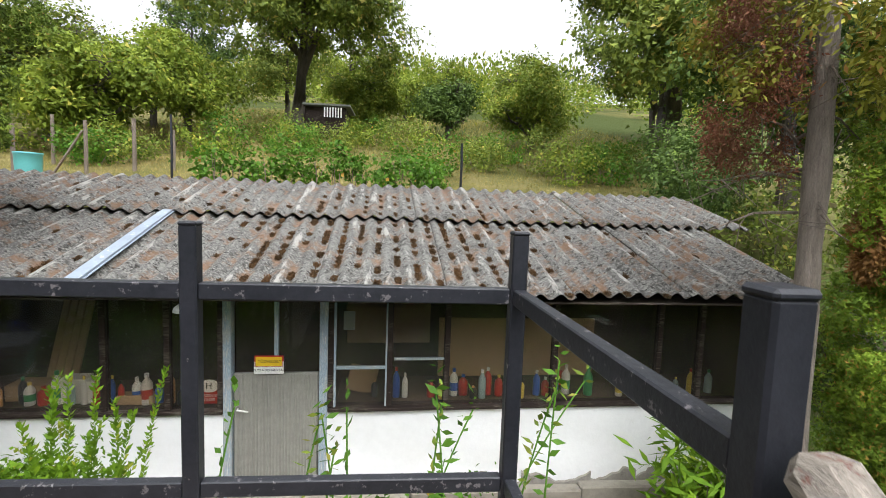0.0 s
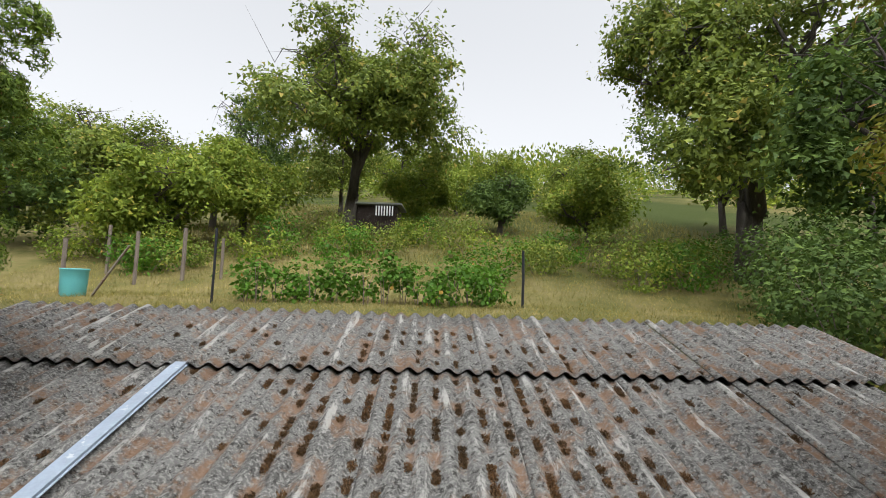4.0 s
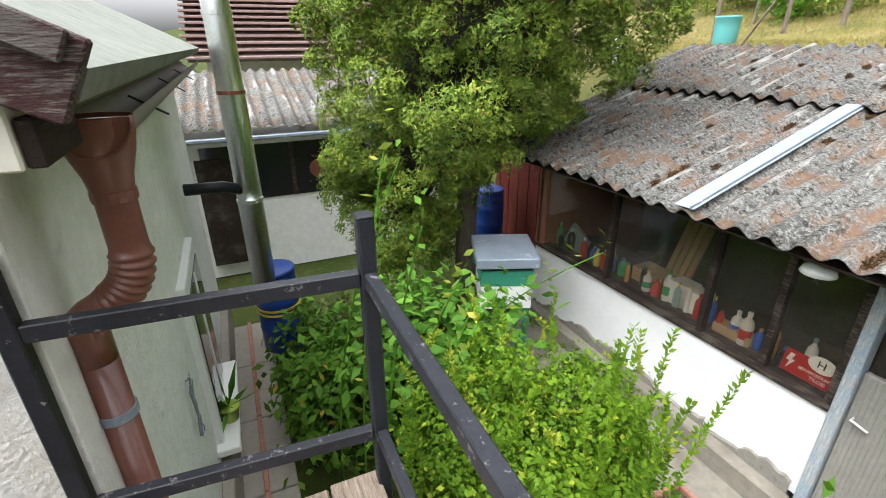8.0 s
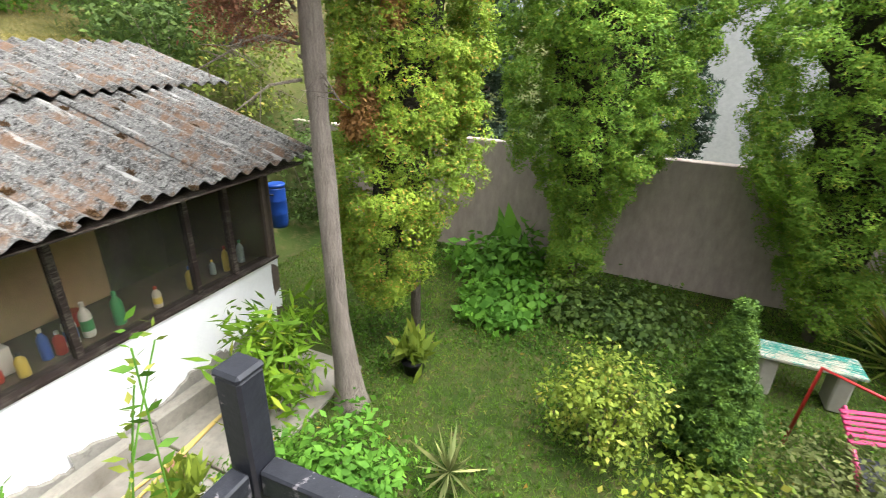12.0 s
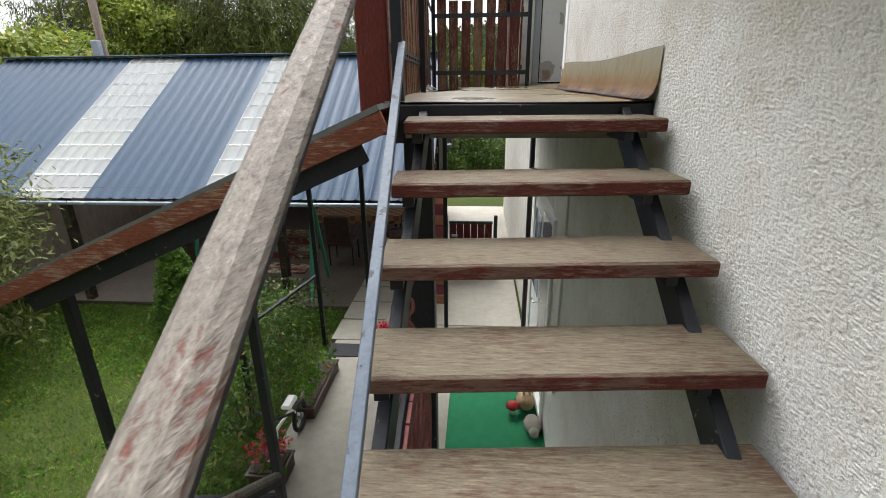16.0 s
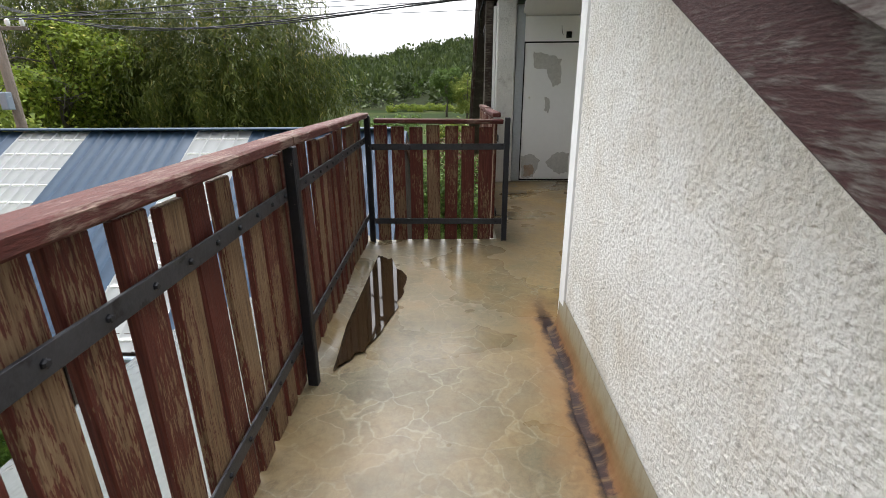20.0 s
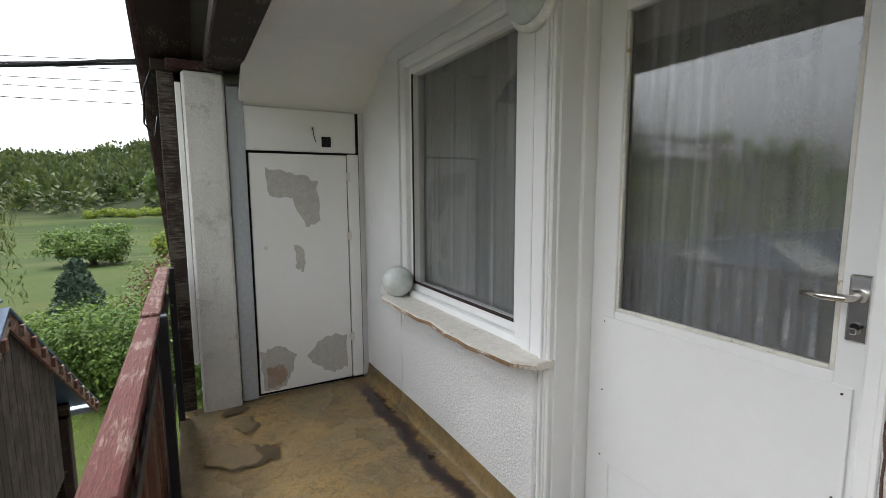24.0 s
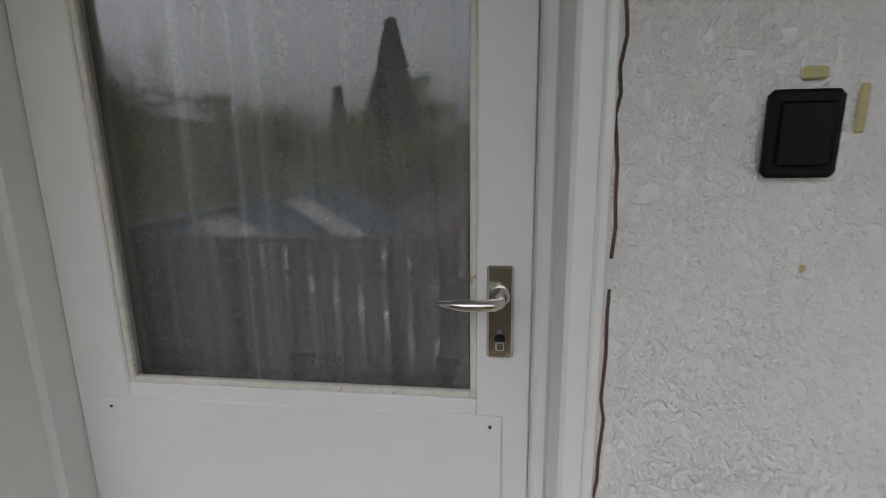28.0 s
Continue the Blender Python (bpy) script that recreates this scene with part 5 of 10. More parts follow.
loggia_rail = thing("loggia_railing", "red slatted wooden railing along the open loggia side", "railing")
y = -5.98
while y > -8.35:
    add_slat(loggia_rail, pose(0.235, y, T - 0.02 + rnd.uniform(-0.012, 0.012), 0, rnd.uniform(-0.6, 0.6), rnd.uniform(-2, 2)), 0)
    y -= 0.1315
for z in (0.775, 0.20):
    part("flat_bar", beam((0.212, -5.9, T + z), (0.212, -8.36, T + z), 0.008, 0.045, 0.001), M_BLACK, loggia_rail, "black flat bar")
for py in (-7.1, -8.33):
    part("post", box((0.17, py - 0.02, T - 0.1), (0.207, py + 0.02, T + 0.95), 0.004), M_BLACK, loggia_rail, "black steel post")
for a, b in ((-5.9, -7.08), (-7.09, -8.36)):
    part("top_board", beam((0.225, a, T + 0.945), (0.225, b, T + 0.935), 0.062, 0.035, 0.006), M_RAILTOP, loggia_rail, "peeling maroon top board")

# ---------- stairs ----------
stairs = thing("upper_stairs", "open wooden stair flight with worn red treads on black steel stringers", "stairs")
RISE, GOING = 0.163, 0.262
for k in range(8):
    yf, z = -2.01 + GOING * k, 3.196 - RISE * k
    skew = pose(0.03, yf, 0, 0, 0, 4.6) @ pose(-0.03, -yf, 0)
    part("tread", box((0.025 + 0.006 * (k % 3), yf - 0.225, z - 0.046), (0.944 + 0.006 * (k % 2), yf, z), 0.005, skew), M_TREAD, stairs, "worn red wooden tread")
    part("nosing", box((0.027 + 0.006 * (k % 3), yf - 0.001, z - 0.043), (0.942 + 0.006 * (k % 2), yf + 0.003, z - 0.004), 0.002, skew), M_REDBOARD_X, stairs, "dark red painted front edge")
    for sx in (0.15, 0.90):
        part("bracket", box((sx - 0.018, yf - 0.20, z - 0.080), (sx + 0.018, yf - 0.02, z - 0.047), 0.002, skew), M_BLACK, stairs, "black angle bracket")
for sx in (0.115, 0.90):
    part("stringer", beam((sx, -2.25, 3.196 - 0.02), (sx, 0.02, 3.196 - 0.02 - 2.27 * RISE / GOING), 0.035, 0.11, 0.003), M_BLACK, stairs, "black steel stringer")
part("support_column", box((0.88, -2.42, 0.0), (1.0, -2.30, 3.10), 0.006), M_BLACK, stairs, "thick black steel column")
M_BLUEGREY = mottled("worn_blue_grey_paint", (0.075, 0.095, 0.125), (0.11, 0.13, 0.16), 8, 0.5, 0.3, 90, 0.002, c3=(0.03, 0.032, 0.036), at3=(0.6, 0.63), scale3=22, spec=0.35)
stair_rail = thing("stair_handrail", "bleached wooden handrail with a black steel lower bar", "handrail")
part("handrail", beam((1.005, -2.28, 4.05), (0.890, -0.10, 2.84), 0.062, 0.045, 0.016), M_HANDRAIL, stair_rail, "bleached wooden handrail with red paint remains")
part("rail_tube", beam((1.005, -2.28, 4.012), (0.890, -0.10, 2.802), 0.03, 0.03, 0.002), M_BLACK, stair_rail)
part("lower_bar", beam((0.985, -2.27, 3.46), (0.872, -0.36, 2.30), 0.028, 0.028, 0.002), M_BLUEGREY, stair_rail, "flat blue-grey lower bar")
part("post", box((0.985, -2.30, T - 0.17), (1.028, -2.255, 4.04), 0.004), M_BLACK, stair_rail, "black end post")
part("post", box((0.870, -0.16, LAND - 0.05), (0.910, -0.12, 2.81), 0.004), M_BLACK, stair_rail, "black foot post")

landing = thing("stair_landing", "plank stair landing with a black square-tube railing", "landing")
n_pl = 5
y0, y1 = -0.27, 0.50
for i in range(n_pl):
    a = y0 + (y1 - y0) * i / n_pl
    part("plank", box((0.05 + 0.012 * (i % 2), a + 0.004, LAND - 0.04), (1.79 - 0.01 * (i % 3), a + (y1 - y0) / n_pl - 0.004, LAND + 0.002 * (i % 2)), 0.005), M_PLANK, landing, "weathered plank")
for yy in (-0.255, 0.485):
    part("frame_bar", beam((0.05, yy, LAND - 0.075), (1.79, yy, LAND - 0.075), 0.04, 0.07, 0.003), M_BLACK, landing)
for xx in (0.07, 0.95, 1.765):
    part("frame_bar", beam((xx, -0.25, LAND - 0.08), (xx, 0.49, LAND - 0.08), 0.04, 0.06, 0.003), M_BLACK, landing)
PTS = dict(a=(0.045, -0.205), b=(0.092, 0.505), c=(0.965, 0.505), d=(1.748, 0.51), e=(1.775, -0.27))
for k, (px, py) in PTS.items():
    part("post", box((px - 0.02, py - 0.02, 0.0 if k in "bde" else LAND - 0.1), (px + 0.02, py + 0.02, 2.72), 0.004), M_BLACK, landing, "black square-tube post")
    part("post_cap", box((px - 0.0215, py - 0.0215, 2.717), (px + 0.0215, py + 0.0215, 2.728), 0.004), M_BLACK, landing)
for a, b in ("ab", "bc", "cd", "de"):
    for z in (2.565, 2.075):
        p, q = PTS[a], PTS[b]
        d = (Vector((*q, 0)) - Vector((*p, 0))).normalized() * 0.021
        part("rail_bar", beam((p[0] + d.x, p[1] + d.y, z), (q[0] - d.x, q[1] - d.y, z), 0.03, 0.04, 0.003), M_BLACKWORN, landing, "black rail bar with chipped paint")

lower = thing("lower_stairs", "lower stair flight with red wooden treads", "stairs")
for k in range(1, 11):
    z = LAND - 0.171 * k
    yb = -0.29 - 0.262 * (k - 1)
    part("tread", box((1.10, yb - 0.28, z - 0.045), (1.73, yb, z), 0.006), M_TREAD, lower, "worn red wooden tread")
for sx in (1.16, 1.68):
    part("stringer", beam((sx, -0.25, LAND - 0.20), (sx, -2.9, LAND - 0.20 - 2.65 * 0.171 / 0.262), 0.035, 0.10, 0.003), M_BLACK, lower, "black steel stringer")
part("handrail", beam((1.78, -0.31, 2.60), (1.80, -2.30, 1.20), 0.060, 0.045, 0.016), M_HANDRAIL, lower, "bleached wooden handrail")
part("rail_tube", beam((1.78, -0.31, 2.555), (1.80, -2.30, 1.155), 0.03, 0.035, 0.002), M_BLACK, lower)
# ---------- loggia: window, door and small things ----------
win = tagged(new("window_1"), "large white timber window with peeling paint and a sheer curtain", "window", "", "structure")


def frame_rect(parent, name, x0, x1, ya, yb, za, zb, w, mat, label=""):
    for lo, hi in (((x0, ya, za), (x1, yb, za + w)), ((x0, ya, zb - w), (x1, yb, zb)), ((x0, ya, za + w), (x1, ya + w, zb - w)), ((x0, yb - w, za + w), (x1, yb, zb - w))):
        part(name, box(lo, hi, 0.004), mat, parent, label)


frame_rect(win, "frame", -1.20, -1.085, -7.80, -6.60, 3.99, 5.42, 0.055, M_WHITEPAINT, "white outer frame")
frame_rect(win, "sash", -1.185, -1.115, -7.743, -6.657, 4.047, 5.363, 0.045, M_WHITEPAINT, "white sash frame")
part("bead", box((-1.117, -7.70, 4.09), (-1.112, -6.70, 4.105)), M_DARKWOOD_Y, win)
part("bead", box((-1.117, -7.70, 4.09), (-1.112, -7.685, 5.32)), M_DARKWOOD_Y, win)
ob = part("pane", box((-1.158, -7.70, 4.09), (-1.154, -6.70, 5.32)), M_GLASS2, win, "window pane")
ob.visible_shadow = False
part("mullion_board", box((-1.17, -6.598, 3.99), (-1.072, -6.475, 5.42), 0.004), M_WHITEPAINT, win, "wide white post with a crack")
part("mullion_groove", box((-1.0725, -6.540, 4.02), (-1.070, -6.534, 5.40)), M_LOGGIA, win)
bm = bmesh.new()
rnd = random.Random(5)
ring = [(-1.10, -7.86), (-0.955, -7.84)] + [(-0.93 + rnd.uniform(-0.012, 0.012), -7.75 + i * 0.10) for i in range(12)] + [(-0.955, -6.50), (-1.02, -6.425), (-1.10, -6.42)]
lo_ = [bm.verts.new((x, y, 3.985)) for x, y in ring]
hi_ = [bm.verts.new((x, y, 4.012)) for x, y in ring]
bm.faces.new(lo_[::-1]); bm.faces.new(hi_)
for k in range(len(ring)):
    bm.faces.new((lo_[k], lo_[(k + 1) % len(ring)], hi_[(k + 1) % len(ring)], hi_[k]))
M_SILL = mottled("peeling_sill_paint", (0.72, 0.70, 0.64), (0.66, 0.63, 0.56), 4, 0.6, 0.3, 25, 0.006, c3=(0.42, 0.33, 0.22), at3=(0.63, 0.66), scale3=13)
M_BAREEDGE = old_wood("bare_brown_sill_edge", (0.62, 0.58, 0.50), (0.25, 0.155, 0.085), 1, 0.62)
for p0, p1 in zip(ring[1:-2], ring[2:-1]):
    part("worn_edge", beam((p0[0] + 0.002, p0[1], 3.994), (p1[0] + 0.002, p1[1], 3.994), 0.008, 0.015, 0.001), M_BAREEDGE, win, "bare brown edge of the sill")
part("sill", bm, M_SILL, win, "peeling white window sill with bare wood edge")


def curtain(name, x, ya, yb, za, zb, seed, parent):
    r = np.random.default_rng(seed)
    us = np.linspace(ya, yb, 240)
    ph = r.uniform(0, 6.28, 4)

    def f(u, v):
        s = (u - ya) / (yb - ya)
        w = 0.026 * np.abs(np.sin(np.pi * s * 6.3 + ph[0] + 0.6 * np.sin(5 * s))) ** 0.6 + 0.008 * np.sin(2 * np.pi * s * 9.1 + ph[1]) + 0.002 * np.sin(2 * np.pi * s * 27 + ph[2])
        return x + w * (0.7 + 0.3 * (zb - v) / (zb - za)), u + 0.012 * np.sin(9 * s + 2 * v), v
    me = grid_sheet(name, us, np.linspace(za, zb, 10), f)
    return finish(name, me, M_CURTAIN, parent, "sheer pleated grey-white curtain", True)


M_CURTAIN, n_, l_, p_ = material("sheer_curtain")
v_ = coords(n_, l_)
l_.new(mix_node(n_, l_, ramp_node(n_, l_, noise_node(n_, l_, v_, 160.0, 2, 0.5), [(0.4, K), (0.6, W)]), (0.58, 0.58, 0.58), (0.76, 0.76, 0.755)), p_.inputs["Base Color"])
p_.inputs["Roughness"].default_value = 0.9
tr_ = n_.new("ShaderNodeBsdfTransparent")
mx_ = n_.new("ShaderNodeMixShader")
gather = noise_node(n_, l_, coords(n_, l_, (0.0, 1.0, 0.03)), 7.5, 2, 0.5)
l_.new(ramp_node(n_, l_, gather, [(0.35, (0.26, 0.26, 0.26)), (0.58, (0.40, 0.40, 0.40)), (0.64, (0.72, 0.72, 0.72)), (0.68, (0.42, 0.42, 0.42))]), mx_.inputs[0])
l_.new(tr_.outputs[0], mx_.inputs[1]); l_.new(p_.outputs[0], mx_.inputs[2]); l_.new(mx_.outputs[0], n_["Material Output"].inputs["Surface"])
c1 = curtain("curtain", -1.235, -7.78, -6.62, 4.0, 5.40, 1, None)
tagged(c1, "sheer grey-white pleated curtain behind the window", "curtain")
c2 = curtain("curtain", -1.365, -6.42, -5.52, 3.4, 5.40, 2, None)
tagged(c2, "sheer grey-white pleated curtain behind the door glass", "curtain")

door1 = tagged(new("door_1"), "white half-glazed balcony door with a chrome lever handle", "door", "", "structure")
DX = -1.262
for (ya, yb) in ((-6.472, -6.43), (-5.512, -5.47)):
    part("jamb", box((-1.30, ya, T + 0.03), (-1.075, yb, 5.42), 0.006), M_WHITEPAINT, door1, "white door jamb")
for (ya, yb, xx) in ((-6.43, -6.405, -1.15), (-5.537, -5.512, -1.15)):
    part("stop_bead", box((-1.30, ya, T + 0.06), (xx - 0.05, yb, 5.42), 0.006), M_WHITEPAINT, door1)
for (y0_, w_, x_) in ((-6.474, 0.016, -1.062), (-6.452, 0.010, -1.069), (-6.434, 0.014, -1.10), (-5.482, 0.014, -1.064), (-5.505, 0.010, -1.085)):
    part("moulding", box((-1.29, y0_, T + 0.035), (x_, y0_ + w_, 5.415), 0.003), M_WHITEPAINT, door1, "white frame moulding")
leaf = part("leaf", box((DX - 0.035, -6.400, 3.40), (DX - 0.004, -5.540, 4.165), 0.003), M_WHITEPAINT, door1, "white lower door panel")
for lo, hi in (((DX - 0.04, -6.404, 3.36), (DX, -6.292, 5.40)), ((DX - 0.04, -5.628, 3.36), (DX, -5.538, 5.40)), ((DX - 0.04, -6.292, 4.165), (DX, -5.628, 4.212)), ((DX - 0.04, -6.292, 3.36), (DX - 0.0035, -5.628, 3.44)), ((DX - 0.04, -6.292, 5.25), (DX, -5.628, 5.40))):
    part("rail", box(lo, hi, 0.003), M_WHITEPAINT, door1)
part("panel_sheet", box((DX + 0.0005, -6.35, 3.62), (DX + 0.006, -5.585, 4.185), 0.002), M_WHITEPAINT, door1, "nailed white panel")
for yy in (-6.33, -5.605):
    for zz in (3.64, 3.9, 4.165):
        part("nail", lathe([(0.003, 0), (0.003, 0.002)], 6), M_DARKWOOD_Y, door1).matrix_local = pose(DX + 0.006, yy, zz, 0, 90, 0)
ob = part("pane", box((DX - 0.022, -6.292, 4.212), (DX - 0.018, -5.628, 5.25)), M_GLASS2, door1, "door pane")
ob.visible_shadow = False
for lo, hi in (((DX - 0.016, -6.292, 4.212), (DX - 0.004, -6.280, 5.25)), ((DX - 0.016, -5.640, 4.212), (DX - 0.004, -5.628, 5.25)), ((DX - 0.016, -6.28, 4.212), (DX - 0.004, -5.640, 4.224))):
    part("putty", box(lo, hi, 0.002), M_SILL, door1, "cracked putty edge")
plate = part("lock_plate", box((DX + 0.001, -5.612, 4.295), (DX + 0.010, -5.568, 4.455), 0.004), M_CHROME, door1, "worn chrome lock plate")
part("lever", sweep([(DX + 0.008, -5.590, 4.405), (DX + 0.05, -5.590, 4.405), (DX + 0.056, -5.600, 4.404), (DX + 0.055, -5.64, 4.402), (DX + 0.050, -5.69, 4.402)], [0.009, 0.008, 0.010, 0.010, 0.005], 10), M_CHROME, plate, "chrome lever", True)
part("rose", lathe([(0.016, 0), (0.016, 0.006), (0.011, 0.012)], 14), M_CHROME, plate).matrix_local = pose(DX + 0.009, -5.590, 4.405, 0, 90, 0)
part("lock_cylinder", lathe([(0.009, 0), (0.009, 0.012)], 12), M_BLACKPLASTIC, plate, "key cylinder").matrix_local = pose(DX + 0.009, -5.590, 4.335, 0, 90, 0)
part("key", box((DX + 0.012, -5.597, 4.318), (DX + 0.030, -5.583, 4.333), 0.002), M_CHROME, plate)
thr = part("threshold", box((-1.28, -6.43, T), (-1.06, -5.51, T + 0.055), 0.006), M_CONCRETE, door1, "grey threshold step")
part("tread_plate", box((-1.10, -6.42, T + 0.055), (-1.045, -5.52, T + 0.06), 0.001), M_ZINC, thr, "perforated metal edge strip")
for i in range(44):
    part("perforation", box((-1.085, -6.40 + i * 0.02, T + 0.0600), (-1.075, -6.392 + i * 0.02, T + 0.0606)), M_BLACKPLASTIC, thr)
M_CRACK = mottled("cracked_brown_wood", (0.14, 0.075, 0.05), (0.07, 0.045, 0.035), 8, 0.9, 0.4, 40, 0.004)
bm = bmesh.new()
rnd = random.Random(8)
q, zz = [], 3.32
while zz < 5.42:
    q.append((zz, -5.463 + rnd.gauss(0, 0.003), 0.0008 + 0.004 * max(0, math.sin(zz * 5.1)) * rnd.random()))
    zz += rnd.uniform(0.02, 0.06)
for (za, ya, wa), (zb, yb, wb_) in zip(q[:-1], q[1:]):
    if math.sin(za * 3.7 + 1.0) > 0.1 or rnd.random() < 0.25:
        continue
    add_beam(bm, (-1.0695, ya, za), (-1.0695, yb, zb), 0.004, wa * 2, 0, (1, 0, 0))
for za, zb in ((3.34, 3.52), (3.50, 3.74), (3.78, 3.95)):
    add_beam(bm, (-1.0905, -6.4765 + rnd.gauss(0, 0.002), za), (-1.0905, -6.4765 + rnd.gauss(0, 0.002), zb), 0.004, 0.006, 0, (1, 0, 0))
part("crack", bm, M_CRACK, loggia, "open crack between frame and wall")

# far side panel door, strips and vent
part("door_gap", box((-1.03, -8.4395, T), (-0.165, -8.4375, 5.2)), M_BLACKPLASTIC, loggia, "dark gap round the storage door")
pan = tagged(new("door_2"), "white sheet storage door with peeled grey patches", "door", "", "structure")
part("leaf", box((-0.932, -8.437, T + 0.022), (-0.288, -8.418, 4.898), 0.003), M_WHITEPAINT, pan, "white door sheet")
part("strip", box((-0.272, -8.436, T), (-0.172, -8.40, 5.30), 0.004), plain("grey_zinc_strip", (0.40, 0.43, 0.46), 0.45, 0.2), pan, "pale grey metal strip")
part("top_panel", box((-1.0, -8.438, 4.915), (-0.20, -8.41, 5.19), 0.003), M_WHITEPAINT, pan, "white panel over the door")
part("hinge_post", box((-1.02, -8.438, T + 0.02), (-0.94, -8.414, 4.905), 0.004), M_WHITEPAINT, pan, "white hinge post")
for zz in (3.55, 4.30, 4.72):
    part("hinge", box((-0.955, -8.416, zz), (-0.925, -8.408, zz + 0.06), 0.002), M_SILL, pan, "rusty white hinge")
part("knob", lathe([(0.006, 0), (0.012, 0.01), (0.013, 0.018), (0.008, 0.025)], 12), M_CREAM, pan, "small cream knob", True).matrix_local = pose(-0.36, -8.417, 4.28, -90, 0, 0)


def flake(name, pts, mat, y=-8.4165, seed=0, parent=None):
    """A patch where paint has come off: an uneven outline on the door sheet."""
    r = random.Random(seed)
    bm = bmesh.new()
    out = []
    for (a, b) in zip(pts, pts[1:] + pts[:1]):
        for k in range(5):
            t = k / 5
            out.append((a[0] + (b[0] - a[0]) * t + r.uniform(-0.010, 0.010), a[1] + (b[1] - a[1]) * t + r.uniform(-0.012, 0.012)))
    bm.faces.new([bm.verts.new((x, y, z)) for x, z in out])
    return part(name, bm, mat, parent or pan, "peeled grey patch")


M_PEELGREY = mottled("bare_grey_filler", (0.52, 0.51, 0.48), (0.46, 0.45, 0.42), 5, 0.9, 0.2, 40, 0.003)
M_PEELBROWN = mottled("bare_brown_board", (0.34, 0.20, 0.12), (0.40, 0.36, 0.30), 9, 0.9, 0.2, 40, 0.003)
flake("peel_patch", [(-0.38, 4.80), (-0.55, 4.78), (-0.72, 4.72), (-0.73, 4.45), (-0.64, 4.40), (-0.55, 4.60), (-0.40, 4.62)], M_PEELGREY, seed=1)
flake("peel_patch", [(-0.30, 3.56), (-0.42, 3.60), (-0.53, 3.52), (-0.50, 3.40), (-0.46, 3.29), (-0.31, 3.28)], M_PEELGREY, seed=2)
flake("peel_patch", [(-0.33, 3.45), (-0.45, 3.46), (-0.47, 3.38), (-0.42, 3.30), (-0.34, 3.31)], M_PEELBROWN, -8.4150, 3)
flake("peel_patch", [(-0.60, 3.50), (-0.75, 3.62), (-0.90, 3.60), (-0.90, 3.36), (-0.80, 3.33), (-0.68, 3.40)], M_PEELGREY, seed=4)
flake("peel_patch", [(-0.55, 4.28), (-0.62, 4.26), (-0.61, 4.10), (-0.56, 4.12)], M_PEELGREY, seed=5)
part("vent_hole", box((-0.825, -8.412, 4.95), (-0.76, -8.406, 5.02), 0.002), M_BLACKPLASTIC, pan, "black vent opening")
part("vent_pipe", lathe([(0.026, 0), (0.026, 0.012)], 16), M_BLACKPLASTIC, pan).matrix_local = pose(-0.792, -8.407, 4.985, -90, 0, 0)
part("wire_end", sweep([(-0.70, -8.405, 5.08), (-0.705, -8.39, 5.02), (-0.72, -8.40, 4.98)], 0.003, 5), M_BLACKPLASTIC, pan)

globe = thing("glass_globe", "white glass lamp globe lying on the window sill", "globe", (-1.02, -7.73, 4.012))
part("globe", lathe([(0.03, 0.0), (0.055, 0.012), (0.085, 0.045), (0.095, 0.09), (0.085, 0.135), (0.055, 0.168), (0.02, 0.183)], 24), mottled("frosted_glass", (0.62, 0.65, 0.62), (0.56, 0.60, 0.57), 3, 0.25, 0.05, 30, 0.002), globe, "", True)
lampd = thing("wall_lamp", "round white glass wall lamp over the door post", "lamp", (-1.07, -6.535, 5.36))
part("base", lathe([(0.14, 0), (0.14, 0.02), (0.125, 0.035)], 32), M_WHITEPLASTIC, lampd, "", True).matrix_local = pose(0, 0, 0, 0, 90, 0)
part("shade", lathe([(0.118, 0.03), (0.11, 0.055), (0.08, 0.075), (0.03, 0.085)], 32), plain("milky_shade", (0.55, 0.60, 0.56), 0.3), lampd, "milky glass dish", True).matrix_local = pose(0, 0, 0, 0, 90, 0)

sw = thing("light_switch", "black square light switch on the white wall", "switch", (-1.066, -5.28, 4.65))
part("plate", box((0, -0.038, -0.045), (0.010, 0.036, 0.045), 0.006), M_BLACKPLASTIC, sw)
part("rocker", box((0.010, -0.027, -0.033), (0.014, 0.026, 0.033), 0.003), M_BLACKPLASTIC, sw)
M_GLUE = plain("yellow_glue_trace", (0.52, 0.47, 0.24), 0.8)
part("glue_mark", box((-0.003, -0.005, 0.055), (0.001, 0.02, 0.068), 0.002), M_GLUE, sw, "yellow glue trace")
for dy, dz, w, h in ((-0.285, -0.88, 0.006, 0.06), (0.42, -0.91, 0.012, 0.010), (0.02, -0.15, 0.006, 0.008)):
    part("glue_mark", box((-0.003, dy, dz), (-0.0005, dy + w, dz + h), 0.001), M_GLUE, sw, "yellow glue trace")
part("glue_mark", box((-0.003, 0.052, 0.0), (0.001, 0.062, 0.05), 0.002), M_GLUE, sw, "yellow glue trace")

rack = thing("coat_rack", "black wrought iron coat rack with four hooks", "coat rack", (-1.063, 0, 4.845))
rack.matrix_world = pose(-1.063, -4.79, 4.845, -3.0, 0, 0) @ pose(0, 4.79, 0)
part("bar", box((0, -5.21, -0.011), (0.006, -4.775, 0.011), 0.002), M_IRON, rack, "", False)
for i, yy in enumerate((-5.170, -5.047, -4.924, -4.801)):
    part("hook", sweep([(0.006, yy, 0.0), (0.03, yy, -0.03), (0.05, yy, -0.028), (0.052, yy, 0.0), (0.03, yy + 0.008, 0.045), (0.045, yy + 0.018, 0.075)], 0.005, 7), M_IRON, rack, "curved iron hook", True)
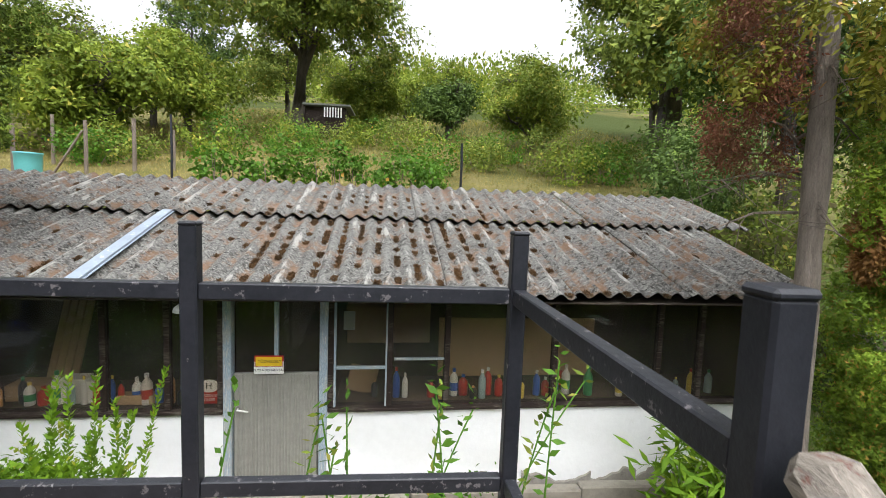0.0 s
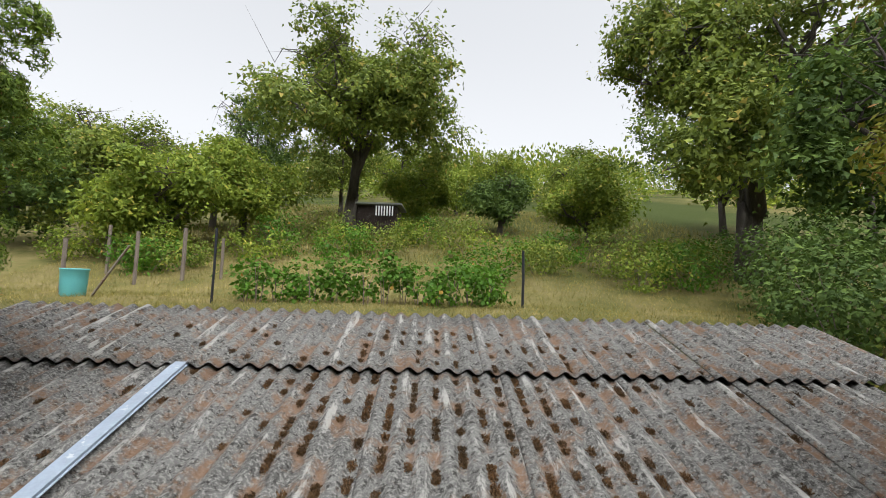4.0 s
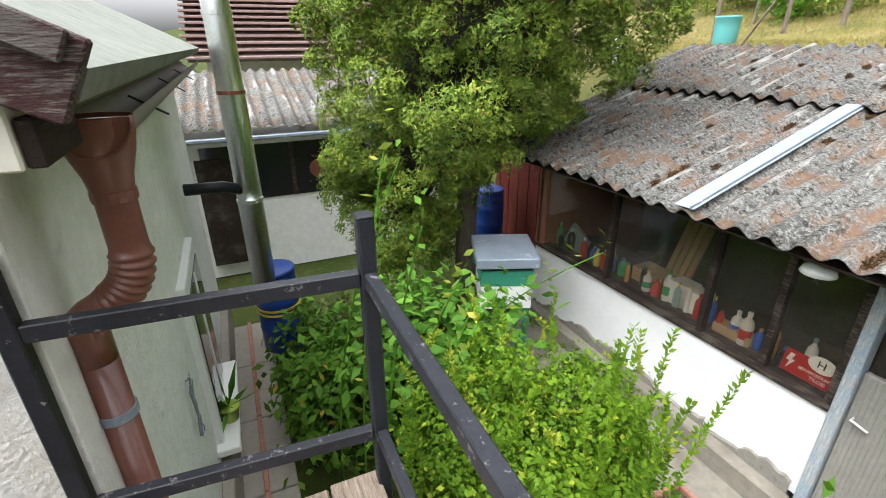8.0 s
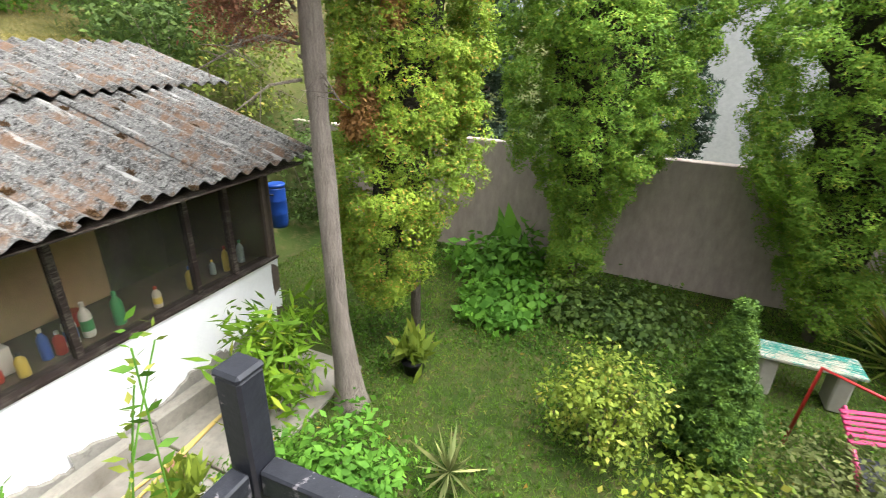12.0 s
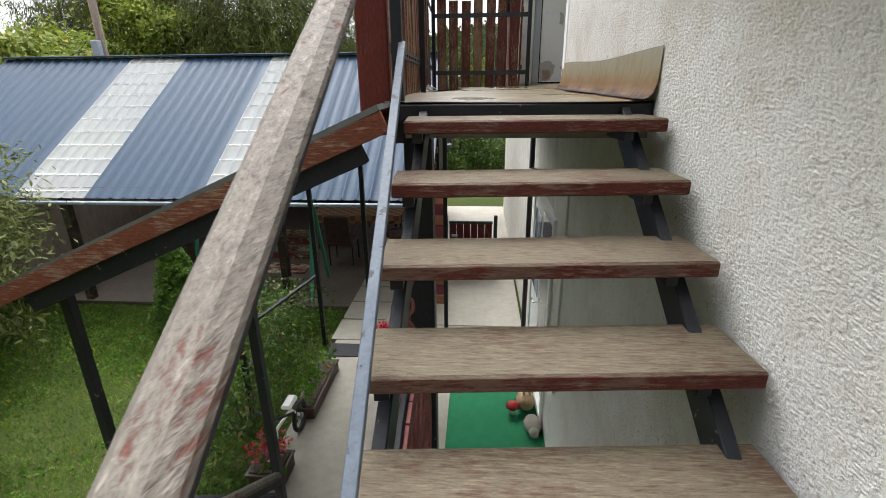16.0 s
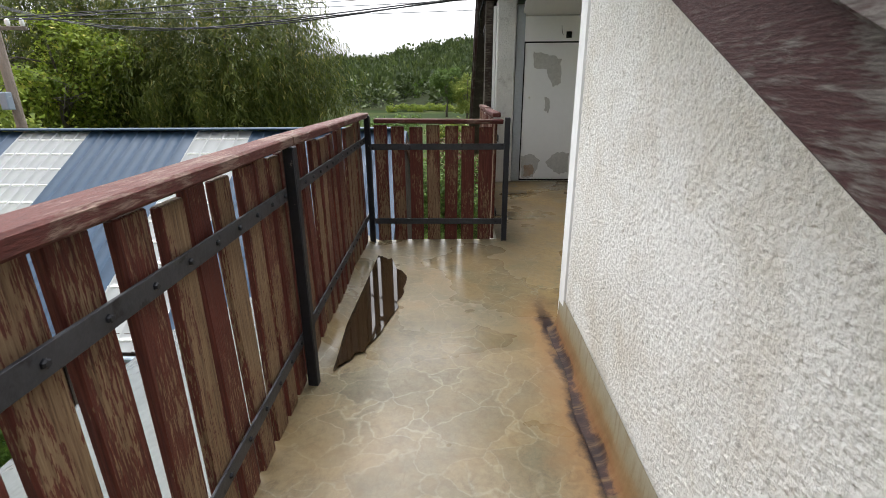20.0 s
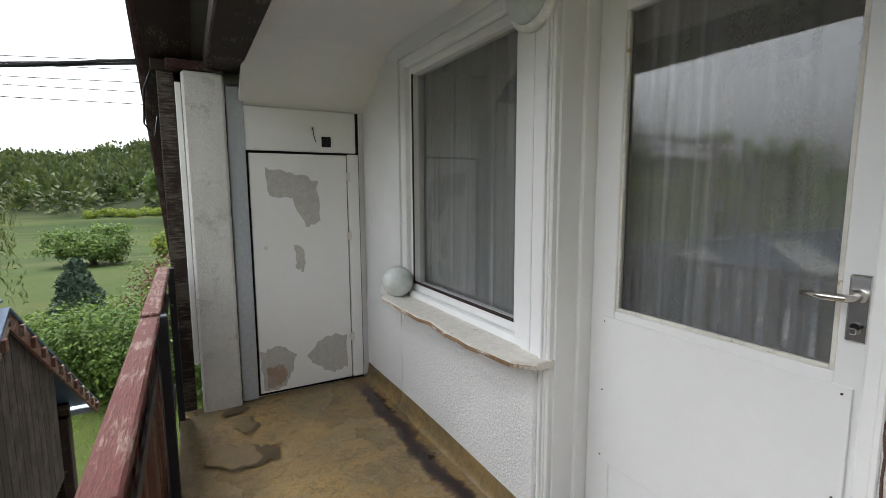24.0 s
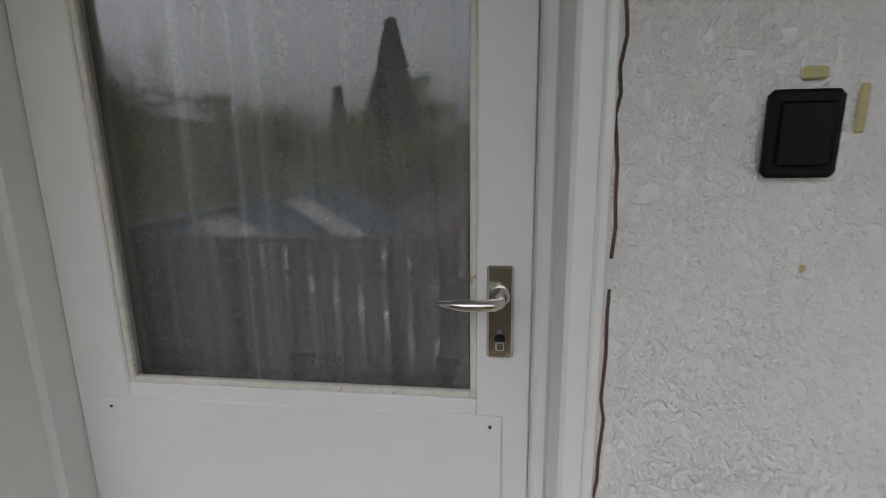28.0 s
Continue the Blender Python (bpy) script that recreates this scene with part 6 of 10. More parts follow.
for yy, s in ((-5.21, -1), (-4.775, 1)):
    for dz in (0.011, -0.011):
        part("end_curl", sweep([(0.004, yy, dz * 0.5), (0.006, yy + s * 0.012, dz), (0.008, yy + s * 0.016, dz * 1.6)], 0.0045, 6), M_IRON, rack)

broom = thing("broom_pole", "green broom pole with a black grip leaning in the corner", "pole")
part("pole", sweep([(-0.821, -4.799, T + 0.01), (-0.902, -4.711, T + 0.60), (-0.976, -4.630, T + 1.15)], 0.0115, 10), plain("green_enamel", (0.015, 0.20, 0.07), 0.35), broom, "", True)
part("grip", sweep([(-0.975, -4.631, T + 1.14), (-0.990, -4.615, T + 1.25)], 0.0145, 10), M_BLACKPLASTIC, broom, "black plastic grip", True)
doorstop = thing("wall_buffer", "small cream plastic door buffer on the wall", "door buffer", (-0.90, -4.462, 4.27))
part("knob", lathe([(0.008, 0), (0.016, 0.02), (0.012, 0.03)], 12), M_CREAM, doorstop, "", True).matrix_local = pose(0, 0, 0, 90, 0, 0)
matd = thing("door_mat", "black rubber door mat on the loggia floor", "mat", (-1.0, -5.96, T + 0.004))
part("mat", box((-0.17, -0.23, 0), (0.13, 0.23, 0.012), 0.004), M_RUBBER, matd)
for i in range(18):
    part("ridge", box((-0.16, -0.215 + i * 0.025, 0.012), (0.12, -0.203 + i * 0.025, 0.016), 0.001), M_RUBBER, matd)
M_WETMARK = mottled("dark_water_mark", (0.050, 0.036, 0.018), (0.085, 0.06, 0.03), 9, 0.28, 0.0, 20)
M_DRIEDMARK = mottled("dried_water_mark", (0.13, 0.098, 0.05), (0.19, 0.14, 0.07), 7, 0.4, 0.1, 40, 0.002)
for k, (x, y, rx, ry) in enumerate(((-0.07, -7.69, 0.125, 0.155), (-0.15, -8.05, 0.075, 0.10), (-0.11, -8.27, 0.075, 0.05), (-0.225, -7.66, 0.05, 0.09))):
    blot("water_stain", x, y, rx, ry, 41 + k, M_WETMARK, 0.0062 + 0.0006 * k, None, "dark brown water mark")
    if k < 2:
        blot("water_stain", x + 0.01, y - 0.01, rx * 0.87, ry * 0.88, 41 + k, M_DRIEDMARK, 0.0092 + 0.0006 * k, None, "dried brown water mark")

# service cable and eave timbers
cab = thing("service_cable", "twisted black service cables running to the gable", "cable")
for i, o in enumerate((0, 0.03, -0.03)):
    pts = []
    for k in range(15):
        t = k / 14
        pts.append((0.22 + 13.4 * t, -8.55 - 7.5 * t + o * math.sin(9 * t + i), 5.42 - 1.35 * math.sin(math.pi * t * 0.55) * t ** 0.5 * 0.55 + 2.2 * t * t + o * math.cos(9 * t + i)))
    part("strand", sweep(pts, 0.009, 5), M_BLACKPLASTIC, cab)
part("loop", sweep([(0.2, -8.5, 5.42), (0.26, -8.48, 5.25), (0.27, -8.47, 5.05), (0.22, -8.48, 4.98), (0.2, -8.5, 5.1)], 0.006, 6), M_BLACKPLASTIC, cab, "", True)
part("red_beam_end", box((-0.16, -8.68, 5.365), (0.14, -8.36, 5.42), 0.006), M_BARGE, house, "dark red beam end on the pillar")
part("gable_infill", box((0.03, -8.66, 5.36), (0.22, -8.45, 5.43), 0.006), M_DARKWOOD_Y, house, "dark boards under the eave")
# ---------- the shed ----------
def asbestos():
    m, n, l, p = material("lichened_fibre_cement")
    oi = n.new("ShaderNodeObjectInfo")
    mu = n.new("ShaderNodeMath"); mu.operation, mu.inputs[1].default_value = "MULTIPLY", 61.0
    l.new(oi.outputs["Random"], mu.inputs[0])
    raw = coords(n, l)

    def shifted(vec):
        ad = n.new("ShaderNodeVectorMath"); ad.operation = "ADD"
        l.new(vec, ad.inputs[0]); l.new(mu.outputs[0], ad.inputs[1])
        return ad.outputs[0]
    v, vs = shifted(raw), shifted(coords(n, l, (1.0, 0.22, 1.0)))
    # 0 in the troughs, 1 on the crests
    sep = n.new("ShaderNodeSeparateXYZ"); l.new(raw, sep.inputs[0])
    ang = n.new("ShaderNodeMath"); ang.operation, ang.inputs[1].default_value = "MULTIPLY", 2 * math.pi / 0.172
    l.new(sep.outputs[0], ang.inputs[0])
    sn = n.new("ShaderNodeMath"); sn.operation = "SINE"; l.new(ang.outputs[0], sn.inputs[0])
    cr = n.new("ShaderNodeMapRange"); cr.inputs["From Min"].default_value = -1.0; l.new(sn.outputs[0], cr.inputs["Value"])

    def plus(x, y, k):
        q = n.new("ShaderNodeMath"); q.operation, q.inputs[1].default_value = "MULTIPLY_ADD", k
        l.new(y, q.inputs[0]); l.new(x, q.inputs[2])
        return q.outputs[0]
    a = noise_node(n, l, v, 2.2, 8, 0.7)
    c = mix_node(n, l, ramp_node(n, l, a, [(0.36, K), (0.62, W)]), (0.058, 0.056, 0.052), (0.125, 0.122, 0.115))
    fine = noise_node(n, l, v, 48.0, 5, 0.75)
    c = mix_node(n, l, ramp_node(n, l, fine, [(0.47, K), (0.60, W)]), c, (0.21, 0.205, 0.19))
    dark = noise_node(n, l, v, 21.0, 6, 0.78)
    c = mix_node(n, l, ramp_node(n, l, dark, [(0.52, K), (0.60, W)]), c, (0.028, 0.026, 0.023))
    lich = plus(noise_node(n, l, v, 3.4, 9, 0.76), cr.outputs[0], -0.06)
    c = mix_node(n, l, ramp_node(n, l, lich, [(0.47, K), (0.58, (0.75, 0.75, 0.75))]), c, (0.150, 0.084, 0.046))
    pale = plus(noise_node(n, l, vs, 5.0, 9, 0.74, 0.3), cr.outputs[0], 0.10)
    c = mix_node(n, l, ramp_node(n, l, pale, [(0.635, K), (0.69, (0.7, 0.7, 0.7))]), c, (0.33, 0.32, 0.295))
    l.new(c, p.inputs["Base Color"])
    p.inputs["Roughness"].default_value = 0.95
    p.inputs["Specular IOR Level"].default_value = 0.2
    b1 = bump_node(n, l, p, dark, 0.8, 0.014)
    bump_node(n, l, p, fine, 0.5, 0.006, b1)
    return m


M_ASBESTOS = asbestos()
SH = math.atan(0.045)            # the shed stands a little askew to the house
shed = thing("shed", "long whitewashed workshop shed with dark glazing and a corrugated roof", "shed", (0, 3.44, 0))
shed.rotation_euler = (0, 0, SH)
X0, X1, SILL, HEAD = -3.12, 4.98, 0.955, 1.93


def spart(name, bm, mat, label="", parent=None, smooth_=False):
    return part(name, bm, mat, parent or shed, label, smooth_)


def uneven_wall(x0, x1, z0, z1, th=0.22):
    """Hand-plastered low wall with a wavy face."""
    us, vs = np.arange(x0, x1 + 0.01, (x1 - x0) / max(2, int((x1 - x0) * 14))), np.linspace(z0, z1, 14)
    me = grid_sheet("low_wall", us, vs, lambda u, v: (u, -0.006 * np.sin(2.1 * u + 3 * v) - 0.005 * np.sin(7 * u - 5 * v) - 0.004 * np.sin(13 * v + 3 * u), v))
    ob = finish("low_wall", me, M_WHITEWASH, shed, "lumpy whitewashed low wall", True)
    spart("wall_core", box((x0, 0.012, z0), (x1, th, z1)), M_WHITEWASH)
    return ob


uneven_wall(X0, -0.03, 0.17, SILL - 0.03)
uneven_wall(0.83, X1, 0.17, SILL - 0.03)
spart("sill_board", box((X0, -0.035, SILL - 0.03), (-0.04, 0.12, SILL), 0.004), M_DARKWOOD, "dark timber sill")
spart("sill_board", box((0.84, -0.035, SILL - 0.03), (X1, 0.12, SILL), 0.004), M_DARKWOOD, "dark timber sill")
spart("head_beam", box((X0 - 0.05, -0.04, HEAD), (X1 + 0.1, 0.10, HEAD + 0.17), 0.008), M_DARKWOOD, "dark eave beam")
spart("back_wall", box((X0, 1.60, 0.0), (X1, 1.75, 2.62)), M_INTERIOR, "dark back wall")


def end_wall(x0, x1, mat, label):
    """A gable end cut to the roof's slope."""
    bm = bmesh.new()
    prof = [(0.0, 0.0), (2.4, 0.0), (2.4, 2.81), (0.0, 2.14)]
    vs = [bm.verts.new((x, y, z)) for x in (x0, x1) for y, z in prof]
    bm.faces.new(vs[:4]); bm.faces.new(vs[4:][::-1])
    for k in range(4):
        bm.faces.new((vs[k], vs[4 + k], vs[4 + (k + 1) % 4], vs[(k + 1) % 4]))
    bmesh.ops.recalc_face_normals(bm, faces=bm.faces)
    spart("end_wall", bm, mat, label)


end_wall(X0 - 0.02, X0 + 0.10, M_BRICK, "brick end wall")
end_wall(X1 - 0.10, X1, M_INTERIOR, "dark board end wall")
spart("inner_floor", box((X0, 0.0, 0.0), (X1, 1.6, 0.05)), M_CONCRETE)
# glazing: mullions and panes
MULL = [X0 + 0.03, -2.03, -1.0, -0.50, -0.07]
MULR = [0.86, 1.38, 1.90, 2.93, 3.98, 4.42, X1 - 0.04]
for row in (MULL, MULR):
    for x in row:
        spart("mullion", box((x - 0.025, 0.0, SILL), (x + 0.025, 0.07, HEAD), 0.004), M_DARKWOOD, "dark mullion")
    for a, b in zip(row[:-1], row[1:]):
        ob = spart("pane", box((a + 0.026, 0.032, SILL + 0.002), (b - 0.026, 0.036, HEAD - 0.002)), M_GLASS, "dusty window pane")
        ob.visible_shadow = False
spart("pane_bar", box((0.89, 0.01, 1.30), (1.36, 0.05, 1.325), 0.002), M_BLUEFRAME, "pale blue glazing bar")
spart("pane_bar", box((0.885, 0.005, SILL), (0.905, 0.05, 1.9), 0.002), M_BLUEFRAME, "pale blue glazing bar")
spart("pane_bar", box((1.34, 0.005, SILL), (1.36, 0.05, 1.9), 0.002), M_BLUEFRAME, "pale blue glazing bar")
spart("pane_bar", box((1.42, 0.01, 1.38), (1.88, 0.05, 1.40), 0.002), M_BLUEFRAME, "pale blue glazing bar")
# door
door = spart("door", box((0.035, 0.02, 0.14), (0.755, 0.06, 1.27), 0.004), M_DOORGREY, "grey ribbed sheet door")
for i in range(26):
    x = 0.05 + i * 0.0275
    part("rib", box((x - 0.0065, 0.008, 0.15), (x + 0.0065, 0.021, 1.26), 0.003), M_DOORGREY, door)
part("handle", sweep([(0.075, 0.02, 0.96), (0.075, -0.03, 0.96), (0.17, -0.035, 0.945)], 0.008, 8), M_WHITEPLASTIC, door, "pale lever handle", True)
for x in (-0.005, 0.80):
    spart("door_post", box((x - 0.035, -0.03, 0.10), (x + 0.035, 0.08, HEAD), 0.005), M_BLUEFRAME, "flaking pale blue door post")
spart("door_light_bar", box((0.375, 0.01, 1.27), (0.41, 0.05, HEAD), 0.003), M_BLUEFRAME, "pale blue glazing bar")
spart("threshold", box((-0.03, -0.06, 0.0), (0.83, 0.12, 0.135), 0.01), M_CONCRETE, "dark stone threshold")
ob = spart("pane", box((0.05, 0.045, 1.28), (0.37, 0.049, HEAD - 0.01)), M_GLASS); ob.visible_shadow = False
ob = spart("pane", box((0.415, 0.045, 1.28), (0.75, 0.049, HEAD - 0.01)), M_GLASS); ob.visible_shadow = False
# roof sheets, two rows
PITCH, AMP = 0.172, 0.026
SLOPE = math.atan2(0.50, 1.75)
eave_y, eave_z = -0.60, 2.085
w_sheet = PITCH * 6
lap = 1.80
x = -3.35
k = 0
while x < 4.6:
    w = w_sheet
    me = wavy_sheet("roof_sheet", w, lap + 0.12, PITCH, AMP, 0.007, 8, 7, 0.005, k)
    ob = finish("roof_sheet", me, M_ASBESTOS, shed, "lichened corrugated sheet", True)
    ob.matrix_local = pose(x, eave_y + (0.0, 0.012, -0.01, 0.006, -0.008, 0.010, 0.06, 0.05)[k], eave_z + 0.004 * (k % 2) + (0.016 if k > 5 else 0), math.degrees(SLOPE), 0, 0)
    x += w
    k += 1
x = -3.50
while x < 5.2:
    me = wavy_sheet("roof_sheet", w_sheet, 1.46, PITCH, AMP, 0.007, 8, 6, 0.005, k)
    ob = finish("roof_sheet", me, M_ASBESTOS, shed, "lichened corrugated sheet", True)
    ob.matrix_local = pose(x, eave_y + lap * math.cos(SLOPE) + 0.012 * math.sin(2.4 * k), eave_z + lap * math.sin(SLOPE) + 0.045 + 0.004 * (k % 2), math.degrees(SLOPE), 0, 0)
    x += w_sheet
    k += 1
me = wavy_sheet("roof_sheet", PITCH * 2, lap + 0.1, PITCH, AMP, 0.007, 8, 6, 0.004, 60)
ob = finish("roof_sheet", me, M_ASBESTOS, shed, "broken edge sheet", True)
ob.matrix_local = pose(4.78, eave_y + 0.10, eave_z + 0.03, math.degrees(SLOPE), 0, -2)
flash = spart("flashing", box((-0.07, 0, 0.03), (0.07, 1.86, 0.036), 0.001), M_ZINC, "bright zinc flashing strip")
flash.matrix_local = pose(-0.90, eave_y - 0.01, eave_z + 0.012, math.degrees(SLOPE), 0, 1.5)
part("flashing_fold", box((0.045, 0, 0.03), (0.055, 1.86, 0.055)), M_ZINC, flash)
spart("rafter_shadow_board", box((X0, -0.52, 2.02), (4.9, -0.06, 2.035), 0.002), M_DARKWOOD, "dark eave lining")

# moss tufts lying in the wave troughs
RNG = np.random.default_rng(11)
cc, dd = [], []
rnd = random.Random(12)
for i in range(380):
    u = int(rnd.gauss(27, 6)) if i % 5 else rnd.randrange(2, 46)
    s = rnd.uniform(0.05, lap + 1.0)
    if s > lap and rnd.random() < 0.6:
        continue
    xx = -3.35 + (u + 0.75) * PITCH
    if not -3.3 < xx < 4.7:
        continue
    row2 = s > lap
    c0 = Vector((xx, eave_y + s * math.cos(SLOPE), eave_z + s * math.sin(SLOPE) - AMP + 0.012 + (0.045 if row2 else 0)))
    L = rnd.uniform(0.022, 0.048)
    n = 150
    p = unit(RNG.normal(0, 1, (n, 3))) * RNG.uniform(0.3, 1, (n, 1)) * np.array([0.040, L * 1.35, 0.020])
    p[:, 2] = np.abs(p[:, 2]) + p[:, 1] * math.tan(SLOPE)
    cc.append(np.array(c0) + p)
    dd.append(RNG.normal(0, 1, (n, 3)) + np.array([0, 0, 1.2]))
M_MOSS = leafy("brown_dry_moss", (0.035, 0.022, 0.012), (0.12, 0.065, 0.032), trans=0.0)
moss = finish("moss", leaf_mesh("moss", np.concatenate(cc), np.concatenate(dd), 0.018, 0.5), M_MOSS, shed, "dry brown moss tufts in the troughs")
moss["kind"] = "stuff"
# ---------- north side of the house ----------
gutter = thing("gutter", "brown half-round gutter and corrugated downpipe on the house corner", "gutter")
GZ, GY = 2.945, -0.008


def half_gutter(x0, x1, r, y, z, th=0.004):
    bm = bmesh.new()
    n = 10
    for rr, flip in ((r, False), (r - th, True)):
        rings = [[bm.verts.new((x, y + rr * math.cos(a), z - rr * math.sin(a))) for a in (math.pi * k / n for k in range(n + 1))] for x in (x0, x1)]
        for k in range(n):
            f = (rings[0][k], rings[0][k + 1], rings[1][k + 1], rings[1][k])
            bm.faces.new(f[::-1] if flip else f)
    return bm


part("trough", half_gutter(-4.3, -0.09, 0.072, GY, GZ), plain("grey_brown_gutter", (0.20, 0.17, 0.15), 0.45), gutter, "grey-brown half-round trough", True)
bm = bmesh.new()
cap = [bm.verts.new((-0.08, GY + 0.080 * math.cos(a), GZ + 0.004 - 0.080 * math.sin(a))) for a in (math.pi * k / 14 for k in range(15))]
cap2 = [bm.verts.new((-0.10, v.co.y, v.co.z)) for v in cap]
bm.faces.new(cap); bm.faces.new(cap2[::-1])
for k in range(15):
    bm.faces.new((cap[k], cap2[k], cap2[(k + 1) % 15], cap[(k + 1) % 15]))
part("end_cap", bm, M_BROWNPIPE, gutter, "brown half-round end cap")
# funnel: a half-round mouth that narrows to the pipe
px_, pz_ = -0.14, GZ - 0.17
bm = bmesh.new()
rings = []
for z, ax, ay in ((GZ + 0.002, 0.074, 0.078), (GZ - 0.03, 0.074, 0.076), (GZ - 0.075, 0.064, 0.066), (GZ - 0.125, 0.048, 0.050), (GZ - 0.17, 0.043, 0.043)):
    rings.append([bm.verts.new((px_ + ax * math.cos(a), GY + ay * math.sin(a), z)) for a in (2 * math.pi * k / 20 for k in range(20))])
for ra, rb in zip(rings[:-1], rings[1:]):
    for k in range(20):
        bm.faces.new((ra[k], rb[k], rb[(k + 1) % 20], ra[(k + 1) % 20]))
part("funnel", bm, M_BROWNPIPE, gutter, "brown funnel outlet", True)
part("cap_rim", sweep([(-0.078, GY + 0.080 * math.cos(a), GZ + 0.004 - 0.080 * math.sin(a)) for a in (math.pi * k / 14 for k in range(15))], 0.004, 6), M_BROWNPIPE, gutter, "rolled rim of the end cap", True)
pts, rad = [], []
start, bend, end = Vector((px_, GY, pz_)), Vector((px_ + 0.002, GY, pz_ - 0.225)), Vector((-0.150, -0.150, 2.47))
for k in range(8):
    pts.append(start.lerp(bend, k / 8 * 0.62))
    rad.append(0.043)
c0_, c1_ = start.lerp(bend, 0.62), bend.lerp(end, 0.55)
for k in range(41):
    t = k / 40
    pts.append(c0_.lerp(bend, t).lerp(bend.lerp(c1_, t), t))
    rad.append(0.0465 + 0.0038 * math.sin(2 * math.pi * k / 5))
for k in range(1, 6):
    pts.append(c1_.lerp(end, k / 6 * 0.9))
    rad.append(0.043)
pts += [end, end + Vector((-0.006, 0, -0.05)), end + Vector((-0.006, 0, -0.12))]
rad += [0.045, 0.046, 0.046]
part("elbow", sweep(pts, rad, 18), M_BROWNPIPE, gutter, "corrugated brown elbow", True)
part("downpipe", sweep([pts[-1], (pts[-1][0], pts[-1][1], 0.25), (pts[-1][0], pts[-1][1] + 0.06, 0.12)], 0.046, 16), M_BROWNPIPE, gutter, "brown downpipe", True)
for zz in (2.17, 0.9):
    part("clamp", lathe([(0.052, 0), (0.052, 0.025)], 16, (pts[-1][0], pts[-1][1], zz)), M_ZINC, gutter, "wire pipe clamp")
part("joint_ring", lathe([(0.047, 0), (0.048, 0.012), (0.047, 0.024)], 18, (px_, GY, pz_ - 0.012)), M_BROWNPIPE, gutter)
for xx in (-0.9, -1.9, -2.9, -3.9):
    part("bracket", beam((xx, -0.05, GZ - 0.02), (xx, GY + 0.07, GZ - 0.09), 0.02, 0.006), M_BLACK, gutter)

nw = tagged(new("window_2"), "dark north window with a white sill and reveal", "window", "", "structure")
part("reveal", box((-2.62, -0.202, 0.58), (-1.72, -0.15, 1.78), 0.006), M_WHITEPAINT, nw, "white window surround")
part("glass", box((-2.52, -0.155, 0.68), (-1.82, -0.142, 1.68)), plain("dark_glass", (0.02, 0.022, 0.025), 0.05), nw)
part("mullion", box((-2.19, -0.145, 0.68), (-2.15, -0.135, 1.68), 0.003), M_WHITEPAINT, nw)
part("sill", box((-2.70, -0.20, 0.52), (-1.65, -0.05, 0.58), 0.008), M_WHITEPAINT, nw, "white sill")
pot = thing("flower_pot", "small lime green plastic pot on the window sill", "pot", (-1.95, -0.10, 0.58))
part("pot", lathe([(0.05, 0), (0.07, 0.11), (0.074, 0.11), (0.074, 0.12)], 16), plain("lime_plastic", (0.35, 0.48, 0.05), 0.45), pot, "", True)
finish("plant", leaf_mesh("plant", np.tile([0.0, 0.0, 0.12], (22, 1)), np.random.default_rng(4).normal(0, 0.5, (22, 3)) + np.array([0, 0, 1.0]), 0.26, 0.14), L_BROAD, pot, "thin leaves")
orn = thing("wire_ornament", "twisted wire ornament hanging on the wall", "ornament", (-1.28, -0.19, 1.28))
r = random.Random(2)
for k in range(4):
    q = [(r.uniform(-0.07, 0.07), 0.012 + 0.004 * k, 0.20 - 0.40 * i / 9 + r.uniform(-0.02, 0.02)) for i in range(10)]
    part("wire", sweep(q, 0.004, 5), M_ZINC, orn, "", True)
flue = thing("steel_flue", "tall stainless steel chimney flue on the house end", "chimney", (-3.45, 0.30, 0))
part("pipe", lathe([(0.11, 0.9), (0.11, 5.6)], 20), M_STEEL, flue, "bright steel pipe", True)
for zz in (1.75, 2.7, 3.3, 4.2):
    part("ring", lathe([(0.118, zz), (0.118, zz + 0.03)], 20), M_BROWNPIPE if zz == 2.7 else M_STEEL, flue, "pipe ring")
part("elbow", sweep([(0, 0, 1.85), (0.15, -0.20, 1.95), (0.2, -0.55, 1.97)], 0.05, 12), M_BLACK, flue, "black stove pipe elbow", True)
part("cowl", lathe([(0.05, 5.9), (0.17, 5.68), (0.17, 5.66), (0.02, 5.72)], 16), M_STEEL, flue)


def drum(at, r, h, label, handles=True):
    t = thing("blue_barrel", label, "barrel", at)
    part("body", lathe([(r * 0.9, 0), (r, 0.05), (r * 1.03, h * 0.32), (r * 1.06, h * 0.34), (r * 1.03, h * 0.36), (r * 1.04, h * 0.66), (r * 1.07, h * 0.68), (r * 1.03, h * 0.70), (r, h * 0.95), (r * 0.97, h)], 24), M_BLUE, t, "", True)
    part("lid", lathe([(r * 1.0, h), (r * 1.02, h + 0.02), (r * 1.02, h + 0.045), (r * 0.9, h + 0.05)], 24), M_BLUE, t, "blue lid", True)
    for s in (-1, 1):
        part("handle", sweep([(s * r, -0.06, h * 0.86), (s * (r + 0.04), 0, h * 0.86), (s * r, 0.06, h * 0.86)], 0.012, 6), M_BLACKPLASTIC, t, "black handle", True)
    return t


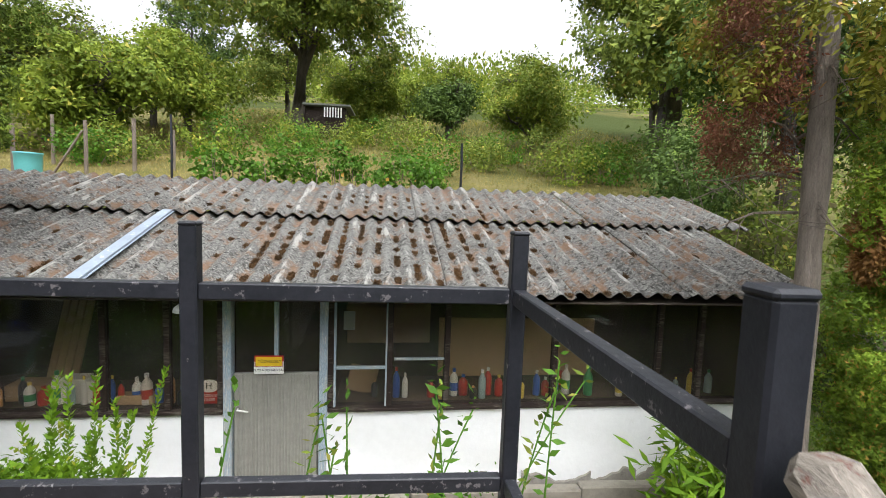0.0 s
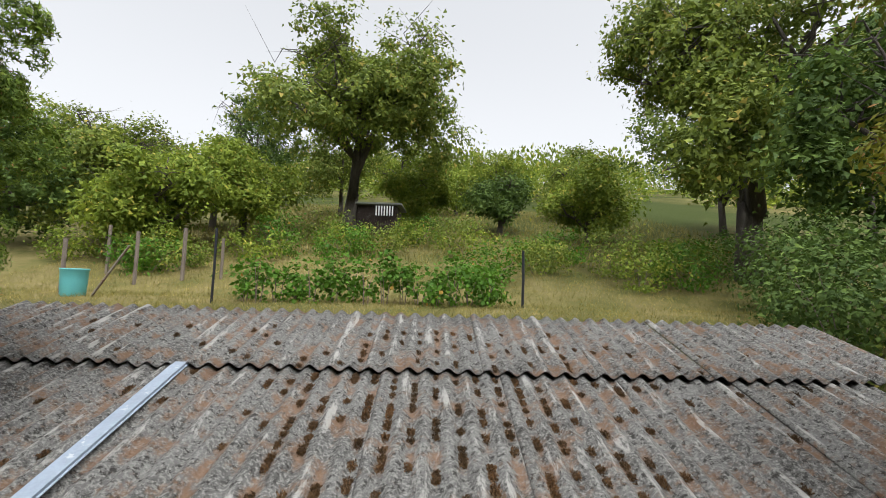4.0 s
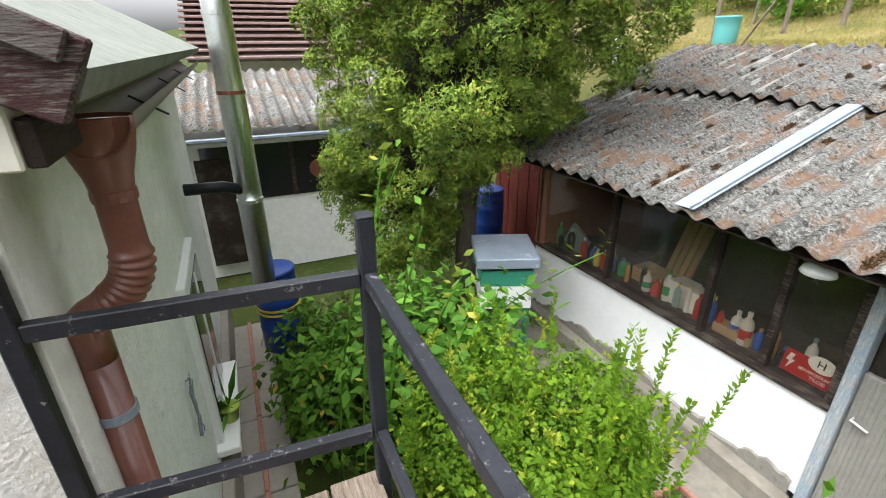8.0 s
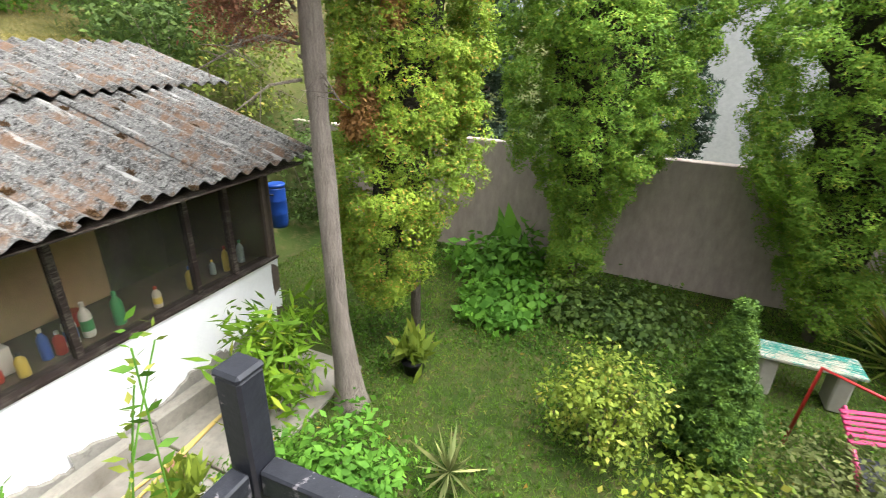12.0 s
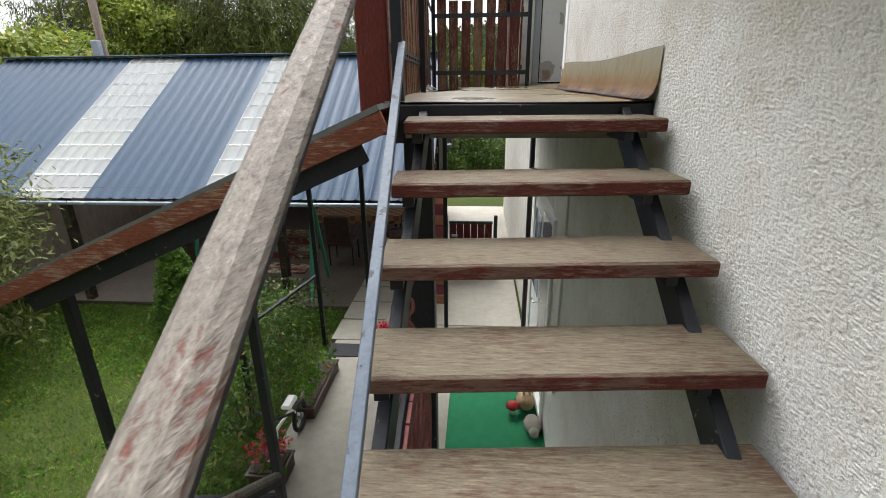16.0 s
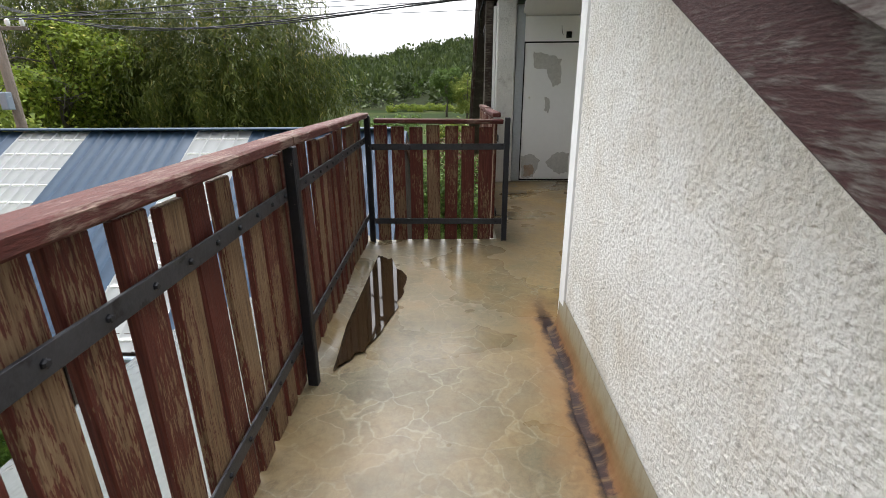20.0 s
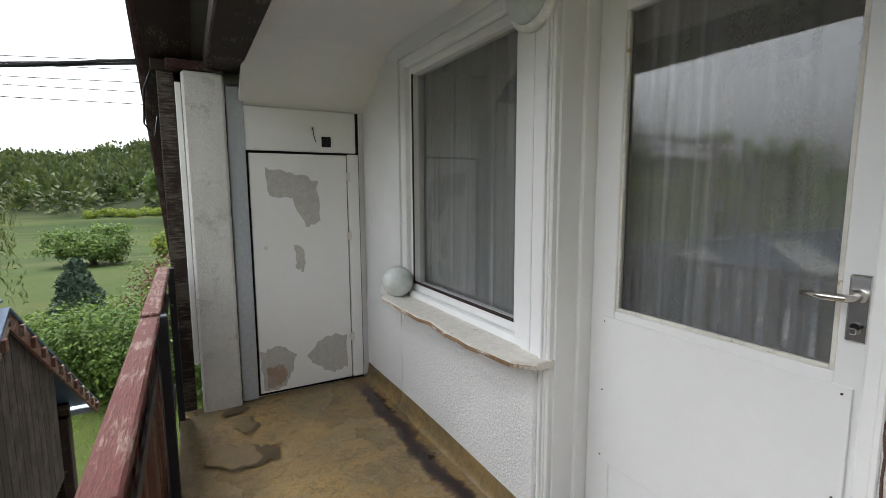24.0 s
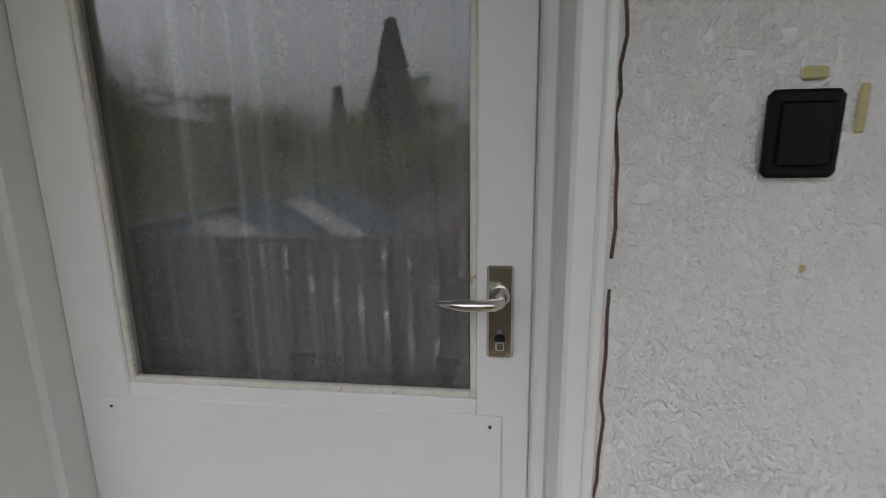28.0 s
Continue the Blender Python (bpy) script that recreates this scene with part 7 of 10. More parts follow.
b1 = drum((-3.62, 0.40, 0), 0.21, 0.92, "blue plastic barrel with yellow straps beside the flue")
for zz in (0.50, 0.55):
    part("strap", lathe([(0.232, zz), (0.232, zz + 0.02)], 24), plain("yellow_strap", (0.5, 0.4, 0.06), 0.6), b1, "yellow strap")
crate = thing("crate", "dark board crate under the blue barrel", "crate", (-4.35, 3.35, 0))
for zz in (0.02, 0.20, 0.38):
    for yy in (-0.27, 0.27):
        part("board", box((-0.29, yy - 0.012, zz), (0.29, yy + 0.012, zz + 0.16), 0.004), M_DARKWOOD, crate)
    for xx in (-0.277, 0.277):
        part("board", box((xx - 0.012, -0.257, zz), (xx + 0.012, 0.257, zz + 0.16), 0.004), M_DARKWOOD_Y, crate)
part("top", box((-0.29, -0.282, 0.525), (0.29, 0.282, 0.548), 0.004), M_DARKWOOD, crate)
screen = thing("plank_screen", "reddish brown plank screen between the sheds", "screen")
for i in range(13):
    part("plank", box((-5.02 + i * 0.125, 3.83 + 0.006 * (i % 2), 0.0), (-4.90 + i * 0.125, 3.855 + 0.006 * (i % 2), 1.80 - 0.02 * (i % 3)), 0.004), M_REDBOARD, screen)
drum((-4.35, 3.35, 0.55), 0.19, 0.66, "blue plastic barrel behind the hive")
drum((6.42, 4.97, 0.58), 0.125, 0.60, "blue plastic barrel at the shed corner")

hive = thing("hive", "white and green painted beehive box with a zinc lid", "beehive", (-2.45, 2.45, 0.14))
hive.rotation_euler = (0, 0, radians(-22))
part("lower_box", box((-0.26, -0.24, 0.62), (0.26, 0.24, 0.86), 0.006), M_WHITEPAINT, hive, "white lower box")
part("upper_box", box((-0.265, -0.245, 0.862), (0.265, 0.245, 1.02), 0.006), M_GREENPAINT, hive, "green upper box")
part("gap_band", box((-0.25, -0.23, 1.02), (0.25, 0.23, 1.06), 0.004), M_DARKWOOD, hive)
part("lid", box((-0.31, -0.29, 1.06), (0.31, 0.29, 1.16), 0.01), M_ZINC, hive, "dented zinc lid")
part("side_board", box((-0.30, -0.27, 0.85), (-0.27, 0.27, 1.05), 0.004), M_GREENPAINT, hive, "pale green side board")
for sx in (-0.22, 0.22):
    for sy in (-0.2, 0.2):
        part("leg", box((sx - 0.02, sy - 0.02, -0.14), (sx + 0.02, sy + 0.02, 0.62), 0.003), M_GREENPAINT, hive, "green leg")

# lean-to with a corrugated roof west of the yard, and the tiled house behind
annex = thing("lean_to", "white lean-to with a corrugated roof and dark windows", "annex")
part("wall", box((-6.9, -4.0, 0), (-5.75, 3.2, 1.9)), M_HOUSE_N, annex, "white wall")
part("window_band", box((-5.76, -0.2, 1.1), (-5.735, 3.1, 1.85), 0.003), plain("dark_panes", (0.02, 0.02, 0.022), 0.06), annex, "dark window band")
for yy in (0.2, 0.95, 1.7, 2.45):
    part("bar", box((-5.74, yy - 0.03, 1.1), (-5.72, yy + 0.03, 1.85), 0.003), M_DARKWOOD, annex)
part("gutter", beam((-5.52, -0.3, 1.98), (-5.52, 3.2, 1.98), 0.09, 0.05, 0.01), M_ZINC, annex, "zinc gutter")
for k in range(-3, 4):
    me = wavy_sheet("roof_sheet", 0.172 * 6, 2.4, 0.172, 0.028, 0.007, 8, 5, 0.004, 94 + k)
    ob = finish("roof_sheet", me, M_ASBESTOS, annex, "grey corrugated sheet", True)
    ob.matrix_local = pose(-5.5, -0.9 + k * 1.032, 2.1, 0, 0, 90) @ pose(0, 0, 0, 14, 0, 0)
part("door", box((-5.74, -0.28, 0.2), (-5.70, 0.15, 1.7), 0.004), M_DARKWOOD, annex, "dark wooden door")
part("vent_fan", lathe([(0.13, 0), (0.13, 0.03), (0.04, 0.035)], 18), M_BROWNPIPE, annex, "rusty fan in a hatch").matrix_local = pose(-5.72, 1.3, 1.45, 0, 90, 0)
tile = thing("neighbour_bungalow", "cream bungalow with a brown tiled roof beyond the yard", "house", (-13, 4, 0.2))
part("wall", box((-5, -4, 0), (3.0, 5, 2.6)), M_CREAM, tile, "cream wall")
M_TILE = mottled("brown_roof_tiles", (0.20, 0.135, 0.125), (0.27, 0.19, 0.175), 3, 0.8, 0.2, 20, 0.01)
for k in range(14):
    z = 2.65 + k * 0.13
    part("tile_course", beam((3.5 - k * 0.30, -4.4, z), (3.5 - k * 0.30, 5.4, z), 0.36, 0.05, 0.008), M_TILE, tile, "course of brown roof tiles")
part("roof_deck", beam((3.45, 0.5, 2.60), (-1.2, 0.5, 4.60), 9.6, 0.06), M_TILE, tile)
for yy in (-1.5, 2.5):
    part("window", box((2.98, yy - 0.5, 0.9), (3.03, yy + 0.5, 2.0), 0.004), plain("dark_panes_far", (0.02, 0.02, 0.022), 0.06), tile, "dark window")
# soil strip and channel by the house wall
chan = tagged(new("drain_channel"), "concrete drain channel along the north wall", "path", "", "structure")
for k in range(5):
    part("slab", box((-4.2 + k * 0.84, -0.12, -0.05), (-3.37 + k * 0.84, 0.27, 0.03), 0.008), M_CONCRETE, chan)
    part("kerb", box((-4.2 + k * 0.84, 0.03, 0.03), (-3.37 + k * 0.84, 0.07, 0.06), 0.006), M_CLAY, chan, "reddish kerb strip")

# things on the shed's sill and wall
lamp_s = thing("shed_lamp", "small white enamel lamp under the shed eave", "lamp", (-0.20, 3.10, 1.90))
part("shade", lathe([(0.09, 0.0), (0.08, 0.03), (0.05, 0.055), (0.02, 0.065)], 20), M_WHITEPLASTIC, lamp_s, "white round shade", True)
part("bulb", lathe([(0.025, 0.0), (0.035, -0.03), (0.02, -0.06)][::-1], 14), M_GLASS2, lamp_s, "", True)
part("arm", sweep([(0, 0, 0.06), (0, 0.2, 0.09), (0, 0.32, 0.10)], 0.009, 6), M_BLACK, lamp_s)

FACE = Matrix.Rotation(radians(90), 4, "X")


bpy.context.view_layer.update()
SM = Matrix.Translation((0, 3.44, 0)) @ Matrix.Rotation(SH, 4, "Z")
sign = thing("no_smoking_sign", "yellow and white fire warning sign on the shed door", "sign")
sign.matrix_world = SM @ pose(0.335, -0.005, 1.33, -3, 0, 0)
part("board", box((-0.125, -0.004, -0.055), (0.125, 0.004, 0.055), 0.003), M_WHITEPLASTIC, sign, "white sign plate")
part("yellow_band", box((-0.110, -0.0075, 0.010 + 0.005), (0.110, -0.0045, 0.095), 0.002), plain("sign_yellow", (0.75, 0.50, 0.02), 0.4), sign, "yellow upper plate")
part("red_rim", box((-0.122, -0.0040, 0.004), (0.122, 0.0035, 0.106), 0.002), M_RED, sign, "red rim")
M_INK = plain("black_ink", (0.015, 0.015, 0.02), 0.5)
text_on("TŰZVESZÉLY!", 0.034, (0.012, -0.0085, 0.055), FACE, M_INK, sign)
text_on("TILOS A DOHÁNYZÁS!", 0.0265, (0, -0.0055, -0.022), FACE, M_INK, sign)
hsign = thing("warning_plate", "red switch warning plate behind the shed window", "sign")
hsign.matrix_world = SM @ pose(-0.25, 0.10, 1.075, -8, 0, 0)
part("board", box((-0.17, -0.004, -0.10), (0.17, 0.004, 0.07), 0.003), M_RED, hsign, "red plate")
part("oval", lathe([(0.07, 0), (0.07, 0.004)], 24), M_WHITEPLASTIC, hsign, "white oval sticker").matrix_local = pose(0.055, -0.006, 0.055, 90, 0, 0) @ Matrix.Diagonal((1.2, 0.8, 1, 1))
text_on("H", 0.075, (0.055, -0.0125, 0.055), FACE, M_INK, hsign)
text_on("BEKAPCSOLNI", 0.030, (0.03, -0.0065, -0.028), FACE, M_WHITEPLASTIC, hsign)
text_on("TILOS!", 0.034, (0.06, -0.0065, -0.065), FACE, M_WHITEPLASTIC, hsign)
bm = bmesh.new()
z_ = [(-0.135, 0.045), (-0.105, 0.045), (-0.118, 0.0), (-0.095, 0.0), (-0.140, -0.075), (-0.128, -0.015), (-0.150, -0.015)]
bm.faces.new([bm.verts.new((x, -0.006, z)) for x, z in z_])
part("bolt_mark", bm, M_WHITEPLASTIC, hsign, "white lightning bolt")

COL = [(0.72, 0.72, 0.70), (0.05, 0.12, 0.45), (0.45, 0.04, 0.03), (0.06, 0.30, 0.12), (0.70, 0.55, 0.10), (0.62, 0.60, 0.55), (0.03, 0.03, 0.035), (0.30, 0.40, 0.42), (0.55, 0.30, 0.12)]
MC = [plain("bottle_colour", c, 0.35) for c in COL]
rnd = random.Random(21)


def bottle(x, y, h, r, ci, cap, tilt=0.0, spray=False):
    t = thing("bottle", ("white plastic bottle on the shed sill", "blue plastic bottle on the shed sill", "red bottle on the shed sill", "green bottle on the shed sill", "yellow bottle on the shed sill", "pale plastic bottle on the shed sill", "black bottle on the shed sill", "grey-blue bottle on the shed sill", "brown bottle on the shed sill")[ci], "bottle", (0, 0, 0), "bottles on the shed sill")
    t.matrix_world = SM @ pose(x, y, SILL + 0.002, 0, tilt, rnd.uniform(0, 360))
    part("body", lathe([(r * 0.92, 0), (r, 0.01), (r, h * 0.62), (r * 0.85, h * 0.72), (r * 0.35, h * 0.84), (r * 0.32, h * 0.9)], 12), MC[ci], t, "", True)
    part("cap", lathe([(r * 0.40, h * 0.885), (r * 0.40, h), (r * 0.3, h * 1.01)], 10), MC[cap], t, "screw cap")
    if ci in (0, 5) and r > 0.03:
        part("label_band", lathe([(r * 1.01, h * 0.2), (r * 1.01, h * 0.5)], 12), MC[rnd.choice((1, 2, 3, 4))], t, "printed band")


x = -2.95
while x < 4.7:
    if not -0.12 < x < 0.9:
        dens = 1.0 if x < 0 else (0.75 if x < 3.2 else 0.30)
        if rnd.random() < dens:
            h = rnd.uniform(0.12, 0.30)
            bottle(x, rnd.uniform(0.13, 0.24), h, rnd.uniform(0.022, 0.048), rnd.randrange(9), rnd.randrange(9))
    x += rnd.uniform(0.07, 0.13)
for (x, y, w, d, h, mat, lab, ry) in ((-2.75, 0.22, 0.30, 0.05, 0.26, M_ZINC, "tilted grey metal panel behind the glass", 28), (-1.75, 0.35, 0.34, 0.22, 0.14, M_CARDBOARD, "brown cardboard box behind the glass", 0), (-1.35, 0.25, 0.20, 0.16, 0.22, M_WHITEPLASTIC, "white canister on the shed sill", 0), (-1.22, 0.25, 0.20, 0.16, 0.20, M_WHITEPLASTIC, "white canister on the shed sill", 0), (-0.82, 0.18, 0.30, 0.12, 0.08, M_CARDBOARD, "low wooden tray on the shed sill", 0), (1.10, 0.35, 0.27, 0.03, 0.26, M_CARDBOARD, "wicker-brown board leaning inside the shed", 12), (2.6, 0.3, 0.13, 0.12, 0.2, M_WHITEPLASTIC, "pale canister on the shed sill", 0)):
    t = thing("box", lab, "box")
    t.matrix_world = SM @ pose(x, y, SILL + 0.004, 0, ry, 0)
    part("body", box((-w / 2, -d / 2, 0), (w / 2, d / 2, h), 0.006), mat, t)
inner = thing("workbench", "dim cluttered workbench and boards inside the shed", "workbench")
inner.matrix_world = SM
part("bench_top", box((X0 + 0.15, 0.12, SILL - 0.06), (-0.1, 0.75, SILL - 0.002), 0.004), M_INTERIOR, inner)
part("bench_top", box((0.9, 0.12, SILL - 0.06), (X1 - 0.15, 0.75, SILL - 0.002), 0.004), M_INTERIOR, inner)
part("brown_board", box((1.9, 0.62, 1.0), (3.6, 0.66, 1.62), 0.004), M_CARDBOARD, inner, "large brown board")
part("brown_board", box((0.9, 1.5, 1.1), (1.9, 1.54, 1.7), 0.004), M_CARDBOARD, inner, "brown board")
part("pale_sheet", box((0.90, 0.9, 1.42), (1.02, 0.92, 1.62), 0.002), M_WHITEPLASTIC, inner, "pale sheet on the wall")
part("shelf", box((0.9, 1.3, 1.55), (1.8, 1.5, 1.58), 0.003), M_CARDBOARD, inner)
for i in range(4):
    part("plank", beam((-1.75 + i * 0.07, 0.5, 0.95), (-1.70 + i * 0.07, 0.8, 1.85), 0.06, 0.02), M_CARDBOARD, inner, "upright plank")
part("red_tin", lathe([(0.06, 0), (0.06, 0.12)], 14, (3.2, 0.5, SILL)), M_RED, inner)
# ---------- canopy over the walkway ----------
canopy = thing("canopy", "grey sheet lean-to canopy with a brown edge board on black posts", "canopy")
M_SHEET = mottled("grey_roof_sheet", (0.16, 0.168, 0.162), (0.125, 0.13, 0.125), 2.0, 0.26, 0.06, 60, 0.002, spec=0.6, c3=(0.26, 0.23, 0.20), at3=(0.66, 0.74), scale3=4)
cin, cout = (1.19, 3.17), (3.10, 2.34)
bm = beam((1.26, -4.175, cin[1] - 0.07 * 0.4346), (cout[0], -4.175, cout[1]), 3.45, 0.02)
add_beam(bm, (cin[0] - 0.17, -2.175, cin[1] + 0.17 * 0.4346), (cout[0], -2.175, cout[1]), 0.55, 0.02)
part("roof_sheet", bm, M_SHEET, canopy, "pale grey roofing sheet")
part("edge_board", beam((cin[0] - 0.19, -1.912, cin[1] - 0.03 + 0.13 * 0.4388), (cout[0] - 0.25, -1.912, cin[1] - 0.03 - 0.21 * 0.4388 - 0.05 * 0.4388 - (cout[0] - 0.5 - cin[0] - 0.02) * 0.4388), 0.025, 0.075, 0.003), old_wood("orange_brown_board", (0.19, 0.060, 0.032), (0.26, 0.16, 0.11), 0, 0.18), canopy, "orange-brown edge board")
for yy in (-1.95, -5.7):
    part("rafter", beam((cin[0] - 0.1, yy, cin[1] - 0.08), (cout[0] - 0.55, yy, cout[1] + 0.12), 0.05, 0.08, 0.003), M_BLACK, canopy, "black steel rafter")
CP = [(2.70, -2.25), (1.88, -2.45), (2.68, -5.65), (2.05, -5.71), (1.06, -5.78), (3.0, -4.2)]
for i, (px, py) in enumerate(CP):
    top = cin[1] - 0.14 - (px - cin[0]) * 0.4388
    part("post", box((px - 0.025, py - 0.025, 0), (px + 0.025, py + 0.025, top), 0.004), M_BLACK, canopy, "black steel post")
for a, b in (((2.70, -2.25, 1.0), (1.88, -2.45, 0.88)), ((2.70, -2.25, 0.35), (1.88, -2.45, 0.25)), ((2.72, -2.3, 0.95), (2.95, -4.15, 1.35)), ((2.05, -5.7, 1.0), (1.06, -5.75, 0.95)), ((2.70, -5.65, 1.0), (3.0, -4.2, 1.0))):
    part("brace", beam(a, b, 0.03, 0.03, 0.002), M_BLACK, canopy, "black steel brace")

# ---------- pavilion ----------
pav = thing("pavilion", "open garden pavilion with a blue ribbed roof and clear skylight strips", "pavilion")
PR, PE = (-9.8, 3.78), (-6.55, 1.76)
PX0, PX1 = 1.40, 10.1
SK = [(6.35, 7.45), (3.75, 4.62)]
d = Vector((0, PR[0] - PE[0], PR[1] - PE[1]))
M_SKYL, n_, l_, p_ = material("clear_ribbed_sheet")
p_.inputs["Base Color"].default_value = (0.50, 0.51, 0.51, 1)
p_.inputs["Roughness"].default_value = 0.55
p_.inputs["Specular IOR Level"].default_value = 0.15
tr_ = n_.new("ShaderNodeBsdfTransparent")
mx_ = n_.new("ShaderNodeMixShader")
mx_.inputs[0].default_value = 0.52
l_.new(tr_.outputs[0], mx_.inputs[1]); l_.new(p_.outputs[0], mx_.inputs[2]); l_.new(mx_.outputs[0], n_["Material Output"].inputs["Surface"])


def ribbed(x0, x1, mat, label, seed):
    n = max(1, int(round((x1 - x0) / 0.20)))
    us, rz = [], []
    for i in range(n):
        b = x0 + (x1 - x0) * i / n
        for f, z in ((0, 0), (0.80, 0), (0.85, 0.020), (0.95, 0.020)):
            us.append(b + f * (x1 - x0) / n)
            rz.append(z)
    us.append(x1); rz.append(0)
    rz = np.array(rz)
    nrm = Vector((0, -d.z, d.y)).normalized() * -1
    if nrm.z < 0:
        nrm = -nrm
    me = grid_sheet("roof_sheet", np.array(us), np.array([0.0, 0.5, 1.0]), lambda u, v: (u, PE[0] + d.y * v + nrm.y * np.tile(rz, (3, 1)), PE[1] + d.z * v + nrm.z * np.tile(rz, (3, 1))))
    return finish("roof_sheet", me, mat, pav, label)


edges = [PX0, SK[1][0], SK[1][1], SK[0][0], SK[0][1], PX1]
for i, (a, b) in enumerate(zip(edges[:-1], edges[1:])):
    ribbed(a, b, M_SKYL if i in (1, 3) else M_SKYBLUE_ROOF, "clear ribbed skylight sheet" if i in (1, 3) else "blue ribbed roof sheet", i)
for a, b in SK:
    for k in range(11):
        t = (k + 0.5) / 11
        part("batten", beam((a, PE[0] + d.y * t, PE[1] + d.z * t - 0.022), (b, PE[0] + d.y * t, PE[1] + d.z * t - 0.022), 0.085, 0.03), M_WHITEPLASTIC, pav, "pale roof batten")
part("back_slope", beam(((PX0 + PX1) / 2, PR[0], PR[1]), ((PX0 + PX1) / 2, PR[0] - 3.1, PE[1]), PX1 - PX0, 0.02), M_SKYBLUE_ROOF, pav)
part("ridge_cap", beam((PX0 - 0.02, PR[0], PR[1] + 0.035), (PX1, PR[0], PR[1] + 0.035), 0.22, 0.03, 0.01), M_SKYBLUE_ROOF, pav, "blue ridge cap")
part("eave_gutter", beam((PX0, PE[0] + 0.04, PE[1] - 0.06), (PX1, PE[0] + 0.04, PE[1] - 0.06), 0.06, 0.05, 0.01), M_ZINC, pav, "pale metal gutter")
M_PAVFLOOR = mottled("worn_pavilion_floor", (0.085, 0.068, 0.054), (0.115, 0.095, 0.078), 2.0, 0.85, 0.3, 40, 0.004, c3=(0.09, 0.07, 0.055), at3=(0.55, 0.7), scale3=3)
M_GABLE = old_wood("dark_brown_gable_board", (0.020, 0.013, 0.010), (0.055, 0.042, 0.034), 2, 0.3)
M_VERGE = old_wood("brown_verge_board", (0.10, 0.045, 0.03), (0.20, 0.15, 0.12), 1, 0.35)
for (ya, yb) in ((PE[0], PR[0]), (PR[0] - 3.1, PR[0])):
    part("verge_board", beam((PX0 - 0.055, ya, PE[1] - 0.09), (PX0 - 0.055, yb, PR[1] - 0.09), 0.03, 0.13, 0.003), M_VERGE, pav, "brown verge board")
    part("verge_trim", beam((PX0 - 0.04, ya, PE[1] - 0.012), (PX0 - 0.04, yb, PR[1] - 0.012), 0.09, 0.025, 0.003), M_SKYBLUE_ROOF, pav, "blue metal verge trim")
    for k in range(11):
        u = (k + 0.6) / 11.4
        part("batten_end", box((PX0 - 0.105, ya + (yb - ya) * u - 0.03, PE[1] + (PR[1] - PE[1]) * u - 0.145), (PX0 - 0.071, ya + (yb - ya) * u + 0.03, PE[1] + (PR[1] - PE[1]) * u - 0.05), 0.003), M_VERGE, pav, "brown batten end")
part("gutter_end", box((PX0 - 0.06, PR[0] - 3.22, PE[1] - 0.13), (PX0 + 0.5, PR[0] - 3.08, PE[1] - 0.05), 0.01), M_ZINC, pav, "grey gutter end")
part("floor_slab", box((PX0 + 0.1, -12.7, 0), (PX1, -6.7, 0.035)), M_PAVFLOOR, pav, "worn brown-grey floor")
for x in (1.65, 3.6, 5.1, 6.9, 9.8):
    part("post", box((x - 0.06, -6.86, 0), (x + 0.06, -6.74, PE[1] + 0.08), 0.01), M_DARKWOOD, pav, "dark timber post")
    part("post", box((x - 0.06, -12.6, 0), (x + 0.06, -12.48, PE[1]), 0.01), M_DARKWOOD, pav, "dark timber post")
part("plate_beam", box((PX0, -6.87, PE[1] - 0.02), (PX1, -6.73, PE[1] + 0.12), 0.01), M_DARKWOOD, pav, "dark eave beam")
part("rear_wall", box((PX0 + 0.2, -12.7, 0), (PX1, -12.6, 1.9)), M_DARKWOOD, pav, "dark board rear wall")
M_PICKET = old_wood("red_picket", (0.20, 0.035, 0.025), (0.22, 0.13, 0.09), 2, 0.2)
for i in range(30):
    part("picket", box((4.2 + i * 0.19, -12.55, 0.75), (4.33 + i * 0.19, -12.52, 1.75), 0.004), M_PICKET, pav, "red picket")
for i in range(14):
    part("gable_board", box((PX0 - 0.03, -9.9 + (i - 7) * 0.16, 1.7), (PX0 - 0.01, -9.9 + (i - 6.05) * 0.16, PR[1] - 0.06 - abs(i - 6.5) * 0.16 * 0.63), 0.002), M_GABLE, pav, "dark gable board")

# ---------- boundary wall and the neighbour's house ----------
fence = tagged(new("garden_wall"), "brown-grey rendered garden boundary wall", "wall", "", "structure")
part("wall_panel", box((8.37, -12.0, -0.3), (8.55, 6.5, 1.79), 0.01), M_FENCEWALL, fence)
neigh = tagged(new("neighbour_house"), "white gabled neighbour house with a brown tiled verge", "house", "", "structure")
bm = bmesh.new()
prof = [(-9.5, 0), (0.6, 0), (0.6, 4.8), (-1.6, 6.6), (-9.5, 2.4)]
vs = [bm.verts.new((x, y, z)) for x in (13.0, 22.0) for y, z in prof]
bm.faces.new(vs[:5]); bm.faces.new(vs[5:][::-1])
for k in range(5):
    bm.faces.new((vs[k], vs[5 + k], vs[5 + (k + 1) % 5], vs[(k + 1) % 5]))
bmesh.ops.recalc_face_normals(bm, faces=bm.faces)
part("wall", bm, M_WHITE_SHADED, neigh, "white gable wall")
part("roof", beam((17.4, -1.4, 6.78), (17.4, -9.8, 2.32), 9.4, 0.12), M_BRICK, neigh, "brown tiled roof edge")
part("roof", beam((17.4, -1.4, 6.78), (17.4, 0.9, 4.9), 9.4, 0.12), M_BRICK, neigh, "brown tiled roof edge")

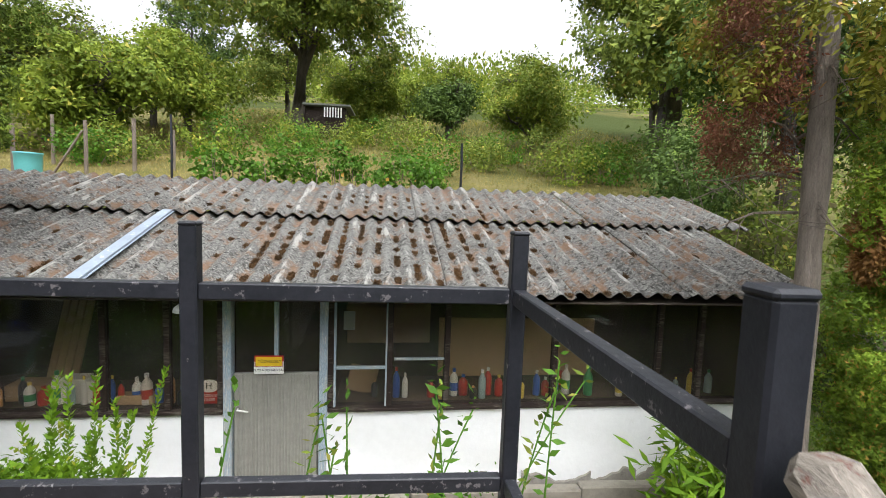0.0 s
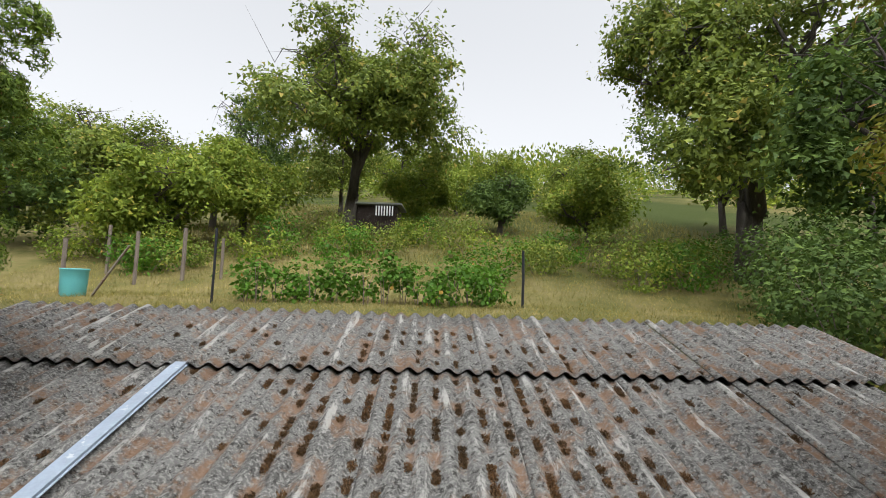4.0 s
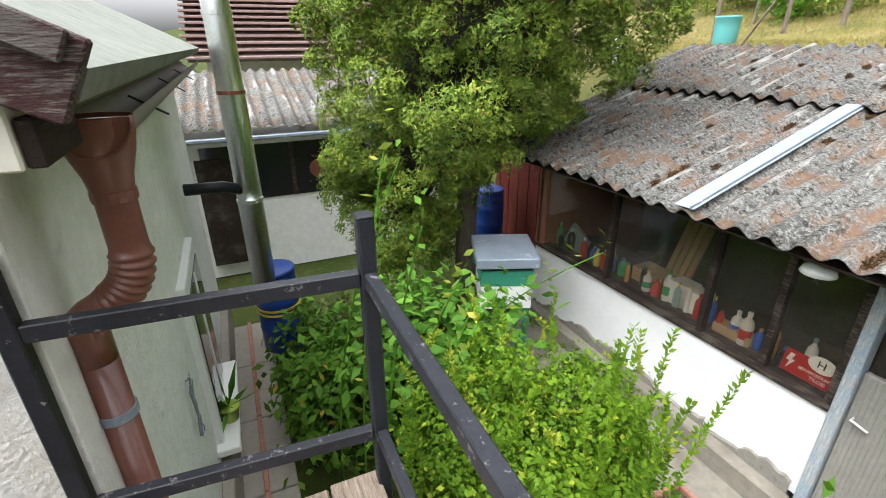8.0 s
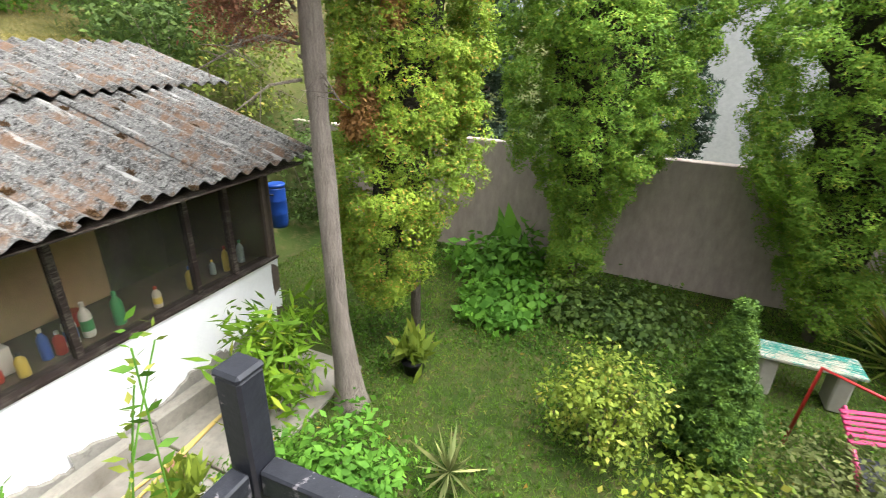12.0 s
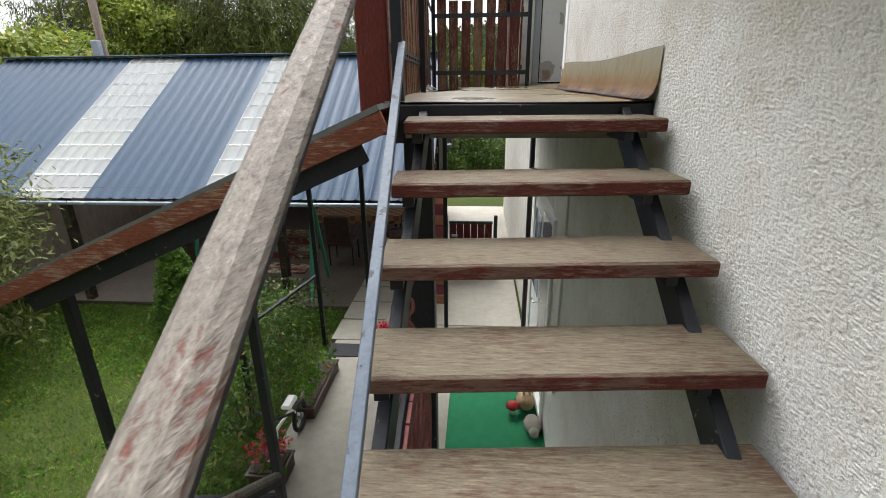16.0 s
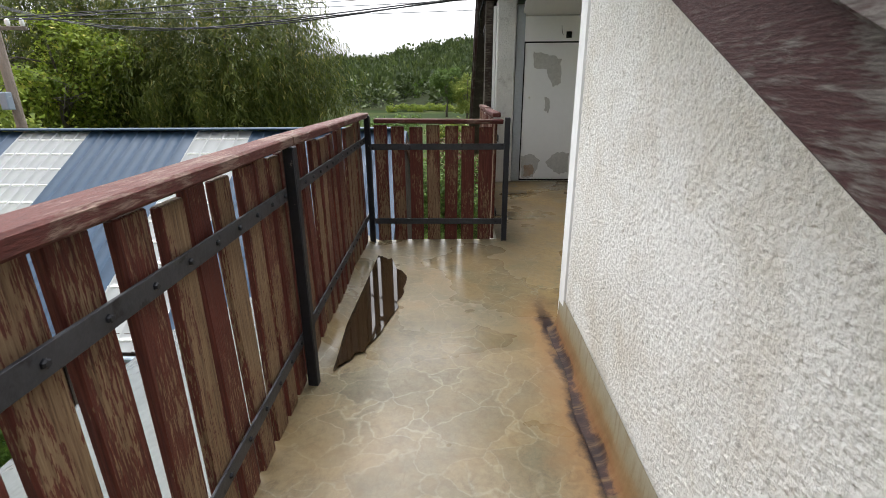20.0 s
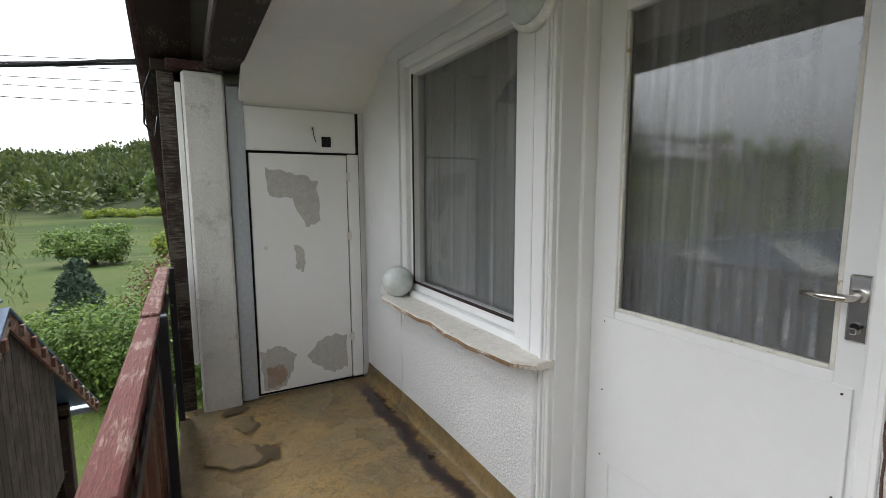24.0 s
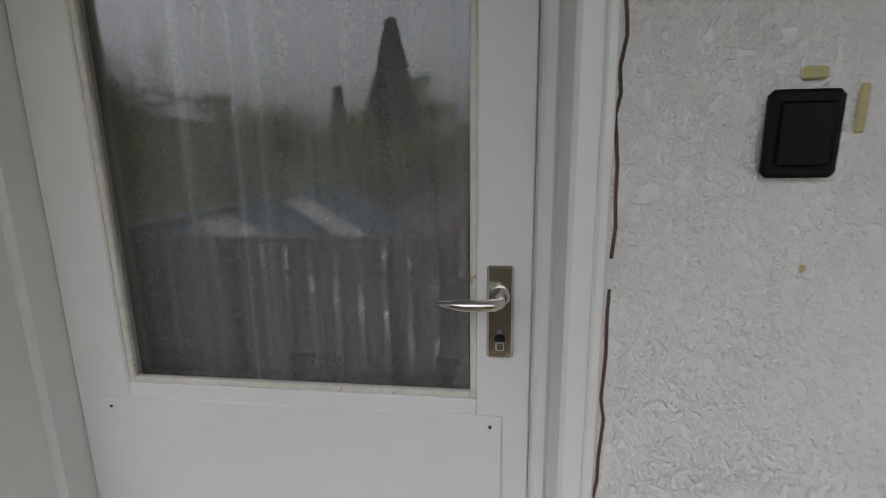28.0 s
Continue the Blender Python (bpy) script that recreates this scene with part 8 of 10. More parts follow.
# ---------- conifers ----------
PROF_BIG = ((0.75, 0.4, -0.65), (1.5, 0.66, -0.65), (1.8, 0.78, -0.58), (2.1, 1.0, -0.35), (2.4, 1.2, -0.12), (2.8, 1.42, 0.06), (3.3, 1.5, 0.10), (3.8, 1.6, 0.17), (4.5, 1.72, 0.2), (6.5, 1.5, 0.2), (8.8, 0.2, 0.0))
PROF_GOLD = ((0.6, 0.26, 0.36), (1.0, 0.45, 0.33), (1.4, 0.54, 0.26), (1.85, 0.71, 0.17), (3.2, 0.73, 0.05), (5.0, 0.45), (6.2, 0.1))
PROF_FULL = ((0.1, 0.36), (0.5, 0.38), (1.0, 0.36), (1.5, 0.62), (2.05, 1.0), (3.2, 1.15), (5.5, 0.8), (6.5, 0.15))
PROF_RUSTY = ((0.2, 0.25), (1.25, 0.75), (2.0, 1.1), (3.3, 1.4), (5.0, 1.0), (6.8, 0.2))
conifer("thuja", "tall dense green thuja with brown dry patches", (-3.2, 2.4, 0), 1.3, 0.75, 8.8, L_THUJA, 1500, 165, 0.036, 3, "column", 16, L_RUST, 0.13, puff=0.185, prof_at=PROF_BIG, sag=(0.43, 0.90))
conifer("thuja", "yellowing thuja with an orange dry patch beside the shed", (5.45, 2.2, 0), 0.88, 0.6, 6.2, L_GOLD, 820, 110, 0.034, 4, "column", 0, L_TAN, 0.06, puff=0.16, prof_at=PROF_GOLD, sag=(-0.41, 0.91), patches=((-0.60, 0.30, 2.70, 0.17), (-0.62, 0.12, 2.56, 0.18), (-0.60, 0.30, 2.46, 0.13), (-0.58, -0.02, 2.40, 0.10), (-0.55, -0.08, 3.28, 0.12)))
conifer("thuja", "full green thuja before the garden wall", (7.5, 0.85, 0), 1.0, 0.1, 6.5, L_THUJA2, 1250, 105, 0.036, 5, "column", 0, None, 0.07, puff=0.17, prof_at=PROF_FULL)
conifer("thuja", "green thuja before the garden wall with a rusty patch", (7.6, -1.95, 0), 1.06, 0.2, 6.8, L_THUJA2, 1350, 105, 0.036, 6, "column", 3, L_RUST, 0.07, puff=0.17, prof_at=PROF_RUSTY)
conifer("dark_conifer", "dark conifer behind the garden wall", (9.6, 0.15, 0), 0.8, 0.4, 6.8, L_SPRUCE, 500, 30, 0.085, 7, "column", 0, None, 0.10, puff=0.20)
conifer("dark_conifer", "dark conifer behind the garden wall", (9.5, 2.95, 0), 0.7, 0.6, 6.4, L_SPRUCE, 450, 30, 0.085, 8, "column", 0, None, 0.10, puff=0.20)
g = "young cone-shaped thujas on the lawn"
for i, (x, y, h, r) in enumerate(((5.1, -0.7, 1.40, 0.34), (5.2, -3.05, 1.5, 0.38), (4.6, -5.7, 1.55, 0.40))):
    conifer("young_thuja", "small cone-shaped green thuja on the lawn", (x, y, 0), r, 0.02, h, L_YOUNG, 1500, 16, 0.032, 20 + i, "cone", 0, None, 0.03, group=g, puff=0.050)
# bare half-dead trunk beside the shed corner
dead = thing("dead_conifer", "half-dead conifer with a bare grey trunk and rusty sprays", "tree", (4.28, 2.35, 0))
part("trunk", sweep([(0.02, -0.09, -0.1), (0.02, -0.07, 0.06), (0.01, -0.05, 0.38), (0.0, -0.01, 0.9), (0.0, 0.01, 1.5), (0.01, 0.035, 2.1), (0.0, 0.045, 2.6), (0.02, 0.07, 3.1), (0.0, 0.06, 3.4), (0.02, 0.10, 4.4), (0.04, 0.14, 6.8)], [0.19, 0.15, 0.115, 0.088, 0.080, 0.084, 0.072, 0.088, 0.075, 0.058, 0.025], 12), M_OLDTRUNK, dead, "grey stringy trunk", True)
rnd = random.Random(9)
RNG = np.random.default_rng(9)
twigs = bmesh.new()
for i in range(60):
    z = rnd.uniform(2.8, 6.4)
    a = rnd.uniform(0, 6.28)
    L = rnd.uniform(0.3, 0.75)
    s = Vector((0, 0.18, z))
    e = s + Vector((math.cos(a) * L, math.sin(a) * L, rnd.uniform(-0.35, 0.25)))
    bm = sweep([s, s.lerp(e, 0.5) + Vector((0, 0, 0.06)), e], [0.014, 0.009, 0.003], 5)
    for _ in range(6):
        o = s.lerp(e, rnd.uniform(0.3, 1))
        add_sweep(twigs, [o, o + Vector((rnd.uniform(-0.2, 0.2), rnd.uniform(-0.2, 0.2), rnd.uniform(-0.22, 0.1)))], [0.005, 0.002], 4)
    part("dead_branch", bm, M_BARK, dead, "bare dry branch")
part("twig_growth", twigs, M_BARK, dead, "bare dry twigs")["kind"] = "stuff"
cl = []
for i in range(15):
    z = rnd.uniform(3.0, 4.4)
    x0_, y0_ = rnd.gauss(-0.42, 0.20), rnd.gauss(0.28, 0.2)
    for k in range(5):
        cl.append((x0_ + rnd.gauss(0, 0.05), y0_ + rnd.gauss(0, 0.05), z - 0.06 * k))
cl = np.array(cl)
idx = np.repeat(np.arange(len(cl)), 120)
spr = finish("dead_spray", leaf_mesh("dead_spray", cl[idx] + RNG.normal(0, 0.055, (len(idx), 3)), RNG.normal(0, 1, (len(idx), 3)) + np.array([0, 0, -0.8]), 0.036, 0.3), L_RUST, dead, "rusty dry sprays")
spr["kind"] = "stuff"
cl = []
for i in range(95):
    a, q = rnd.uniform(0, 6.28), rnd.uniform(0.25, 0.95)
    z = rnd.uniform(3.7, 6.9)
    for k in range(4):
        cl.append((q * math.cos(a) + rnd.gauss(0, 0.06), 0.18 + q * math.sin(a) + rnd.gauss(0, 0.06), z - 0.07 * k))
cl = np.array(cl)
idx = np.repeat(np.arange(len(cl)), 70)
off = RNG.normal(0, 0.075, (len(idx), 3))
spr = finish("live_spray", leaf_mesh("live_spray", cl[idx] + off, RNG.normal(0, 0.7, (len(idx), 3)) + np.array([0, 0, -0.3]), 0.055, 0.4, 0.2, 0.15, off * 9 + np.array([0, 0, 0.6])), L_YELLOW, dead, "yellow-green living sprays")
spr["kind"] = "stuff"

# ---------- bushes near the stairs ----------
bush("privet_bush", "lime green privet bush between the stairs and the shed", (-0.62, 1.55, 0), (0.84, 0.75, 0.70), L_BUSH, 520, 90, 0.036, 0.13, 31, 8, lift=0.68, aspect=0.72)
bush("shrub", "mid green leafy shrub behind the landing", (-1.9, 1.5, 0), (0.85, 0.75, 0.62), L_BROAD, 70, 34, 0.12, 0.3, 32, 7, lift=0.7)
bush("shrub", "dark green shrub along the house wall", (-2.3, 0.62, 0), (0.9, 0.36, 0.45), L_VINE, 70, 30, 0.085, 0.2, 33, 6, lift=0.5)

def sprigs(parent, spots, leaf, mat, name="sprig"):
    """Upright leafy sprigs: spots are (x, y, z0, z1, lean x, lean y) in the parent's frame."""
    c, d = [], []
    for (x, y, z0, z1, lx, ly) in spots:
        m = int((z1 - z0) / (leaf * 0.32)) + 3
        for k in range(m):
            u = k / (m - 1)
            for q in range(2):
                a = k * 1.6 + q * math.pi
                c.append((x + lx * u * u, y + ly * u * u, z0 + (z1 - z0) * u))
                d.append((math.cos(a), math.sin(a), 0.5 + 0.9 * u))
    return finish(name, leaf_mesh(name, np.array(c), np.array(d), leaf, 0.45, 0.2, 0.25), mat, parent, "upright leafy sprig growth")


privet = [o for o in bpy.data.objects if o.name == "privet_bush"][0]
rnd = random.Random(77)
sp = []
for i in range(70):
    a, q = rnd.uniform(0, 6.28), math.sqrt(rnd.random()) * 0.75
    sp.append((q * math.cos(a), q * math.sin(a), 1.0, 1.36 + rnd.uniform(-0.1, 0.4) * (1 - 0.5 * q), rnd.uniform(-0.12, 0.12), rnd.uniform(-0.12, 0.12)))
for i in range(12):
    sp.append((rnd.uniform(0.3, 0.8), rnd.uniform(-0.1, 0.4), 0.8, rnd.uniform(1.45, 1.85), rnd.uniform(-0.05, 0.15), rnd.uniform(-0.1, 0.15)))
sprigs(privet, sp[:30] + sp[70:], 0.040, L_BUSH)["kind"] = "stuff"
sprigs(privet, [(x, y, z1 - 0.16, z1 - 0.04, lx, ly) for (x, y, z0, z1, lx, ly) in sp[40:66]], 0.032, leafy("yellow_young_leaves", (0.22, 0.30, 0.03), (0.42, 0.46, 0.05), trans=0.35), "young_tip")["kind"] = "stuff"
# ---------- things below and in the garden ----------
def mat_thing(name, label, x0, y0, x1, y1, mat, z=0.034, h=0.012):
    t = thing(name, label, "mat", ((x0 + x1) / 2, (y0 + y1) / 2, z))
    w, d = (x1 - x0) / 2, (y1 - y0) / 2
    part("mat", box((-w, -d, 0), (w, d, h), 0.004), mat, t)
    return t


mat_thing("green_carpet", "green outdoor carpet on the walkway", 0.0, -5.55, 0.95, -3.4, M_GREENMAT, 0.032, 0.008)
sm = mat_thing("striped_mat", "dark grey ribbed door mat on the green carpet", 0.02, -5.5, 0.42, -4.9, plain("grey_rib", (0.09, 0.09, 0.10), 0.8), 0.041, 0.012)
for i in range(16):
    part("rib", box((-0.19 + i * 0.0245, -0.29, 0.012), (-0.178 + i * 0.0245, 0.29, 0.020), 0.002), plain("pale_rib", (0.26, 0.26, 0.27), 0.8) if i == 0 else bpy.data.materials["pale_rib"], sm, "pale rib")
mat_thing("rubber_mat", "black rubber mat on the walkway", 0.97, -5.66, 1.28, -5.05, M_RUBBER)
mat_thing("rubber_mat", "black rubber mat before the garden steps", 2.06, -5.62, 2.58, -5.32, M_RUBBER)
mat_thing("shed_mat", "grey-brown mat before the shed door", 0.05, 2.82, 0.50, 3.18, mottled("felt_mat", (0.17, 0.145, 0.125), (0.13, 0.11, 0.10), 6, 0.95, 0.4, 80, 0.004), 0.014)


def trough(name, at, w, d, h, label, flowers, n, leafm=None, turn=0, seed=1):
    t = thing(name, label, "planter", at)
    t.rotation_euler = (0, 0, radians(turn))
    M = plain("brown_trough", (0.05, 0.028, 0.018), 0.5) if "brown_trough" not in bpy.data.materials else bpy.data.materials["brown_trough"]
    bm = box((-w / 2, -d / 2, 0), (w / 2, d / 2, h), 0.01)
    add_box(bm, (-w / 2 - 0.012, -d / 2 - 0.012, h - 0.02), (w / 2 + 0.012, d / 2 + 0.012, h), 0.004)
    part("box", bm, M, t, "brown plastic trough")
    part("soil", box((-w / 2 + 0.02, -d / 2 + 0.02, h), (w / 2 - 0.02, d / 2 - 0.02, h + 0.008)), M_SOIL, t)
    r = np.random.default_rng(seed)
    c = np.stack([r.uniform(-w / 2, w / 2, n * 3), r.uniform(-d / 2, d / 2, n * 3), h + 0.02 + r.uniform(0, 0.16, n * 3)], 1)
    finish("foliage", leaf_mesh("foliage", c, r.normal(0, 1, c.shape) + np.array([0, 0, 0.8]), 0.06, 0.7), leafm or L_BROAD, t)
    if flowers is not None:
        k = n * 2
        c = np.stack([r.uniform(-w / 2, w / 2, k), r.uniform(-d / 2, d / 2, k), h + 0.10 + r.uniform(0, 0.13, k)], 1)
        idx = np.repeat(np.arange(k), 6)
        finish("blossoms", leaf_mesh("blossoms", c[idx] + r.normal(0, 0.012, (len(idx), 3)), r.normal(0, 1, (len(idx), 3)) + np.array([0, 0, 0.7]), 0.035, 0.8), flowers, t, "pink and red blossoms")
    return t


trough("flower_box", (1.60, -5.40, 0.032), 0.66, 0.2, 0.16, "brown flower box full of pink and red geraniums", L_PINK, 90, None, -14, 3)
trough("flower_box", (2.42, -4.6, 0.032), 0.2, 0.9, 0.14, "long brown planter beside the roses", None, 60, L_VINE, 0, 4)
trough("flower_box", (2.35, -2.65, 0.032), 0.55, 0.2, 0.14, "brown planter with pale green plants under the stairs", None, 40, L_LIGHT, 10, 5)
trough("flower_box", (2.45, -3.4, 0.032), 0.3, 0.3, 0.16, "brown pot with small red flowers", L_PINK, 20, None, 0, 6)

# gate, rails and steps towards the pavilion
gate = thing("maroon_gate", "low maroon board gate at the end of the walkway", "gate", (0.78, -7.9, 0.03))
for i in range(6):
    part("board", box((-0.36 + i * 0.12, -0.015, 0.05), (-0.245 + i * 0.12, 0.015, 1.0), 0.004), old_wood("maroon_board", (0.07, 0.012, 0.012), (0.10, 0.06, 0.05), 2, 0.1) if i == 0 else bpy.data.materials["maroon_board"], gate)
part("top_rail", box((-0.37, -0.02, 1.0), (0.36, 0.02, 1.05), 0.004), M_BLACK, gate)
for xx in (-0.42, 0.41):
    part("gate_post", box((xx - 0.03, -0.03, 0), (xx + 0.03, 0.03, 1.15), 0.004), M_BLACK, gate, "black gate post")
part("latch", box((0.22, 0.015, 0.78), (0.32, 0.03, 0.82), 0.003), M_ZINC, gate)
for i in range(5):
    st = part("brick_ramp", box((1.98, -8.6 + i * 0.58, 0.0), (2.62, -8.05 + i * 0.58, 0.045), 0.006), M_CONCRETE, walkway, "paved garden step")
red_column = thing("brick_column", "dark red painted column beside the pavilion", "column", (1.28, -7.0, 0.03))
for k in range(12):
    part("brick", box((-0.12, -0.12, k * 0.16), (0.12, 0.12, k * 0.16 + 0.15), 0.008), M_MAROON if k % 2 else M_BRICK, red_column)
wheel = thing("wagon_wheel", "faded red wagon wheel hung with its chain at the stair column", "wheel", (0.930, -1.74, 1.74))
M_FADEDRED = mottled("faded_red_wheel_paint", (0.26, 0.075, 0.075), (0.33, 0.13, 0.12), 7, 0.8, 0.4, 60, 0.003, c3=(0.10, 0.05, 0.04), at3=(0.58, 0.68), scale3=14)
n = 36
bm = bmesh.new()
for k in range(n):
    a, b = 2 * math.pi * k / n, 2 * math.pi * (k + 1) / n
    add_beam(bm, (0, 0.485 * math.cos(a), 0.485 * math.sin(a)), (0, 0.485 * math.cos(b), 0.485 * math.sin(b)), 0.06, 0.085, 0.0, (0, math.cos((a + b) / 2), math.sin((a + b) / 2)))
part("rim", bm, M_FADEDRED, wheel, "faded red wooden rim")
bm = sweep([(0, 0.532 * math.cos(2 * math.pi * k / n), 0.532 * math.sin(2 * math.pi * k / n)) for k in range(n + 1)], 0.016, 6, False)
part("tyre", bm, M_BLACK, wheel, "iron tyre")
for k in range(12):
    a = 2 * math.pi * k / 12
    part("spoke", beam((0, 0.07 * math.cos(a), 0.07 * math.sin(a)), (0, 0.45 * math.cos(a), 0.45 * math.sin(a)), 0.036, 0.045, 0.008), M_FADEDRED, wheel, "red spoke")
part("hub", lathe([(0.0, -0.06), (0.085, -0.06), (0.095, 0.0), (0.085, 0.07), (0.062, 0.10), (0.062, 0.165), (0.048, 0.17), (0.048, 0.19), (0.0, 0.19)], 16), M_BLACK, wheel, "black iron hub", True).matrix_local = pose(0, 0, 0, 0, 90, 0)
for k in range(8):
    part("chain_link", sweep([(0.022 * math.cos(a) * (k % 2), -0.06 + 0.022 * math.cos(a) * (1 - k % 2), 0.56 + k * 0.052 + 0.036 * math.sin(a)) for a in (2 * math.pi * j / 10 for j in range(11))], 0.008, 5, False), M_FADEDRED, wheel, "red chain link", True)

# ground floor door and window on the house wall
d3 = tagged(new("door_3"), "white half-glazed ground floor door", "door", "", "structure")
frame_rect(d3, "frame", -0.03, 0.03, -5.55, -4.15, 0.05, 2.2, 0.07, M_WHITEPAINT, "white frame")
part("leaf", box((-0.02, -5.48, 0.08), (0.015, -4.85, 2.13), 0.004), M_WHITEPAINT, d3, "white door leaf")
part("pane", box((0.015, -4.80, 0.8), (0.02, -4.25, 2.1)), plain("bluish_pane", (0.16, 0.20, 0.24), 0.08), d3, "bluish pane")
part("pane", box((0.016, -5.40, 1.1), (0.021, -4.95, 2.0)), bpy.data.materials["bluish_pane"], d3, "bluish pane")
part("lever", sweep([(0.015, -4.93, 1.05), (0.06, -4.93, 1.05), (0.06, -5.03, 1.05)], 0.009, 8), M_CHROME, d3, "lever", True)
part("downpipe", sweep([(0.06, -5.72, 0.05), (0.06, -5.72, 2.95)], 0.03, 10), M_BLACK, house, "thin black downpipe", True)
part("cable_duct", sweep([(0.012, -3.7, 0.9), (0.012, -3.7, 2.6)], 0.010, 6), M_CREAM, house, "wall cable")
part("duct_box", box((0.0, -3.74, 0.82), (0.03, -3.66, 0.94), 0.004), M_WHITEPLASTIC, house, "small white junction box")
lamp_g = thing("porch_lamp", "round glass porch lamp under the terrace", "lamp", (0.12, -5.2, 2.35))
part("globe", lathe([(0.02, -0.1), (0.08, -0.05), (0.095, 0.0), (0.07, 0.07), (0.03, 0.1)], 18), bpy.data.materials["frosted_glass"], lamp_g, "", True)
part("arm", sweep([(-0.12, 0, 0.02), (-0.05, 0, 0.10), (0, 0, 0.10)], 0.012, 8), M_CHROME, lamp_g)


def figurine(at, parts_, label, mat):
    t = thing("figurine", label, "figurine", at)
    bm = bmesh.new()
    for c, r in parts_:
        bmesh.ops.create_icosphere(bm, subdivisions=2, radius=1, matrix=Matrix.Translation(c) @ Matrix.Diagonal((*r, 1)))
    part("body", bm, mat, t, "", True)


figurine((0.14, -4.45, 0.04), (((0, 0, 0.10), (0.10, 0.13, 0.10)), ((0, 0.12, 0.19), (0.06, 0.07, 0.06)), ((0.03, 0.08, 0.28), (0.018, 0.03, 0.07)), ((-0.03, 0.08, 0.28), (0.018, 0.03, 0.07))), "brown stone rabbit figurine by the wall", M_CARDBOARD)
figurine((0.10, -4.12, 0.04), (((0, 0, 0.07), (0.09, 0.13, 0.07)), ((0, 0.12, 0.07), (0.05, 0.06, 0.05))), "grey stone hedgehog figurine by the wall", M_CONCRETE)
toad = thing("toadstool_ornament", "red and white toadstool ornament by the wall", "ornament", (0.28, -4.35, 0.04))
part("stalk", lathe([(0.03, 0), (0.025, 0.1)], 12), M_WHITEPLASTIC, toad, "", True)
part("cap", lathe([(0.07, 0.09), (0.065, 0.12), (0.03, 0.15), (0.005, 0.155)], 16), M_RED, toad, "red cap", True)

# pavilion furniture
gb = thing("garden_swing_bench", "slatted brown swing bench with a green frame", "bench", (4.25, -7.5, 0.03))
for i in range(4):
    part("back_slat", box((-0.85, 0.0 - 0.02 * i, 0.48 + i * 0.13), (0.85, 0.025 - 0.02 * i, 0.58 + i * 0.13), 0.005), old_wood("bench_slat", (0.13, 0.03, 0.02), (0.36, 0.30, 0.25), 0, 0.4) if i == 0 else bpy.data.materials["bench_slat"], gb, "worn brown slat")
    part("seat_slat", box((-0.85, 0.05 + i * 0.11, 0.40), (0.85, 0.14 + i * 0.11, 0.425), 0.005), bpy.data.materials["bench_slat"], gb, "worn brown slat")
for s in (-0.95, 0.95):
    part("frame_leg", beam((s, -0.35, 0), (s, 0.1, 1.6), 0.05, 0.05, 0.005), M_GREENPAINT, gb, "green frame leg")
    part("frame_leg", beam((s, 0.55, 0), (s, 0.1, 1.6), 0.05, 0.05, 0.005), M_GREENPAINT, gb, "green frame leg")
tb = thing("garden_table", "long garden table with a brown checked cloth", "table", (3.1, -9.6, 0.03))
part("top", box((-0.9, -0.4, 0.72), (0.9, 0.4, 0.76), 0.006), M_DARKWOOD, tb)
M_CHECK, n_, l_, p_ = material("brown_check_cloth")
ck = n_.new("ShaderNodeTexChecker")
ck.inputs["Scale"].default_value = 9.0
ck.inputs["Color1"].default_value, ck.inputs["Color2"].default_value = (0.36, 0.22, 0.12, 1), (0.22, 0.10, 0.06, 1)
l_.new(coords(n_, l_), ck.inputs["Vector"]); l_.new(ck.outputs[0], p_.inputs["Base Color"])
p_.inputs["Roughness"].default_value = 0.8
cloth = thing("tablecloth", "brown checked tablecloth on the garden table", "tablecloth", (3.1, -9.6, 0.79))
part("cloth", box((-0.92, -0.42, -0.005), (0.92, 0.42, 0.003), 0.003), M_CHECK, cloth)
part("drop", box((-0.92, 0.42, -0.16), (0.92, 0.424, 0.0)), M_CHECK, cloth)
for sx in (-0.8, 0.8):
    for sy in (-0.3, 0.3):
        part("leg", box((sx - 0.03, sy - 0.03, 0), (sx + 0.03, sy + 0.03, 0.72), 0.004), M_DARKWOOD, tb)


def chair(at, turn):
    t = thing("garden_chair", "dark cushioned garden chair in the pavilion", "chair", at, "garden chairs")
    t.rotation_euler = (0, 0, radians(turn))
    part("seat", box((-0.24, -0.24, 0.40), (0.24, 0.24, 0.47), 0.02), M_CUSH, t, "striped seat cushion")
    part("backrest", beam((0, -0.24, 0.45), (0, -0.34, 1.0), 0.46, 0.06, 0.02, (0, 1, 0)), M_CUSH, t, "striped back cushion")
    for sx in (-0.22, 0.22):
        for sy in (-0.22, 0.22):
            part("leg", sweep([(sx, sy, 0), (sx, sy, 0.42)], 0.014, 6), M_BLACK, t)
        part("armrest", beam((sx, -0.26, 0.64), (sx, 0.22, 0.64), 0.04, 0.03, 0.005), M_BLACK, t)
    return t


M_CUSH = mottled("dark_cushion", (0.06, 0.035, 0.03), (0.10, 0.06, 0.05), 12, 0.9, 0.2, 60, 0.004)
c0 = chair((3.2, -8.6, 0.03), 180)
for x, y, a in ((2.2, -9.0, 120), (5.0, -9.4, -90), (3.0, -10.6, 0)):
    copy_thing(c0, pose(x, y, 0.03, 0, 0, a))

